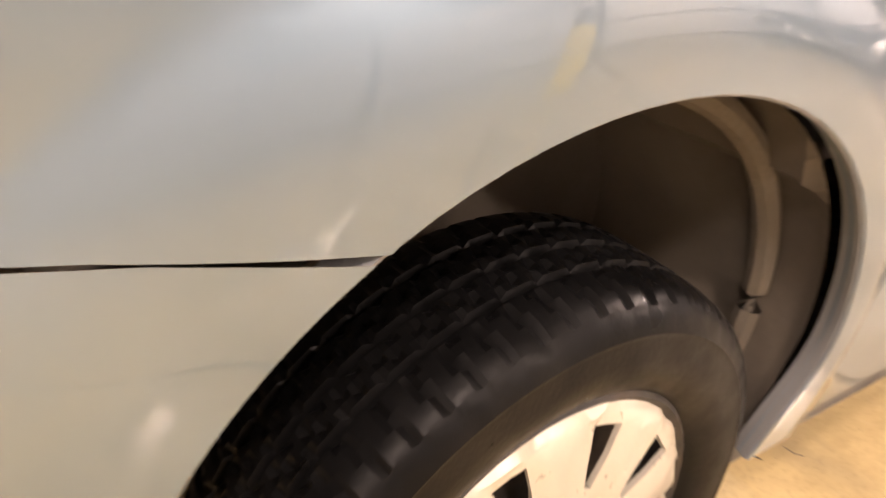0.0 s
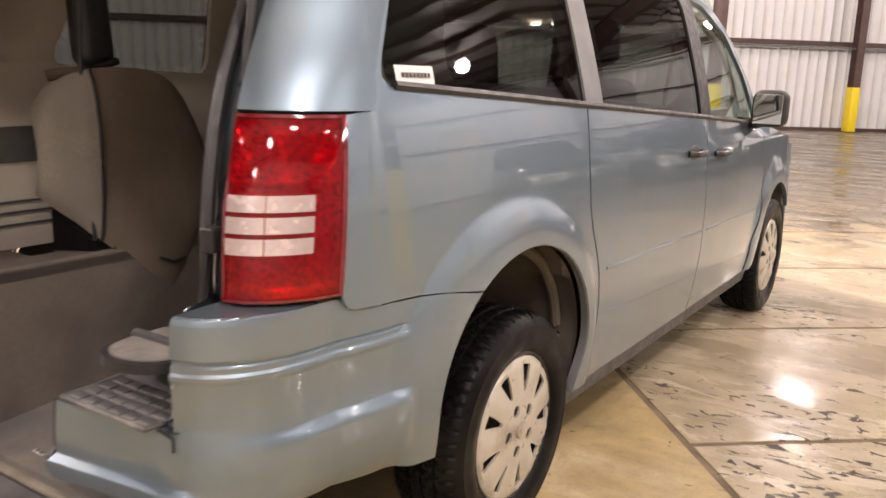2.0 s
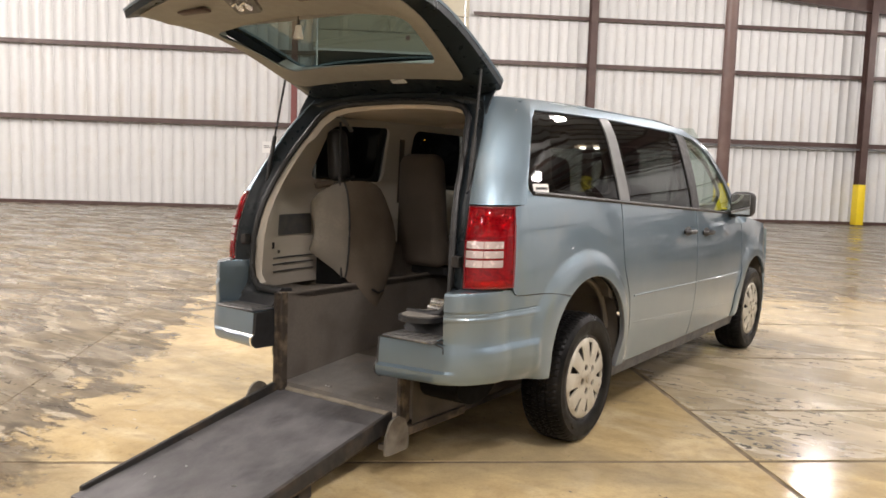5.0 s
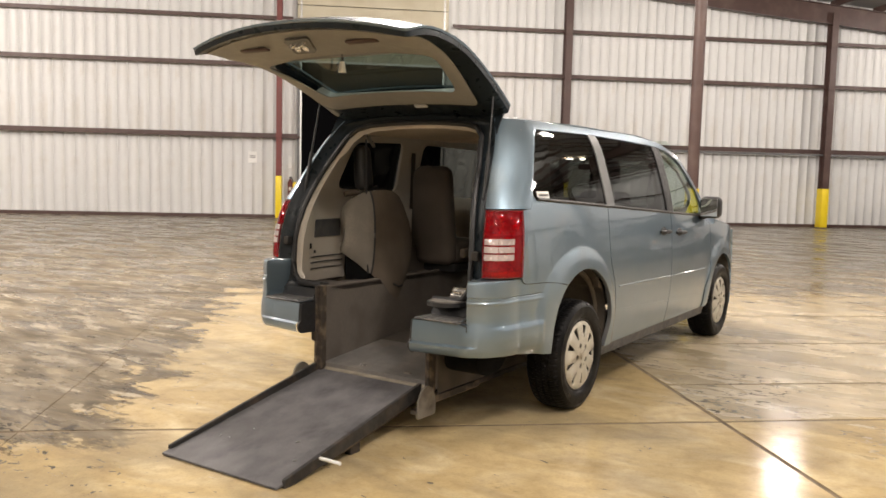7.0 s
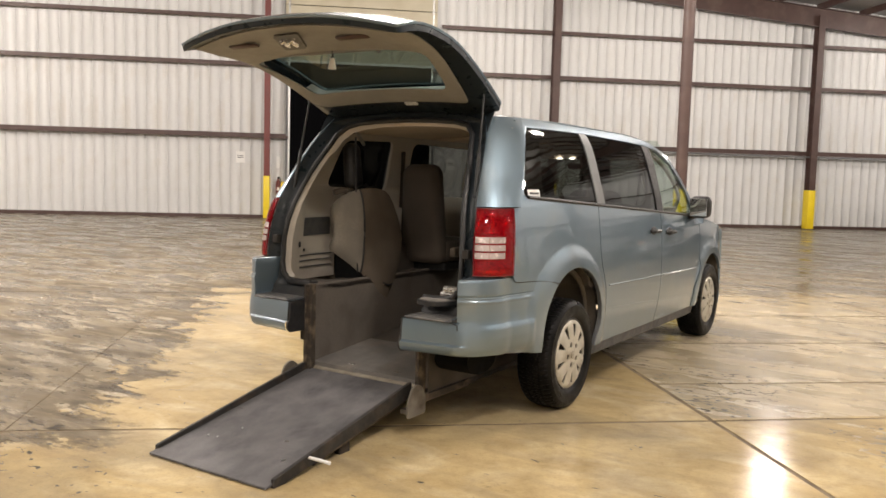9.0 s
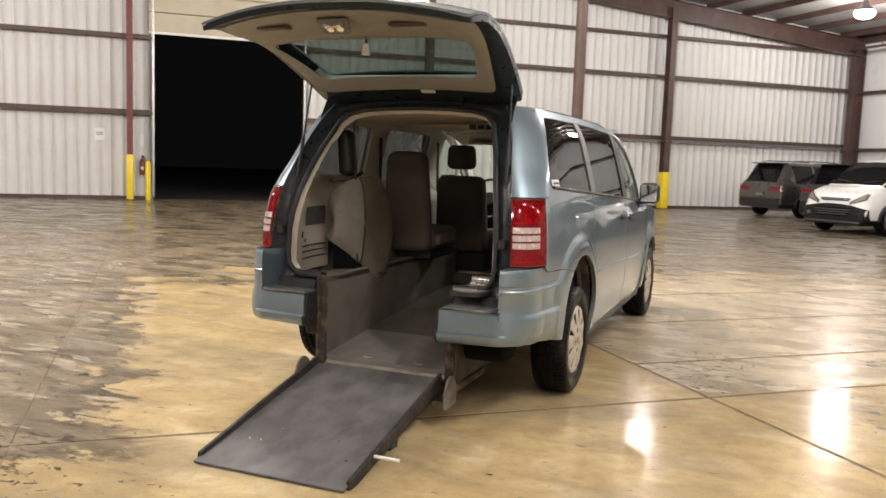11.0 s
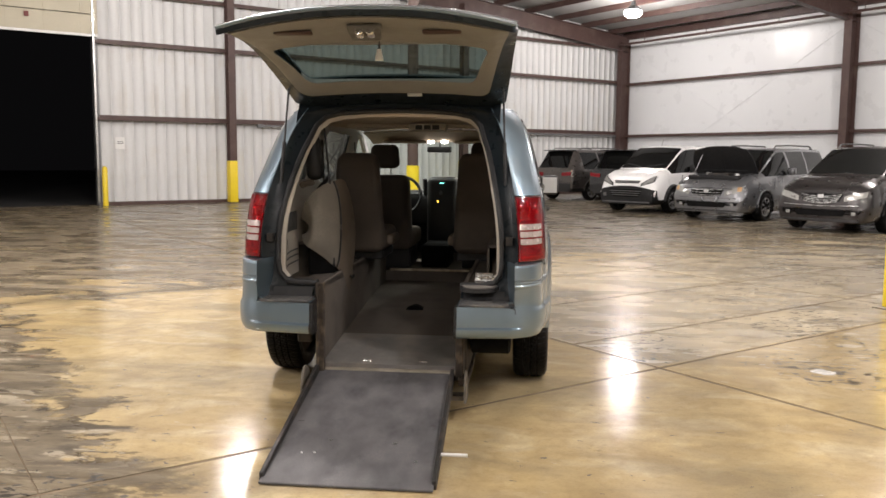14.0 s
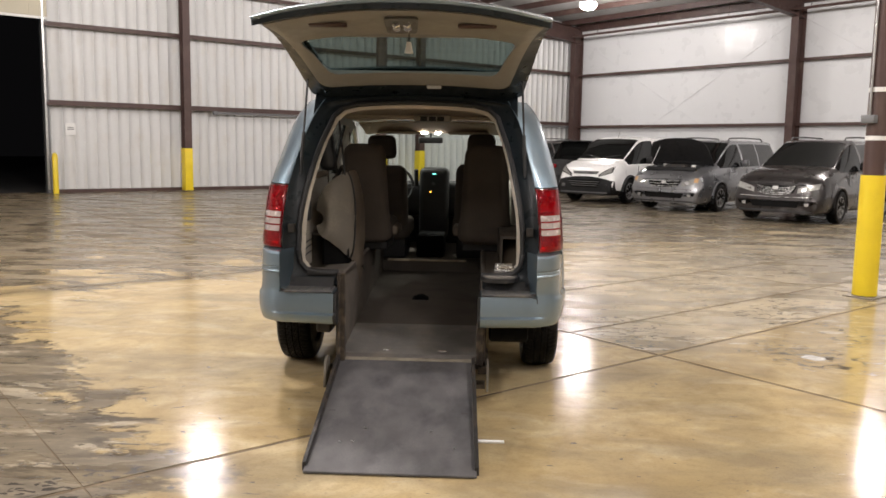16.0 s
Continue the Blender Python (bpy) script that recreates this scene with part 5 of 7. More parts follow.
def slab(x0, x1, t0, t1, h0, h1):
    bm = bmesh.new()
    vs = [bm.verts.new(ramp_pt(x, t, h)) for x in (x0, x1) for t in (t0, t1) for h in (h0, h1)]
    for q in ((0, 1, 3, 2), (4, 6, 7, 5), (0, 4, 5, 1), (2, 3, 7, 6), (0, 2, 6, 4), (1, 5, 7, 3)):
        bm.faces.new([vs[k] for k in q])
    bmesh.ops.recalc_face_normals(bm, faces=bm.faces)
    bmesh.ops.bevel(bm, geom=bm.edges[:], offset=0.003, segments=1, affect="EDGES")
    return bm


part("deck", slab(-RW, RW, 0.015, 1.0, -0.012, 0.0), RAMPTOP, ramp, "grey grit-coated deck")
for s in (-1, 1):
    bm = slab(s * RW - 0.010, s * RW + 0.010, 0.05, 0.975, -0.035, 0.048)
    for v in bm.verts:
        if v.co.y < -1.85 and v.co.z > 0.06:
            v.co.z -= 0.028 * min(1, (-1.85 - v.co.y) / 0.16)
    part("side_rail", bm, DARKMETAL, ramp, "dark steel side rail")
    part("stringer", slab(s * 0.36 - 0.015, s * 0.36 + 0.015, 0.05, 0.72, -0.065, -0.014), RUST, ramp)
    part("support_leg", box(s * 0.34 - 0.02, s * 0.34 + 0.02, -1.52, -1.44, 0.0, 0.115, 0.004, 1), DARKMETAL, ramp)
part("cross_bar", box(-0.36, 0.36, -1.50, -1.46, 0.05, 0.09), DARKMETAL, ramp)
part("toe_plate", slab(-RW, RW, 0.965, 1.012, -0.010, 0.002), RAMPTOP, ramp)
part("release_pin", cyl((0.40, -1.802, 0.075), (0.535, -1.802, 0.075), 0.0085, 12), WHITEP, ramp, "white release pin")
for x, t in ((-0.26, 0.79), (-0.20, 0.785), (0.29, 0.82), (0.17, 0.69), (-0.15, 0.68)):
    part("screw_head", box(-0.010, 0.010, -0.004, 0.004, -0.001, 0.0015), STEEL, ramp, "shiny worn screw head", Matrix.Translation(ramp_pt(x, t, 0.001)) @ pose(0, 0, 0, 10, 0, 20 * x * 10))
for s, x in ((-1, -0.455), (1, 0.468)):
    pl = [(-0.10, 0.10), (0.07, 0.10), (0.07, 0.19), (0.04, 0.25), (-0.01, 0.275), (-0.06, 0.255), (-0.095, 0.19)]
    bm = panel(round_corners(pl, 0.02, 3), lambda a, b, x=x: Vector((x, -0.99 + a, b)), 0.06, thick=0.012)
    box(x - s * 0.07 - 0.03, x - s * 0.02, -1.02, -0.93, 0.10, 0.125, bm=bm)
    part("hinge_plate", fix(bm), PLATE, ramp, "dusty rounded hinge plate")
    part("arm", box(min(x, x - s * 0.06), max(x, x - s * 0.06), -0.93, -0.45, 0.16, 0.20, 0.004, 1), RUST, ramp)

# ---- wheels ----
def tyre():
    """A road tyre: shoulder lugs, four grooves and slanted sipes between them."""
    half = [(0.003, 0.336), (0.006, 0.345), (0.016, 0.3452), (0.026, 0.345), (0.036, 0.3445), (0.039, 0.336), (0.045, 0.336), (0.048, 0.344), (0.056, 0.3435), (0.066, 0.342), (0.078, 0.3395), (0.088, 0.336), (0.097, 0.330), (0.104, 0.321), (0.109, 0.309), (0.1115, 0.303), (0.1105, 0.297), (0.113, 0.275), (0.110, 0.252), (0.105, 0.235), (0.100, 0.228), (0.085, 0.215)]
    prof = [(-x, r) for x, r in half[::-1]] + half

    def lug(k, j, r):
        x = prof[j][0]
        w = abs(x)
        if 0.050 < w < 0.108 and r > 0.305:
            if (k + int((w - 0.05) * 40)) % 5 == 0:
                return r - (0.005 if w < 0.09 else 0.003)
        elif w <= 0.05 and r > 0.34:
            if (k + int(w * 260) * (1 if x > 0 else -1)) % 6 == 0:
                return r - 0.007
        return r
    bm = revolve(prof, 300, fn=lug)
    for v in bm.verts:
        r = math.hypot(v.co.y, v.co.z)
        k = 1 - 0.018 * max(0.0, (r - 0.22) / 0.125)
        v.co.y, v.co.z = v.co.y * k, v.co.z * k
    return bm


def dome(r):
    return 0.098 + 0.016 * (1 - (r / 0.22) ** 2)


def hubcap():
    circle = lambda r, n: [(r * math.cos(2 * math.pi * k / n), r * math.sin(2 * math.pi * k / n)) for k in range(n)]
    holes = []
    for k in range(9):
        a = 2 * math.pi * (k + 0.5) / 9
        loop = []
        for r, w in ((0.112, -0.10), (0.150, -0.155), (0.188, -0.165), (0.188, 0.05), (0.150, 0.02), (0.112, -0.02)):
            loop.append((r * math.cos(a + w), r * math.sin(a + w)))
        holes.append(loop)
    for k in range(5):
        a = 2 * math.pi * (k + 0.3) / 5
        holes.append([(0.066 * math.cos(a) + 0.018 * math.cos(t * math.pi / 5), 0.066 * math.sin(a) + 0.018 * math.sin(t * math.pi / 5)) for t in range(10)])

    def f(a, b):
        r = math.hypot(a, b)
        th = math.atan2(b, a)
        groove = 0.004 * math.cos(9 * th) * max(0, min(1, (r - 0.09) / 0.05)) * (r < 0.20)
        return Vector((dome(r) + groove - (0.012 * max(0, (r - 0.205) / 0.012)), a, b))
    bm = panel(circle(0.217, 72), f, 0.02, holes, 0.008)
    return bm


def wheel(m):
    bm = tyre()
    t = part("wheel", bm, RUBBER, van, "black all-season tyre", m, angle=0.35)
    bm = revolve([(-0.09, 0.0), (-0.09, 0.20), (-0.085, 0.217), (0.088, 0.217), (0.092, 0.225), (0.098, 0.217), (0.09, 0.205), (0.055, 0.20), (0.050, 0.0)], 48)
    part("rim", bm, DARKMETAL, t, "dark steel rim")
    bm = hubcap()
    cyl((0.10, 0, 0), (0.120, 0, 0), 0.030, 20, 0.026, bm)
    part("wheel_cover", fix(bm), HUBCAP, t, "dusty silver wheel cover")
    for k in range(5):
        a = 2 * math.pi * (k + 0.3) / 5
        part("wheel_nut", cyl((0.075, 0.066 * math.cos(a), 0.066 * math.sin(a)), (0.104, 0.066 * math.cos(a), 0.066 * math.sin(a)), 0.013, 6), RUST, t, "rusty wheel nut")
    return t


for y in (0, BASE):
    wheel(pose(0.815, y, 0.337, 20 + 30 * y, 0, 0))
    wheel(pose(-0.815, y, 0.337, 10, 0, 180))

# wheel housings and underbody
def rib_r(t, r):
    return r - 0.010


def housing(yc, a, zc, b):
    def make():
        bm = bmesh.new()
        n = 40
        low = [(0.34, -0.050), (0.42, -0.016)]
        rows = []
        for k in range(n + 1):
            t = radians(0 + 178 * k / n)
            c, s = math.cos(t), math.sin(t)
            bump = 0.028 * max(0.0, 1 - abs(k - 9) / 2.0)
            if k == 0:
                for zl, back in low:
                    rows.append([bm.verts.new((min(x, 0.90), yc + a + g + back, zl)) for x, g in ((0.905, 0.006), (0.895, 0.010), (0.88, 0.016), (0.75, 0.01), (0.60, 0.0), (0.56, -0.02))])
            rows.append([bm.verts.new((x, yc + (a + g - bump * (x < 0.9)) * c, zc + (b + g - bump * (x < 0.9)) * s)) for x, g in ((0.905, 0.006), (0.895, 0.010), (0.88, 0.016), (0.75, 0.01), (0.60, 0.0), (0.56, -0.02))])
        for r, s in zip(rows, rows[1:]):
            for k in range(5):
                bm.faces.new((r[k], s[k], s[k + 1], r[k + 1]))
        hub = bm.verts.new((0.56, yc, zc))
        for r, s in zip(rows, rows[1:]):
            bm.faces.new((r[5], s[5], hub))
        return fix(bm)
    return make


both("wheel_housing", housing(AY - 0.012, 0.416, AZ, AB - 0.004), LINER, "dusty dark wheel liner")
both("liner_rib", lambda: tube([(0.835, AY + 0.380, 0.40)] + [(0.835, AY - 0.012 + rib_r(t, 0.416) * math.cos(radians(t)), AZ + rib_r(t, 0.356) * math.sin(radians(t))) for t in range(0, 100, 5)], 0.017, 8), LINER_LIGHT, "pale dusty liner seam")
both("wheel_housing", housing(BASE, 0.395, 0.36, 0.405), LINER, "dusty dark wheel liner")
part("underbody", box(-0.84, -0.44, 0.42, 2.66, 0.24, 0.34), DARKMETAL, van)
part("underbody", box(0.46, 0.84, 0.42, 2.66, 0.24, 0.34), DARKMETAL, van)
part("underbody", box(-0.44, 0.46, -0.86, 2.66, 0.17, 0.20), DARKMETAL, van)
part("underbody", box(-0.80, 0.80, 2.66, 3.70, 0.24, 0.30), DARKMETAL, van)
for s in (-1, 1):
    part("rear_frame_rail", box(min(s * 0.47, s * 0.56), max(s * 0.47, s * 0.56), -0.82, 0.5, 0.36, 0.46, 0.01, 1), DARKMETAL, van)
    part("bumper_backing", box(min(s * 0.46, s * 0.80), max(s * 0.46, s * 0.80), -0.90, -0.62, 0.48, 0.65), DARKMETAL, van)
    part("axle_stub", cyl((s * 0.45, 0, 0.33), (s * 0.78, 0, 0.33), 0.05, 14), DARKMETAL, van)


# ---- the van's inside ----
def trim_x(y, z):
    low, high = 0.668 + 0.012 * min(1, max(0, (y + 0.8) / 0.6)), body_x(max(y, -0.40), min(z, 1.68)) - 0.055
    t = max(0.0, min(1.0, (z - 1.10) / 0.22))
    t = t * t * (3 - 2 * t)
    x = low + (high - low) * t
    yr = interp(YR_TAB, z) + 0.09
    k = max(0.0, min(1.0, 1 - (y - yr) / 0.30))
    return x + (min(x, 0.937 * interp([(q, p) for p, q in OPEN[4:]], z)) - x) * k * k


trim_edge = [(interp(YR_TAB, z) + 0.085, z) for z in (0.72, 0.85, 1.0, 1.1, 1.2, 1.3, 1.4, 1.5, 1.58, 1.65)]
trim_line = trim_edge + [(0.3, 1.70), (1.5, 1.685), (1.9, 1.63), (2.2, 1.50), (2.62, 1.14), (2.62, 0.52), (1.3, 0.52), (1.28, 0.72), (0.45, 0.72), (0.45, 0.905), (-0.36, 0.905), (-0.36, 0.72)]
holes = [round_corners([(-0.30, 1.31), (-0.20, 1.63), (0.36, 1.645), (0.40, 1.29)], 0.07), round_corners([(0.66, 1.26), (0.62, 1.645), (1.48, 1.63), (1.52, 1.22)], 0.06), round_corners([(1.78, 1.20), (1.76, 1.62), (1.86, 1.60), (2.15, 1.49), (2.50, 1.20)], 0.04)]
both("side_trim", lambda: fix(panel(trim_line, lambda y, z: Vector((trim_x(y, z), y, z)), 0.06, holes, -0.02)), BEIGE, "beige plastic side trim")


for s in (-1, 1):
    bm = box(min(s * 0.535, s * 0.550), max(s * 0.535, s * 0.550), -0.36, 0.45, 0.714, 0.905)
    box(min(s * 0.535, s * 0.70), max(s * 0.535, s * 0.70), -0.36, 0.45, 0.893, 0.908, bm=bm)
    part("wheelhouse_cover", bm, CARPET, van)


def on_trim(y0, y1, z0, z1, d=0.006):
    return lambda: fix(thicken(grid(lambda a, b: Vector((trim_x(y0 + a * (y1 - y0), z0 + b * (z1 - z0)) - d, y0 + a * (y1 - y0), z0 + b * (z1 - z0))), 8, 4), 0.003))


for z in (0.795, 0.835, 0.870):
    both("trim_groove", on_trim(-0.74, -0.40, z, z + 0.008), GREYP, "dark groove")
both("trim_pocket", on_trim(-0.70, -0.42, 1.00, 1.115), GREYP, "dark storage pocket")
both("trim_latch", on_trim(-0.755, -0.735, 0.93, 0.965), BLACK, "small dark latch hole")
both("trim_knob", on_trim(-0.70, -0.682, 0.90, 0.918), BLACK, "small dark knob")


def headliner(a, b):
    y = -0.46 + 2.42 * b
    half = 0.70 - 0.04 * max(0, b - 0.7)
    x = (2 * a - 1) * half
    return Vector((x, y, 1.715 - 0.03 * abs(x / half) ** 3 - 0.05 * max(0, b - 0.75) ** 1.5 - 0.012 * max(0, 0.1 - b) * 10))


part("headliner", fix(thicken(grid(headliner, 14, 20, flip=True), 0.012)), HEADLINER, van, "tan cloth headliner")
part("roof_rail", box(-0.64, 0.64, 0.80, 0.86, 1.675, 1.705, 0.012, 2), HEADLINER, van)
bm = box(-0.095, 0.175, 0.52, 0.70, 1.650, 1.700, 0.014, 2)
console = part("overhead_console", bm, BEIGE, van, "beige overhead console")
for k in range(3):
    part("vent", box(-0.046 + 0.062 * k, 0.004 + 0.062 * k, 0.515, 0.521, 1.656, 1.688), BLACK, console)
part("front_header", fix(thicken(grid(lambda a, b: Vector(((2 * a - 1) * (0.66 - 0.02 * b), 1.60 + 0.36 * b, 1.675 - 0.085 * b ** 1.4 - 0.02 * abs(2 * a - 1) ** 3)), 12, 6, flip=True), 0.012)), HEADLINER, van, "tan front headliner edge")
for x in (-0.33, 0.30):
    part("sun_visor", box(x - 0.19, x + 0.19, 1.78, 1.95, 1.578, 1.600, 0.010, 2), HEADLINER, van, "folded tan sun visor")
for x in (-0.105, 0.015):
    bm = bmesh.new()
    bmesh.ops.create_uvsphere(bm, u_segments=12, v_segments=8, radius=0.03, matrix=Matrix.Translation((x, 1.93, 1.586)) @ Matrix.Diagonal((1.0, 0.5, 0.28, 1)))
    part("map_lamp", bm, MAPGLOW, van, "lit map lamp")
part("inside_mirror", box(-0.185, 0.045, 2.275, 2.30, 1.500, 1.556, 0.012, 3), BLACK, van, "black rear-view mirror")
part("mirror_stalk", tube([(-0.07, 2.30, 1.54), (-0.07, 2.34, 1.60)], 0.01, 8), BLACK, van)


def cushion(w, d, h, r=0.05, taper=0.9, seg=4):
    """A soft rounded pad standing on its base, narrower at the top."""
    bm = box(-w / 2, w / 2, -d / 2, d / 2, 0, h, r, seg)
    for v in bm.verts:
        t = v.co.z / h
        v.co.x *= 1 + (taper - 1) * t * t
    return bm


def seat(x, y, z, w, h, head, material, lean=8, base=True, taper=0.90):
    m = Matrix.Translation((x, y, z))
    s = part("seat", cushion(w, 0.50, 0.16, 0.05, 1.0), material, van, "brown cloth seat", m)
    part("backrest", cushion(w * 0.96, 0.15, h + 0.07, 0.07, taper), material, s, "", pose(0, -0.245, -0.01, lean, 0, 0))
    if head:
        part("headrest", cushion(0.25, 0.11, 0.20, 0.05, 0.92), material, s, "", pose(0, -0.25 - math.sin(radians(lean)) * h, h + 0.11, 4, 0, 0))
        for k in (-0.05, 0.05):
            part("headrest_post", cyl((k, -0.24 - math.sin(radians(lean)) * h, h), (k, -0.25 - math.sin(radians(lean)) * h, h + 0.13), 0.007, 8), STEEL, s)
    if base:
        part("seat_base", box(-w * 0.42, w * 0.42, -0.22, 0.24, 0.505 - z if y > 1 else 0.715 - z, 0.0, 0.01, 1), BLACK, s, "black seat base")
    return s


for x in (-0.430, 0.442):
    s = seat(x, 0.60, 0.78, 0.395, 0.645, False, CLOTH, 3, taper=0.76)
    part("armrest", box(-0.035 + (0.20 if x < 0 else -0.20), 0.035 + (0.20 if x < 0 else -0.20), -0.20, 0.12, 0.04, 0.11, 0.02, 3), CLOTH2, s)
seat(-0.43, 1.72, 0.68, 0.48, 0.57, True, CLOTH, 6)
seat(0.41, 1.80, 0.70, 0.48, 0.57, True, CLOTH, 6)

# third-row seat folded up on its side against the wall, with its strap
FOLD = [(0.0, -0.600, -0.445, 0.965, 1.06), (0.05, -0.580, -0.490, 0.925, 1.13), (0.12, -0.555, -0.512, 0.902, 1.185), (0.22, -0.507, -0.490, 0.868, 1.245), (0.32, -0.452, -0.440, 0.815, 1.285), (0.40, -0.410, -0.398, 0.762, 1.303), (0.47, -0.394, -0.335, 0.700, 1.310), (0.55, -0.388, -0.255, 0.640, 1.310), (0.63, -0.385, -0.185, 0.590, 1.303), (0.68, -0.385, -0.140, 0.562, 1.288), (0.73, -0.386, -0.100, 0.615, 1.262), (0.80, -0.390, -0.055, 0.675, 1.215), (0.88, -0.398, 0.0, 0.765, 1.13), (0.95, -0.417, 0.035, 0.87, 1.06), (1.0, -0.480, 0.055, 0.93, 1.0)]


def folded(a, b):
    x, y, lo, hi = (interp([(f[0], f[k]) for f in FOLD], a) for k in (1, 2, 3, 4))
    soft = 0.018 * math.sin(math.pi * b) ** 0.6
    crease = 0.010 * math.sin(9 * b + 5 * a) * max(0.0, 0.35 - a)
    return Vector((x + soft - 0.03 * b ** 6 - 0.03 * (1 - b) ** 8 * (1 if a < 0.4 else 0.3), y - (soft + crease if a < 0.38 else 0.0), lo + (hi - lo) * b))


stowed = part("stowed_seat", fix(thicken(grid(lambda a, b: folded(0.40 + 0.60 * a, b), 24, 20), 0.035)), CLOTH2, van, "brown seat folded up on its side", angle=0.9)
part("seat_back_panel", fix(thicken(grid(lambda a, b: folded(0.405 * a, b), 16, 20), 0.03)), CLOTH3, stowed, "pale grey-beige cloth panel", angle=0.9)
part("piping", tube([folded(0.402, k / 16) + Vector((0.004, -0.004, 0)) for k in range(17)], 0.006, 6), BLACK, stowed, "dark seam")
part("seat_underside", fix(panel([(0.0, 0.717), (0.0, 0.945), (0.3, 0.91), (0.7, 0.835), (1.0, 0.78), (1.05, 0.717)], lambda a, z: Vector((-0.575 + 0.165 * a, -0.468 + 0.105 * a, z)), 0.12, thick=0.03)), UNDERSIDE, stowed, "black underside")
part("tip_seam", tube([folded(a, b) + Vector((0.012, 0, 0)) for a, b in ((0.60, 0.10), (0.66, 0.115), (0.72, 0.09))], 0.006, 6), BLACK, stowed, "dark seam")
part("seat_strap", tube([(-0.50, -0.37, 1.64), (-0.458, -0.412, 1.33), (-0.430, -0.425, 1.0), (-0.432, -0.412, 0.76)], 0.007, 6), BLACK, van, "black hanging strap")
bm = cushion(0.105, 0.13, 0.30, 0.045, 0.80, 5)
part("stowed_headrest", bm, BLACK, stowed, "black headrest", pose(-0.575, -0.285, 1.305, 0, 0, 90) @ pose(0, 0, 0, -6, 0, 0) @ pose(0, 0, 0, 0, 0, 90))
part("stowed_headrest_arm", tube([(-0.635, -0.42, 1.275), (-0.615, -0.38, 1.285), (-0.59, -0.33, 1.290)], 0.020, 10), CLOTH2, stowed, "brown bolster")
part("headrest_strap", tube([(-0.52, -0.44, 1.255), (-0.50, -0.38, 1.29), (-0.50, -0.25, 1.33)], 0.013, 8), BLACK, stowed)
part("belt_bracket", tube([(-0.50, -0.36, 1.665), (-0.52, -0.30, 1.64), (-0.55, -0.22, 1.60)], 0.012, 8), STEEL, van, "shiny belt bracket")
for y, x in ((0.50, -0.74), (1.62, -0.74), (0.50, 0.74), (1.62, 0.74)):
    part("seat_belt", fix(thicken(grid(lambda a, b, x=x, y=y: Vector((x - math.copysign(0.05 * b, x), y - 0.02 + 0.05 * a - 0.10 * b, 1.58 - 0.80 * b)), 1, 6), 0.003)), CLOTH, van, "brown seat belt")

# dashboard, console, wheel
bm = box(-0.70, 0.70, 2.28, 2.80, 0.80, 1.13, 0.08, 4)
dash = part("dashboard", bm, BLACK, van, "dark dashboard")
stack = part("centre_console", box(-0.155, 0.115, 2.02, 2.34, 0.62, 1.275, 0.05, 3), BLACK, van, "black centre console unit")
part("console_display", box(-0.034, 0.000, 2.014, 2.020, 1.217, 1.222), CYANGLOW, stack, "small green-blue display")
part("console_button", box(-0.056, -0.044, 2.014, 2.020, 1.048, 1.058), AMBERGLOW, stack, "small amber lamp")
part("console_knob", cyl((-0.025, 2.004, 1.13), (-0.025, 2.022, 1.13), 0.016, 14), GREYP, stack)
part("console_box", box(-0.14, 0.10, 1.55, 2.0, 0.505, 0.70, 0.02, 2), UNDERSIDE, van, "black console box between the seats")
bm = tube([(0.185 * math.cos(k * math.pi / 14), 0, 0.185 * math.sin(k * math.pi / 14)) for k in range(28)], 0.014, 8, closed=True)
wheel_m = pose(-0.40, 2.06, 1.10, -22, 0, 0)
steer = part("steering_wheel", bm, BLACK, van, "black steering wheel", wheel_m)
bm = cyl((0, 0.05, 0), (0, -0.01, 0), 0.06, 16)
box(-0.17, 0.17, -0.008, 0.008, -0.018, 0.018, bm=bm)
part("hub", bm, BLACK, steer)
part("column_shroud", tube([(-0.40, 2.10, 1.08), (-0.40, 2.40, 0.98)], 0.05, 12), BLACK, van)
part("dash_phone_mount", tube([(-0.20, 2.30, 1.10), (-0.20, 2.26, 1.22), (-0.20, 2.25, 1.25)], 0.02, 8), BLACK, van)
# added drum: blocks light and hides the lit floor under the bumper
bm = revolve([(-0.115, 0.0), (-0.115, 0.070), (-0.105, 0.085), (0.105, 0.085), (0.115, 0.070), (0.115, 0.0)], 24)
for w in bm.verts:
    w.co = Vector((w.co.x, w.co.y * 1.9, w.co.z))
part("silencer", bm, UNDERSIDE, van, "black drum added to darken the space under the bumper", Matrix.Translation((0.585, -0.70, 0.395)))
part("bulkhead", box(-0.80, 0.80, 2.72, 2.78, 0.30, 1.06), BLACK, van)

# right ledge: ratchet tie-down and floor flap
flap_line = round_corners([(0.412, -0.80), (0.412, -0.90), (0.430, -0.985), (0.485, -1.018), (0.560, -1.015), (0.615, -0.965), (0.632, -0.900), (0.640, -0.80)], [0.01, 0.03, 0.03, 0.04, 0.04, 0.04, 0.03, 0.01], 4)
flap = part("ledge_flap", fix(panel(flap_line, lambda a, b: Vector((a, b, 0.734)), 0.06, thick=0.022)), BLACK, van, "dark rubber-edged floor flap")
part("flap_top", fix(panel([(0.525 + (x - 0.525) * 0.88, -0.90 + (y + 0.90) * 0.86) for x, y in flap_line], lambda a, b: Vector((a, b, 0.7385)), 0.06, thick=0.004)), FLAPTOP, flap, "worn pale grey carpet top")
tie = thing("ratchet_tie_down", "shiny steel ratchet tie-down lying on the side ledge", "tie-down", Matrix.Translation((0.545, -0.80, 0.7395)))
part("frame", box(-0.055, 0.055, -0.04, 0.04, 0.0, 0.028, 0.008, 2), BRIGHT, tie)
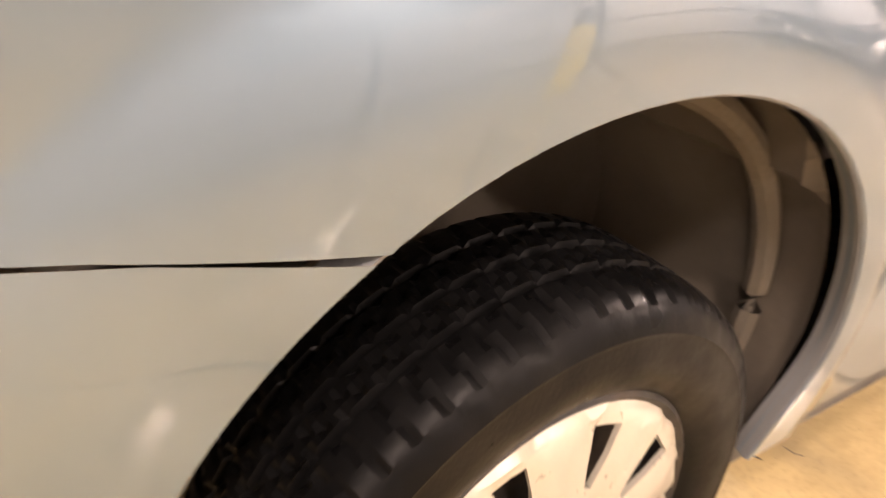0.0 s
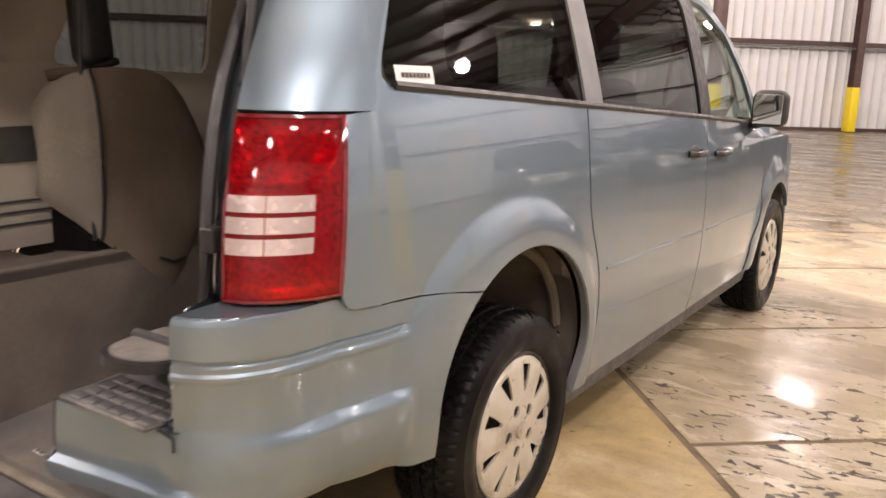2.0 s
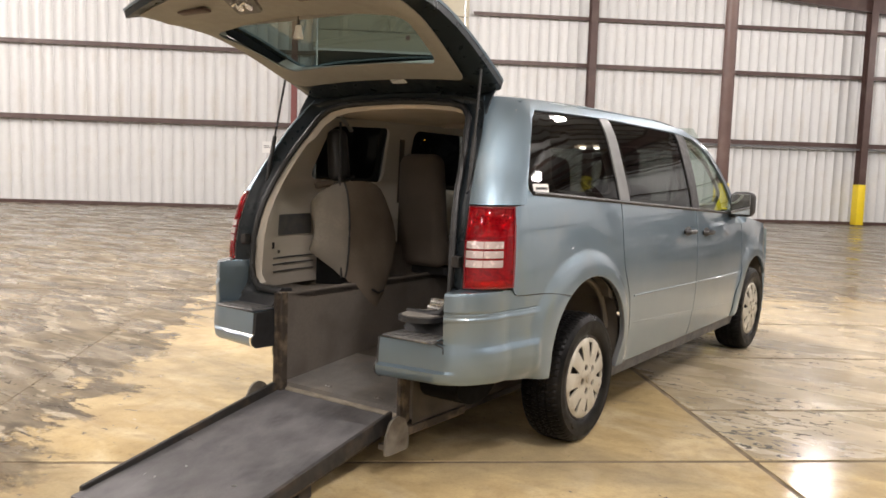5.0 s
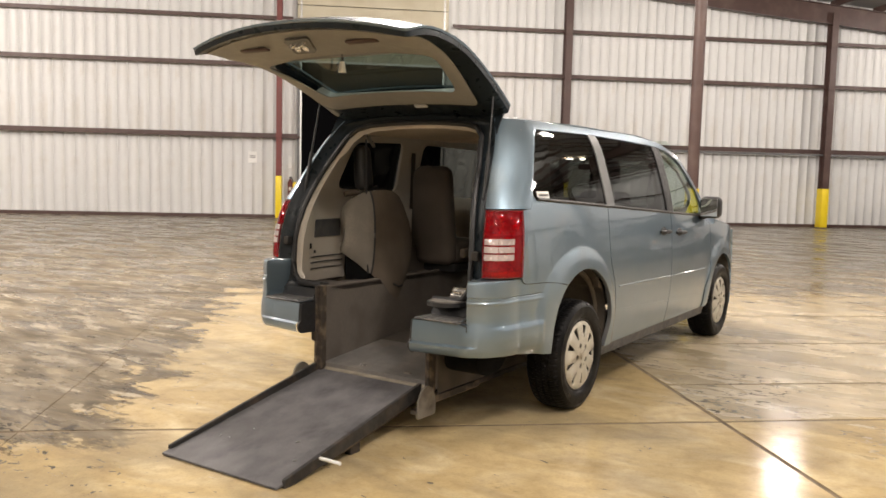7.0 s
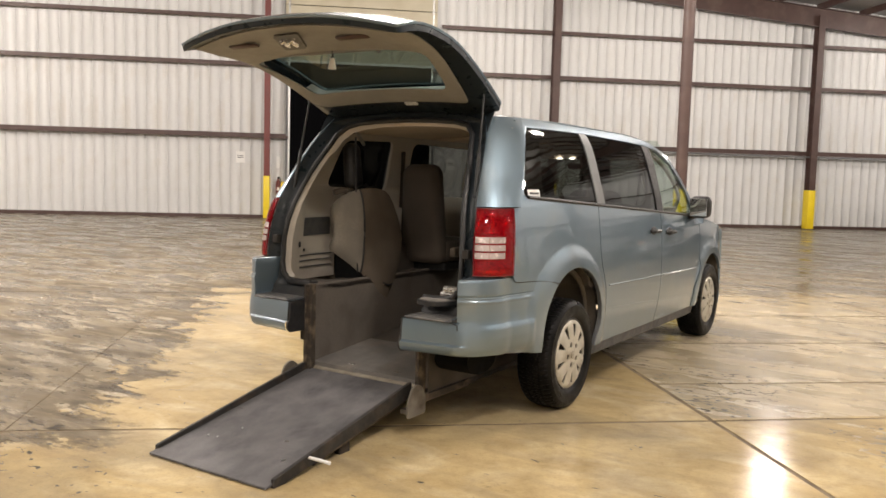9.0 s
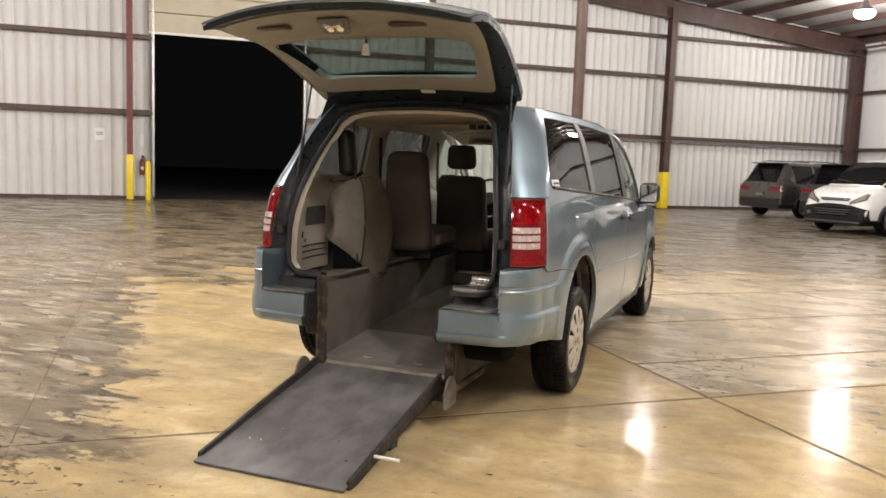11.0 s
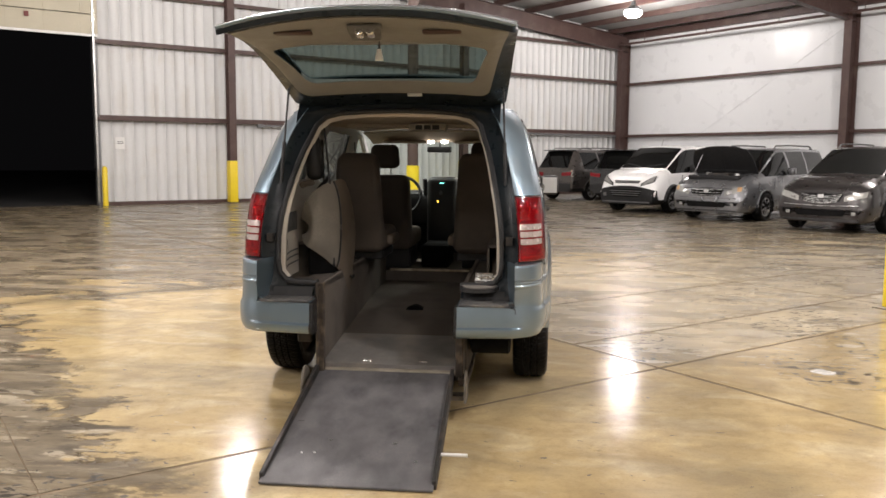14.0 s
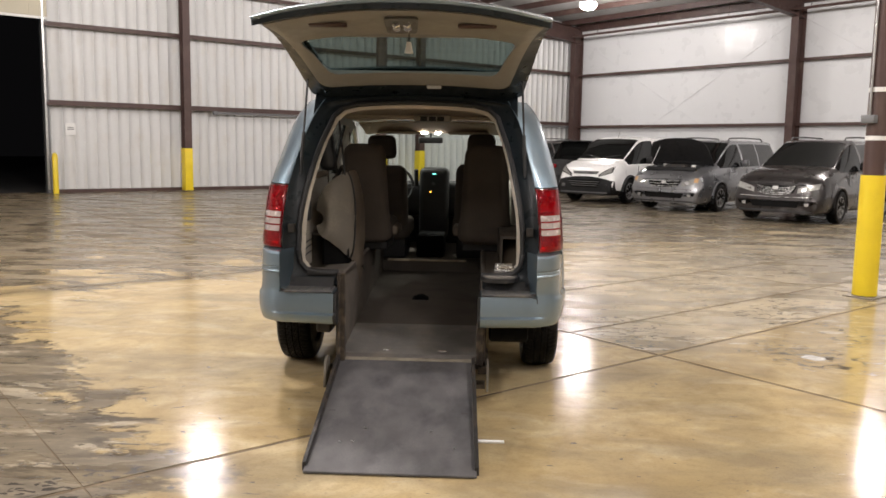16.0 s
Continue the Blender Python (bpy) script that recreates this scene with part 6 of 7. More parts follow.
part("spool", cyl((-0.05, 0.0, 0.038), (0.05, 0.0, 0.038), 0.020, 14), BRIGHT, tie)
part("lever", box(-0.03, 0.09, -0.055, -0.035, 0.03, 0.045, 0.005, 1), BRIGHT, tie)
part("webbing", box(-0.02, 0.02, 0.02, 0.16, 0.001, 0.010, 0.003, 1), GREYP, tie)


# outside small parts
def mirror():
    c = Vector((0.972, 2.47, 1.200))
    bm = box(-0.09, 0.082, -0.055, 0.075, -0.09, 0.095, 0.045, 4)
    bmesh.ops.translate(bm, vec=c, verts=bm.verts)
    tube([(0.80, 2.50, 1.125), (0.90, 2.50, 1.125), (0.96, 2.49, 1.15)], 0.028, 8, bm)
    return bm


shells = both("door_mirror", mirror, BLACK, "black door mirror")
for ob, s in zip(shells, (1, -1)):
    part("mirror_glass", box(min(s * 0.900, s * 1.038), max(s * 0.900, s * 1.038), 2.409, 2.413, 1.128, 1.275, 0.0015, 1), MIRROR, ob, "mirror glass")
p, q = inset(-0.001)(-0.50, 1.34), inset(-0.001)(-0.31, 1.34)
sticker = part("window_sticker", thicken(grid(lambda a, b: inset(0.006)(-0.520 + 0.135 * a, 1.300 + 0.040 * b), 6, 2), 0.0015), WHITEP, van, "white window sticker")
for i in range(8):
    for k in range(1):
        part("sticker_mark", thicken(grid(lambda a, b, i=i: inset(0.0035)(-0.502 + 0.0132 * i + 0.009 * a, 1.314 + 0.011 * b), 1, 1), 0.0008), BLACK, sticker)
part("fuel_door", thicken(grid(lambda a, b: Vector((-body_x(0.1 + 0.17 * a, 1.0 + 0.15 * b) - 0.002, 0.1 + 0.17 * a, 1.0 + 0.15 * b)), 4, 4), -0.004), PAINT, van)
part("bumper_scratch", tube([bumper_point(0.76, 0.640) + Vector((0.0, -0.002, 0.002)), bumper_point(0.735, 0.632) + Vector((0.0, -0.003, 0)), bumper_point(0.733, 0.605) + Vector((0, -0.003, 0))], 0.003, 5), BLACK, van, "dark bumper crack")


# ---- parked cars along the side wall ----
from mathutils.bvhtree import BVHTree
CAR_GREY = surf("dark_grey_car_paint", (0.030, 0.026, 0.026), 0.3, metal=0.5, var=0.06, scale=1.5, coat=1.0, rvar=0.05)
CAR_SILVER = surf("silver_car_paint", (0.20, 0.205, 0.215), 0.3, metal=0.7, var=0.06, scale=1.5, coat=1.0, rvar=0.05)
CAR_WHITE = surf("white_car_paint", (0.86, 0.86, 0.85), 0.3, var=0.03, scale=1.5, coat=1.0, rvar=0.05)
CAR_BROWN = surf("grey_brown_car_paint", (0.095, 0.084, 0.077), 0.3, metal=0.6, var=0.06, scale=1.5, coat=1.0, rvar=0.05)
CAR_BLACK = surf("black_car_paint", (0.018, 0.018, 0.02), 0.2, metal=0.3, var=0.1, scale=1.5, coat=1.0, rvar=0.05)
CAR_GLASS = surf("dark_car_glass", (0.006, 0.0065, 0.0065), 0.04, var=0.1, scale=2, spec=0.22, rvar=0.02)
HEADLAMP = surf("headlamp", (0.42, 0.42, 0.40), 0.15, metal=0.4, var=0.2, scale=30, coat=1.0)
AMBERLENS = surf("amber_lens", (0.46, 0.27, 0.12), 0.2, coat=1.0)
CHROME = surf("chrome", (0.36, 0.36, 0.355), 0.28, metal=1.0, var=0.05)
WHEEL_SRC = [o for o in van.children if o.name.startswith("wheel") and "housing" not in o.name and "cover" not in o.name][0]


RIM_DATA = next(o.data for o in WHEEL_SRC.children if o.name.startswith("rim"))


def alloy():
    """A light alloy wheel: rim ring, hub and seven tapered spokes."""
    bm = revolve([(0.060, 0.185), (0.095, 0.195), (0.104, 0.212), (0.098, 0.222), (0.080, 0.222)], 40)
    cyl((0.06, 0, 0), (0.098, 0, 0), 0.050, 20, 0.038, bm)
    for k in range(7):
        r = box(0.070, 0.092, -0.020, 0.020, 0.035, 0.20, 0.006, 1)
        for v in r.verts:
            v.co.x += 0.012 * (v.co.z / 0.2)
            v.co.y *= 1.25 - 2.2 * v.co.z
        bmesh.ops.rotate(r, verts=r.verts, cent=(0, 0, 0), matrix=Matrix.Rotation(2 * math.pi * k / 7, 3, "X"))
        me = bpy.data.meshes.new("spoke")
        r.to_mesh(me)
        r.free()
        bm.from_mesh(me)
        bpy.data.meshes.remove(me)
    return mesh("alloy_wheel", fix(bm), surf("alloy_silver", (0.36, 0.36, 0.36), 0.32, metal=0.7, var=0.1, scale=10))


ALLOY = alloy()


def car_loft(stations, zb, clad=False):
    """Body and glass sheets from cross sections: (y, belt z, top z, half width, half width at belt, at roof, kind)."""
    fine = []
    for i in range(len(stations) - 1):
        p0, p1, p2, p3 = (stations[max(0, min(len(stations) - 1, k))] for k in (i - 1, i, i + 1, i + 2))
        for k in range(4):
            t = k / 4
            row = []
            for c in range(6):
                m1, m2 = 0.35 * (p2[c] - p0[c]), 0.35 * (p3[c] - p1[c])
                row.append((2 * t ** 3 - 3 * t ** 2 + 1) * p1[c] + (t ** 3 - 2 * t ** 2 + t) * m1 + (-2 * t ** 3 + 3 * t ** 2) * p2[c] + (t ** 3 - t ** 2) * m2)
            fine.append((*row, p1[6]))
    fine.append(stations[-1])

    def half(st):
        y, zl, zt, w, wb, wr, _ = st
        rise = max(0.03, zt - zl)
        pts = [(w * 0.88, zb), (w * 0.955, zb + 0.05), (w * 0.985, zb + 0.13), (w, zb + 0.26), (w * 1.004, (zb + zl) / 2 + 0.08), (w * 0.5 + wb * 0.505, zl - 0.12), (wb * 1.005, zl - 0.03), (wb * 0.995, zl)]
        pts += [(wb + (wr - wb) * 0.45, zl + rise * 0.48), (wr * 1.01, zl + rise * 0.86), (wr * 0.97, zl + rise * 0.95), (wr * 0.88, zl + rise * 0.985), (wr * 0.5, zl + rise), (0, zl + rise + 0.012)]
        return [Vector((x, y, z)) for x, z in pts]

    body, pane, low = bmesh.new(), bmesh.new(), bmesh.new()
    for s0, s1 in zip(fine, fine[1:]):
        A, B = half(s0), half(s1)
        kind = s0[6]
        for sgn in (1, -1):
            for k in range(len(A) - 1):
                quad = [Vector((sgn * p.x, p.y, p.z)) for p in (A[k], B[k], B[k + 1], A[k + 1])]
                window = (kind == "cabin" and k in (7, 8)) or (kind == "front" and (k in (7, 8) or k >= 10)) or (kind == "rear" and k >= 10)
                bm = pane if window else low if clad and k < 2 else body
                vs = [bm.verts.new(p) for p in quad]
                bm.faces.new(vs if sgn > 0 else vs[::-1])
    for st in (fine[0], fine[-1]):
        P = half(st)
        bm = low if clad and st is fine[-1] else body
        bm.faces.new([bm.verts.new(p) for p in P] + [bm.verts.new((-p.x, p.y, p.z)) for p in P[-2::-1]])
    for bm in (body, pane, low):
        bmesh.ops.remove_doubles(bm, verts=bm.verts, dist=0.001)
        bmesh.ops.recalc_face_normals(bm, faces=bm.faces)
    return body, pane, low


def wrap(tree, x, z, front):
    """The place where the car's skin is met from the front (1) or from behind (-1)."""
    hit = tree.ray_cast(Vector((x, 20 * front, z)), Vector((0, -front, 0)))
    return hit[0] if hit[0] is not None else Vector((x, 0, z))


def patch(c, name, outline, material, label="", front=1, out=0.012, n=(12, 4)):
    """A lamp, grille or bumper laid on the car's skin; outline(a, b) gives x and z."""
    def f(a, b):
        x, z = outline(a, b)
        return wrap(SKIN[c.name], x, z, front) + Vector((0, front * out, 0))
    return part(name, fix(thicken(grid(f, *n), 0.012)), material, c, label)


SKIN = {}
BUMPER_BLACK = surf("matt_black_bumper", (0.010, 0.010, 0.0105), 0.6, spec=0.25)
JOINT_BLACK = surf("arch_black", (0.006, 0.006, 0.006), 0.9, spec=0.1)


def car(name, label, category, paint, stations, zb, wb, track, m, front=None, lower=None, rails=False):
    t = thing(name, label, category, m, "parked cars")
    body, pane, low = car_loft(stations, zb, bool(lower))
    co, faces = [], []
    for bm in (body, low):
        bm.verts.index_update()
        faces += [[v.index + len(co) for v in f.verts] for f in bm.faces]
        co += [v.co.copy() for v in bm.verts]
    SKIN[t.name] = BVHTree.FromPolygons(co, faces)
    b = part("body", body, paint, t, angle=0.7)
    while pane.faces:
        seen, todo = set(), [next(iter(pane.faces))]
        while todo:
            f = todo.pop()
            if f not in seen:
                seen.add(f)
                todo += [g for e in f.edges for g in e.link_faces]
        one = bmesh.new()
        at = {v: one.verts.new(v.co) for v in {v for f in seen for v in f.verts}}
        for f in seen:
            one.faces.new([at[v] for v in f.verts])
        bmesh.ops.delete(pane, geom=list(seen), context="FACES")
        part("window", one, CAR_GLASS, t, "dark glass", angle=0.7)
    pane.free()
    if not lower:
        low.free()
    wmax = max(s[3] for s in stations)
    for y in (0.0, wb):
        for s in (1, -1):
            w = new("wheel", WHEEL_SRC.data)
            w.parent = t
            w.matrix_basis = pose(s * (wmax - 0.088), y, R_TYRE, 15, 0, 0 if s > 0 else 180)
            for name, data in (("rim", RIM_DATA), ("alloy_wheel", ALLOY)):
                new(name, data).parent = w
            bm = bmesh.new()
            n = 20
            loop = [(y + 0.405 * math.cos(math.pi * (i - 2) / (n - 4)), R_TYRE + 0.405 * math.sin(math.pi * (i - 2) / (n - 4))) for i in range(2, n - 1)]
            loop = [(y + 0.405, zb - 0.01), *loop, (y - 0.405, zb - 0.01)]
            n = len(loop) - 1
            c = bm.verts.new((s * (wmax + 0.010), y, R_TYRE))
            inner = [bm.verts.new((s * (wmax + 0.010), *p)) for p in loop]
            ring_strip([(s * (wmax + 0.010), *p) for p in loop], [(s * (wmax - 0.10), *p) for p in loop], 1, bm)
            for i in range(n):
                bm.faces.new((inner[i], inner[i + 1], c))
            part("wheel_arch", fix(bm), JOINT_BLACK, t, "dark wheel arch")
            lip = tube([(s * (wmax + 0.006), *p) for p in loop[1:-1]], 0.022 if paint is not CAR_WHITE else 0.045, 6)
            part("arch_lip", lip, paint if paint is not CAR_WHITE else BLACK, t)
    if lower:
        part("lower_body", low, BUMPER_BLACK, t, "black lower body", angle=0.7)
        part("cladding", box(-wmax - 0.006, wmax + 0.006, 0.42, wb - 0.42, zb - 0.02, zb + 0.12, 0.02, 2), lower, t, "black lower cladding")
    for s in (1, -1):
        ys = next(q for q in stations if q[6] == "front")[0]
        bm = box(min(s * (wmax - 0.04), s * (wmax + 0.16)), max(s * (wmax - 0.04), s * (wmax + 0.16)), ys - 0.28, ys - 0.14, stations[len(stations) // 2][1] + 0.02, stations[len(stations) // 2][1] + 0.19, 0.04, 3)
        part("door_mirror", bm, paint if paint is not CAR_WHITE else BLACK, t)
        y0, y1 = 0.45, wb - 0.5
        for y in (y0 + 0.1, (y0 + y1) / 2 + 0.05, y1 + 0.05):
            part("door_gap", box(min(s * (wmax - 0.01), s * (wmax + 0.002)), max(s * (wmax - 0.01), s * (wmax + 0.002)), y - 0.004, y + 0.004, zb + 0.15, stations[len(stations) // 2][1] - 0.06), BLACK, t)
        for y in ((y0 + y1) / 2 - 0.08, y1 - 0.10):
            part("door_handle", box(min(s * wmax, s * (wmax + 0.025)), max(s * wmax, s * (wmax + 0.025)), y - 0.09, y + 0.05, 0.93, 0.965, 0.01, 2), paint, t)
        if rails:
            zt = max(q[2] for q in stations)
            part("roof_rail", tube([(s * 0.60, -0.3, zt - 0.02), (s * 0.60, -0.15, zt + 0.05), (s * 0.60, 1.0, zt + 0.06), (s * 0.58, 1.75, zt + 0.04), (s * 0.58, 1.85, zt - 0.04)], 0.018, 8), GREYP, t, "dark roof rail")
    return t


# (y, belt, top, half width, belt half width, roof half width, kind of the stretch ahead)
def van_stations(L, H, wb, hood=1.05, w=0.98):
    rear = [(-1.02, 0.95, 1.02, w * 0.90, w * 0.86, 0.60, "body"), (-0.98, 1.05, 1.15, w * 0.95, w * 0.93, 0.66, "rear"), (-0.72, 1.10, H - 0.10, w * 0.98, w * 0.94, 0.68, "body"), (-0.55, 1.10, H - 0.02, w, w * 0.95, 0.70, "cabin"), (0.55, 1.09, H, w, w * 0.95, 0.72, "body"), (0.62, 1.09, H, w, w * 0.95, 0.72, "cabin"), (1.55, 1.08, H - 0.01, w, w * 0.95, 0.71, "body"), (1.65, 1.08, H - 0.02, w, w * 0.95, 0.71, "cabin"), (2.02, 1.07, H - 0.07, w, w * 0.95, 0.69, "front")]
    nose = [(wb - 0.08, 1.05, hood + 0.11, w, w * 0.93, 0.78), (wb + 0.28, 1.01, hood + 0.05, w, w * 0.92, 0.75), (wb + 0.58, 0.96, hood - 0.02, w * 0.99, w * 0.91, 0.72), (wb + 0.78, 0.89, hood - 0.10, w * 0.965, w * 0.88, 0.67), (wb + 0.90, 0.79, hood - 0.20, w * 0.925, w * 0.83, 0.62), (wb + 0.965, 0.66, hood - 0.33, w * 0.87, w * 0.77, 0.56), (wb + 1.0, 0.50, 0.56, w * 0.80, w * 0.70, 0.50)]
    return rear + [(*n, "hood") for n in nose]


def facing(u, v, deg, wb):
    """A car whose front axle stands at (u, v) in the hall and that looks along deg."""
    return HALL @ Matrix.Translation((u, v, 0)) @ pose(0, 0, 0, 0, 0, deg - 90) @ Matrix.Translation((0, -wb, 0))


def backing(u, v, deg):
    return HALL @ Matrix.Translation((u, v, 0)) @ pose(0, 0, 0, 0, 0, deg - 90)


def bulge(a):
    return 1 - abs(2 * a - 1) ** 2.2


# white delivery van
wb = 3.06
st = [(-0.85, 1.05, 1.15, 0.86, 0.84, 0.66, "body"), (-0.80, 1.10, 1.72, 0.90, 0.88, 0.72, "body"), (-0.55, 1.10, 1.82, 0.915, 0.89, 0.76, "body"), (0.6, 1.10, 1.84, 0.915, 0.89, 0.77, "body"), (1.60, 1.08, 1.83, 0.915, 0.89, 0.76, "body"), (1.68, 1.08, 1.83, 0.915, 0.89, 0.76, "cabin"), (2.30, 1.08, 1.76, 0.915, 0.885, 0.71, "front"), (wb + 0.06, 1.06, 1.20, 0.915, 0.875, 0.72, "hood"), (wb + 0.36, 1.03, 1.14, 0.912, 0.86, 0.70, "hood"), (wb + 0.58, 0.98, 1.07, 0.895, 0.83, 0.66, "hood"), (wb + 0.72, 0.88, 0.96, 0.87, 0.80, 0.60, "hood"), (wb + 0.82, 0.70, 0.78, 0.83, 0.75, 0.55, "hood"), (wb + 0.87, 0.48, 0.54, 0.77, 0.69, 0.50, "hood")]
c = car("delivery_van", "white compact delivery van with black bumpers parked facing out", "van", CAR_WHITE, st, 0.24, wb, 0.80, facing(14.58, 11.02, 190, wb), lower=BLACK)
patch(c, "front_bumper", lambda a, b: ((2 * a - 1) * 0.87, 0.25 + (0.36 + 0.12 * bulge(a)) * b), BUMPER_BLACK, "black bumper", n=(24, 6))
patch(c, "lower_grille", lambda a, b: ((2 * a - 1) * (0.40 + 0.12 * b), 0.44 + 0.20 * b), JOINT_BLACK, "black hexagonal grille", out=0.02)
for k in range(3):
    patch(c, "grille_bar", lambda a, b, k=k: ((2 * a - 1) * (0.40 + 0.04 * k), 0.475 + 0.055 * k + 0.018 * b), GREYP, out=0.032, n=(10, 1))
patch(c, "lower_lip", lambda a, b: ((2 * a - 1) * 0.74, 0.285 + 0.035 * b), GREYP, out=0.022, n=(16, 1))
patch(c, "grille", lambda a, b: ((2 * a - 1) * (0.36 + 0.04 * b), 0.80 + 0.065 * b), BLACK)
patch(c, "grille_bar", lambda a, b: ((2 * a - 1) * 0.37, 0.825 + 0.014 * b), CHROME, out=0.02, n=(8, 1))
patch(c, "badge", lambda a, b: ((2 * a - 1) * 0.06, 0.81 + 0.05 * b), GREYP, out=0.028, n=(4, 2))
for s in (1, -1):
    patch(c, "headlamp_frame", lambda a, b, s=s: (s * (0.42 + 0.38 * a), 0.72 + 0.12 * a + (0.07 + 0.13 * a) * b), BLACK, "black lamp frame", out=0.006)
    patch(c, "headlamp", lambda a, b, s=s: (s * (0.47 + 0.29 * a), 0.745 + 0.12 * a + (0.04 + 0.09 * a) * b), HEADLAMP, "clear headlamp", out=0.014)
    patch(c, "fog_lamp", lambda a, b, s=s: (s * (0.60 + 0.10 * a), 0.44 + 0.09 * b), GREYP, out=0.02, n=(4, 2))
    part("wiper", tube([(s * 0.1, wb + 0.02, 1.24), (s * 0.55, wb - 0.06, 1.31)], 0.010, 6), BLACK, c)
part("antenna", cyl((0.0, 2.2, 1.80), (0.0, 2.1, 1.98), 0.006), BLACK, c)


def front_face(c, z0, h, slats, amber):
    """Grille between swept lamps, a wide intake below, and fog lamps."""
    patch(c, "grille", lambda a, b: ((2 * a - 1) * (0.36 + 0.06 * b), z0 + h * b - 0.03 * bulge(a) * (1 - b)), JOINT_BLACK)
    for k in range(slats):
        patch(c, "grille_bar", lambda a, b, k=k: ((2 * a - 1) * (0.35 + 0.06 * k / slats), z0 - 0.012 * bulge(a) + (h - 0.01) * k / max(1, slats - 1) + (0.011 if slats > 4 else 0.014) * b - (0.035 * bulge(a) if slats > 4 else 0.0)), CHROME, out=0.022, n=(10, 1))
    patch(c, "badge", lambda a, b: ((2 * a - 1) * 0.055, z0 + h * 0.45 + 0.065 * b), STEEL, out=0.034, n=(4, 3))
    for s in (1, -1):
        lamp = patch(c, "headlamp", lambda a, b, s=s: (s * (0.45 + 0.40 * a), z0 - 0.01 + 0.10 * a + (0.10 + 0.06 * a - 0.05 * a * a) * b), HEADLAMP, "clear headlamp", out=0.010)
        part("lamp_bowl", fix(thicken(grid(lambda a, b: wrap(SKIN[c.name], s * (0.52 + 0.10 * a), z0 + 0.035 + 0.07 * b, 1) + Vector((0, 0.014, 0)), 4, 4), 0.008)), CHROME, lamp, "bright lamp bowl")
        if amber:
            part("indicator", fix(thicken(grid(lambda a, b: wrap(SKIN[c.name], s * (0.74 + 0.09 * a), z0 + 0.10 + 0.10 * b, 1) + Vector((0, 0.016, 0)), 3, 3), 0.008)), AMBERLENS, lamp, "amber indicator")
        patch(c, "fog_lamp", lambda a, b, s=s: (s * (0.61 + 0.075 * a), 0.375 + 0.06 * b), STEEL, n=(4, 2))
    patch(c, "air_intake", lambda a, b: ((2 * a - 1) * (0.46 + 0.05 * b), 0.34 + 0.12 * b), JOINT_BLACK, "black air intake", n=(14, 3))
    patch(c, "bumper_lip", lambda a, b: ((2 * a - 1) * 0.76, 0.245 + 0.035 * b), BLACK, n=(16, 1))
    patch(c, "bumper_crease", lambda a, b: ((2 * a - 1) * 0.74, 0.535 + 0.012 * b + 0.02 * abs(2 * a - 1)), CHROME if slats > 4 else GREYP, out=0.008, n=(16, 1))
    patch(c, "hood_gap", lambda a, b: ((2 * a - 1) * 0.62, z0 + h + 0.035 - 0.02 * abs(2 * a - 1) + 0.008 * b), BLACK, out=0.008, n=(16, 1))


# silver minivan with its hood up
wb = 3.0
c = car("minivan", "silver minivan with its hood propped open, parked facing out", "minivan", CAR_SILVER, van_stations(5.1, 1.75, wb), 0.22, wb, 0.86, facing(14.20, 8.02, 189, wb), rails=True)
front_face(c, 0.62, 0.13, 3, True)


def raised_hood(a, b):
    x = (2 * a - 1) * (0.80 - 0.13 * b ** 3)
    return Vector((x, wb + 0.02 + 0.36 * b + 0.04 * math.sin(math.pi * b), 1.10 + 0.74 * b - 0.07 * b * b - 0.10 * b * abs(2 * a - 1) ** 2.5))


hood_up = part("open_hood", fix(thicken(grid(raised_hood, 16, 12), 0.03)), BUMPER_BLACK, c, "raised hood with a black underside")
part("hood_rib", tube([raised_hood(a, 0.12) + Vector((0, 0.03, 0)) for a in (0.15, 0.5, 0.85)] , 0.02, 6), BUMPER_BLACK, hood_up)
part("hood_rib", tube([raised_hood(0.5, b) + Vector((0, 0.03, 0)) for b in (0.1, 0.5, 0.9)], 0.02, 6), BUMPER_BLACK, hood_up)
part("engine_bay", box(-0.66, 0.66, wb + 0.10, wb + 0.74, 0.95, 1.075, 0.04, 2), BUMPER_BLACK, c, "dark engine bay")
part("engine_cover", box(-0.30, 0.25, wb + 0.20, wb + 0.55, 1.03, 1.13, 0.05, 3), DARKMETAL, c)
part("engine_part", cyl((0.30, wb + 0.35, 1.05), (0.30, wb + 0.35, 1.14), 0.07, 14), STEEL, c)
part("washer_cap", cyl((-0.45, wb + 0.40, 1.06), (-0.45, wb + 0.40, 1.12), 0.05, 12), WHITEP, c)
part("prop_rod", cyl((0.60, wb + 0.66, 0.95), (0.50, wb + 0.35, 1.55), 0.008), STEEL, c)
# dark grey minivan
wb = 3.03
c = car("minivan", "dark grey minivan parked facing out beside a silver one", "minivan", CAR_GREY, van_stations(5.1, 1.76, wb, 1.06), 0.22, wb, 0.87, facing(13.72, 4.85, 188, wb), rails=True)
front_face(c, 0.64, 0.14, 5, False)


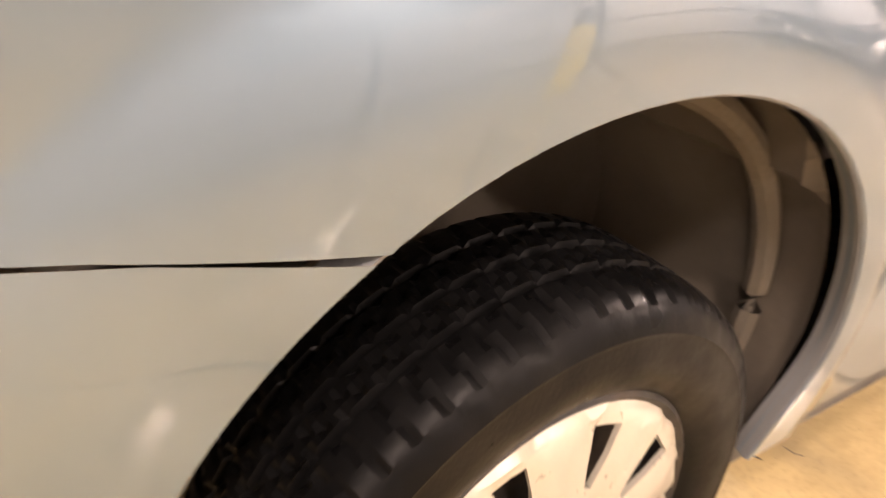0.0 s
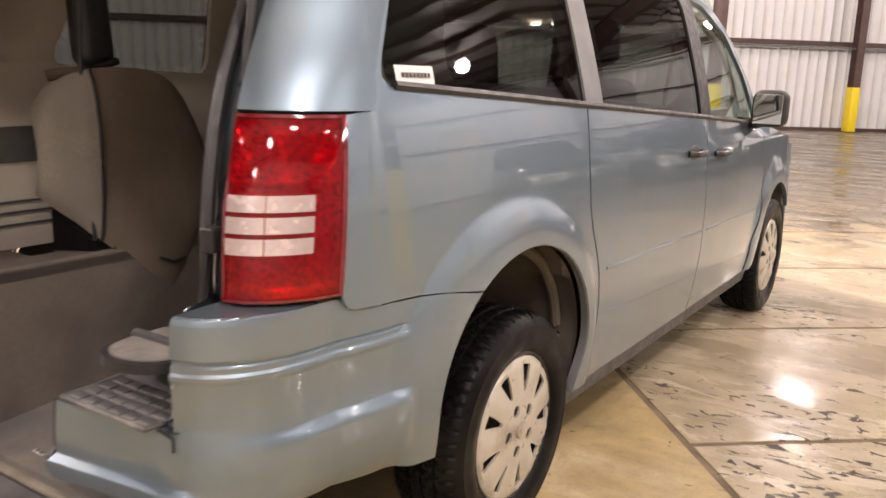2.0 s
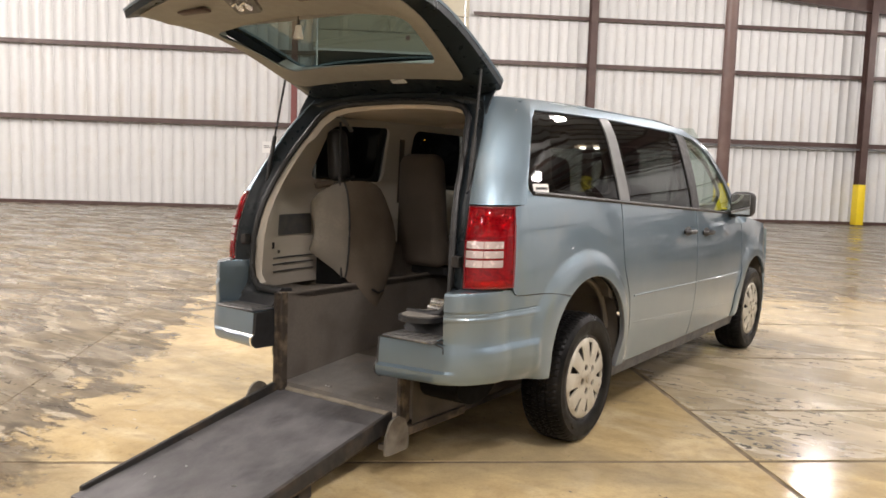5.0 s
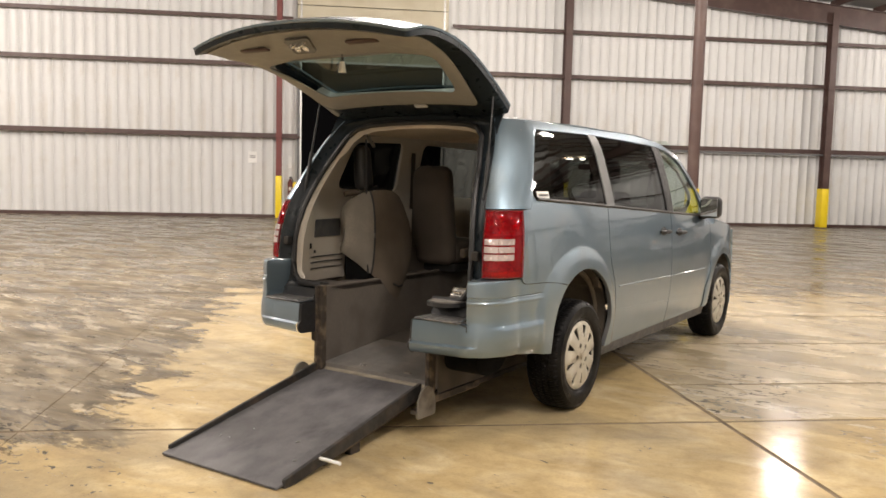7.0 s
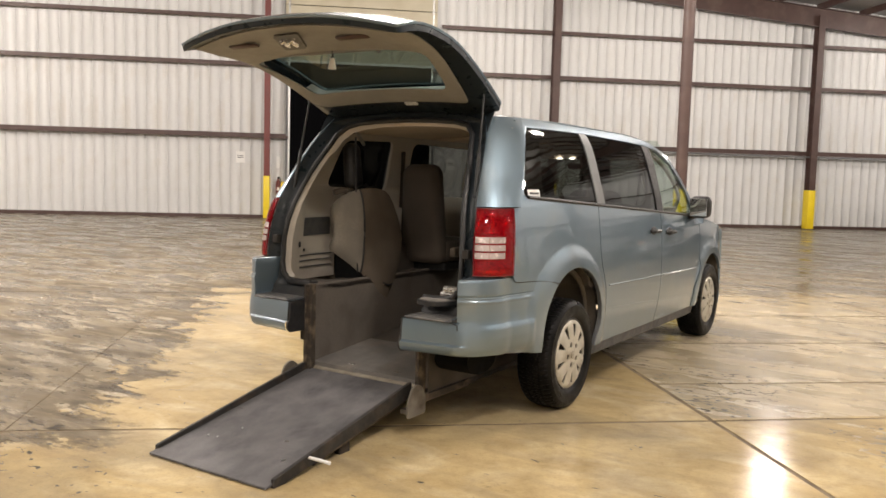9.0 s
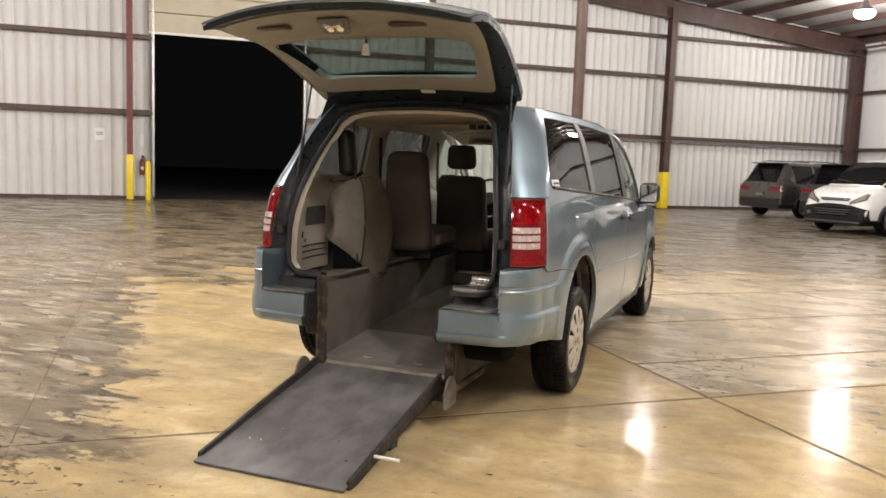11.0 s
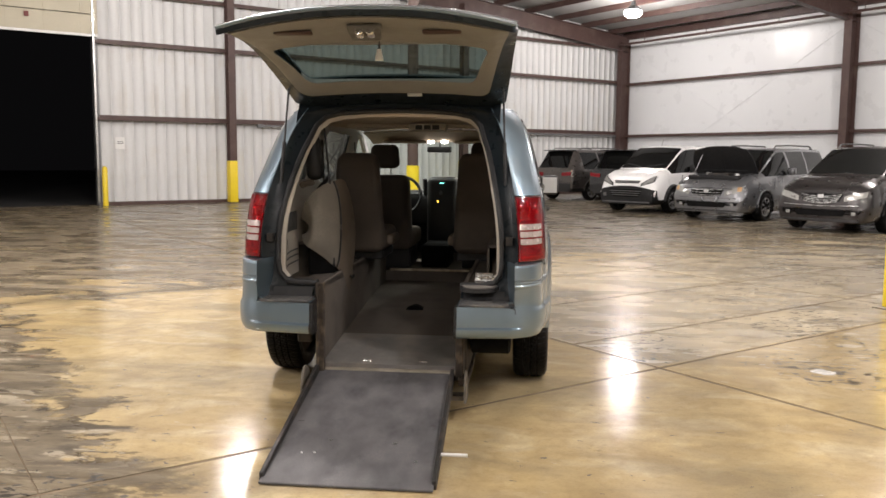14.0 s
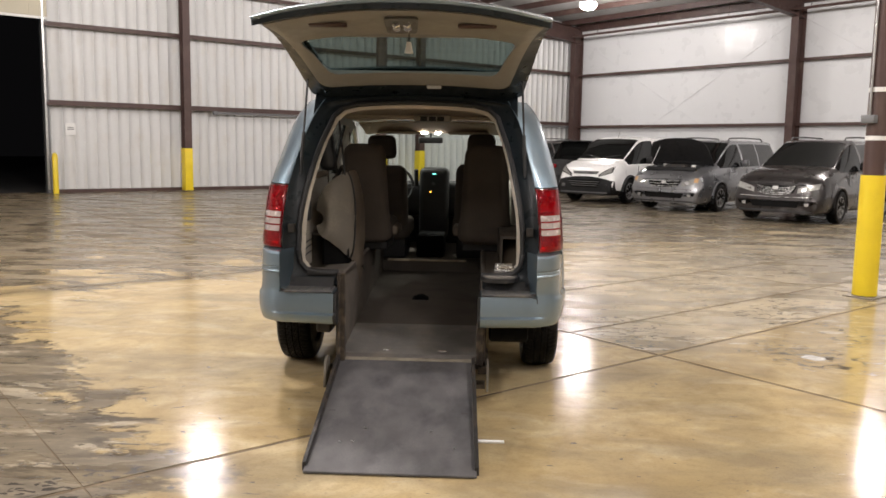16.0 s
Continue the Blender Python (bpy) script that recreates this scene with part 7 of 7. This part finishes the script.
# two sport utility cars seen from behind
def suv_stations(w=0.945, H=1.74):
    return [(-0.98, 0.86, 0.94, w * 0.90, w * 0.85, 0.62, "body"), (-0.93, 1.02, 1.12, w * 0.95, w * 0.91, 0.66, "rear"), (-0.60, 1.08, H - 0.06, w * 0.98, w * 0.92, 0.60, "body"), (-0.35, 1.08, H, w, w * 0.93, 0.62, "cabin"), (0.50, 1.06, H + 0.01, w, w * 0.93, 0.64, "body"), (0.58, 1.06, H + 0.01, w, w * 0.93, 0.64, "cabin"), (1.40, 1.04, H, w, w * 0.93, 0.64, "body"), (1.48, 1.04, H, w, w * 0.93, 0.64, "cabin"), (1.85, 1.02, H - 0.06, w, w * 0.92, 0.61, "front"), (2.55, 1.0, 1.14, w, w * 0.90, 0.66, "hood"), (3.1, 0.95, 1.06, w * 0.98, w * 0.86, 0.60, "hood"), (3.5, 0.80, 0.90, w * 0.88, w * 0.78, 0.54, "hood"), (3.62, 0.62, 0.68, w * 0.72, w * 0.66, 0.46, "hood")]


def suv(u, v, deg, paint, label, third):
    c = car("suv", label, "car", paint, suv_stations(), 0.30, 2.78, 0.83, backing(u, v, deg), lower=BLACK, rails=third)
    patch(c, "rear_bumper", lambda a, b: ((2 * a - 1) * 0.84, 0.32 + 0.28 * b), BLACK, "black lower bumper", -1, n=(16, 4))
    patch(c, "tailgate_gap", lambda a, b: ((2 * a - 1) * 0.70, 0.63 + 0.012 * b), BLACK, "", -1, n=(12, 1))
    part("spoiler", box(-0.60, 0.60, -0.80, -0.45, 1.705, 1.735, 0.012, 2), BLACK, c, "black roof spoiler")
    for s in (1, -1):
        patch(c, "tail_lamp", lambda a, b, s=s: (s * (0.42 + 0.40 * a), 0.84 + 0.12 * b + 0.03 * a), RED, "red tail lamp", -1)
    patch(c, "number_plate", lambda a, b: ((2 * a - 1) * 0.15, 0.68 + 0.09 * b), SASH, "", -1, n=(3, 2))
    return c


suv(17.45, 16.95, 6, CAR_BROWN, "grey-brown sport utility car parked with its tail to the hall", True)
suv(17.70, 14.45, 6, CAR_BLACK, "black sport utility car parked beside a white van", False)

# ---- small things on the walls ----
def wall_sign(u, z, w, h):
    t = thing("wall_sign", "small white paper notice on the ribbed wall", "sign", HALL @ Matrix.Translation((u, VW - 0.03, z)), "wall notices")
    part("sheet", box(-w / 2, w / 2, -0.006, 0.0, -h / 2, h / 2), WHITEP, t)
    for k in range(2):
        part("line_of_writing", box(-w * 0.32, w * 0.32, -0.0075, -0.006, -0.02 + 0.05 * k, 0.0 + 0.05 * k), GREYP, t)


wall_sign(3.08, 1.80, 0.27, 0.34)
wall_sign(-3.40, 1.85, 0.27, 0.34)
t = thing("fire_extinguisher", "red fire extinguisher hung beside the door", "extinguisher", HALL @ Matrix.Translation((-2.25, VW - 0.12, 0.72)))
bm = revolve([(0, 0), (0, 0.075), (0.38, 0.078), (0.44, 0.05), (0.46, 0.025), (0.50, 0.02), (0.50, 0)], 24)
for w in bm.verts:
    w.co = Vector((w.co.y, w.co.z, w.co.x))
part("cylinder", bm, REDPRIMER, t)
part("valve", box(-0.03, 0.05, -0.02, 0.02, 0.50, 0.56, 0.006, 1), BLACK, t)
part("hose", tube([(0.04, -0.03, 0.53), (0.10, -0.04, 0.40), (0.09, -0.04, 0.15)], 0.012, 8), BLACK, t)
part("label", box(-0.04, 0.04, -0.082, -0.074, 0.14, 0.24), WHITEP, t)
t = thing("wall_notice_strip", "narrow white notice above the extinguisher", "sign", HALL @ Matrix.Translation((-2.27, VW - 0.03, 1.72)))
part("sheet", box(-0.05, 0.05, -0.006, 0, -0.18, 0.18), WHITEP, t)
t = thing("conduit", "pale metal conduit running along the wall girt", "pipe", HALL, kind="structure")
part("pipe", tube([(7.35, VW - 0.30, 2.40), (15.0, VW - 0.30, 2.40), (UR - 0.6, VW - 0.30, 2.40)], 0.030, 10), SASH, t)
part("end_box", box(7.2, 7.36, VW - 0.36, VW - 0.24, 2.34, 2.46, 0.01, 1), SASH, t)
t = thing("sprinkler_pipe", "dark sprinkler pipe hung under the eave", "pipe", HALL, kind="structure")
part("pipe", tube([(UR - 0.9, VS + 1, 6.12), (UR - 0.9, VW - 0.6, 6.12)], 0.045, 10), BROWN, t)
for k in range(9):
    v = VW - 2.0 - 3.0 * k
    part("hanger", cyl((UR - 0.9, v, 6.12), (UR - 0.9, v, 6.75), 0.012, 8), BROWN, t)
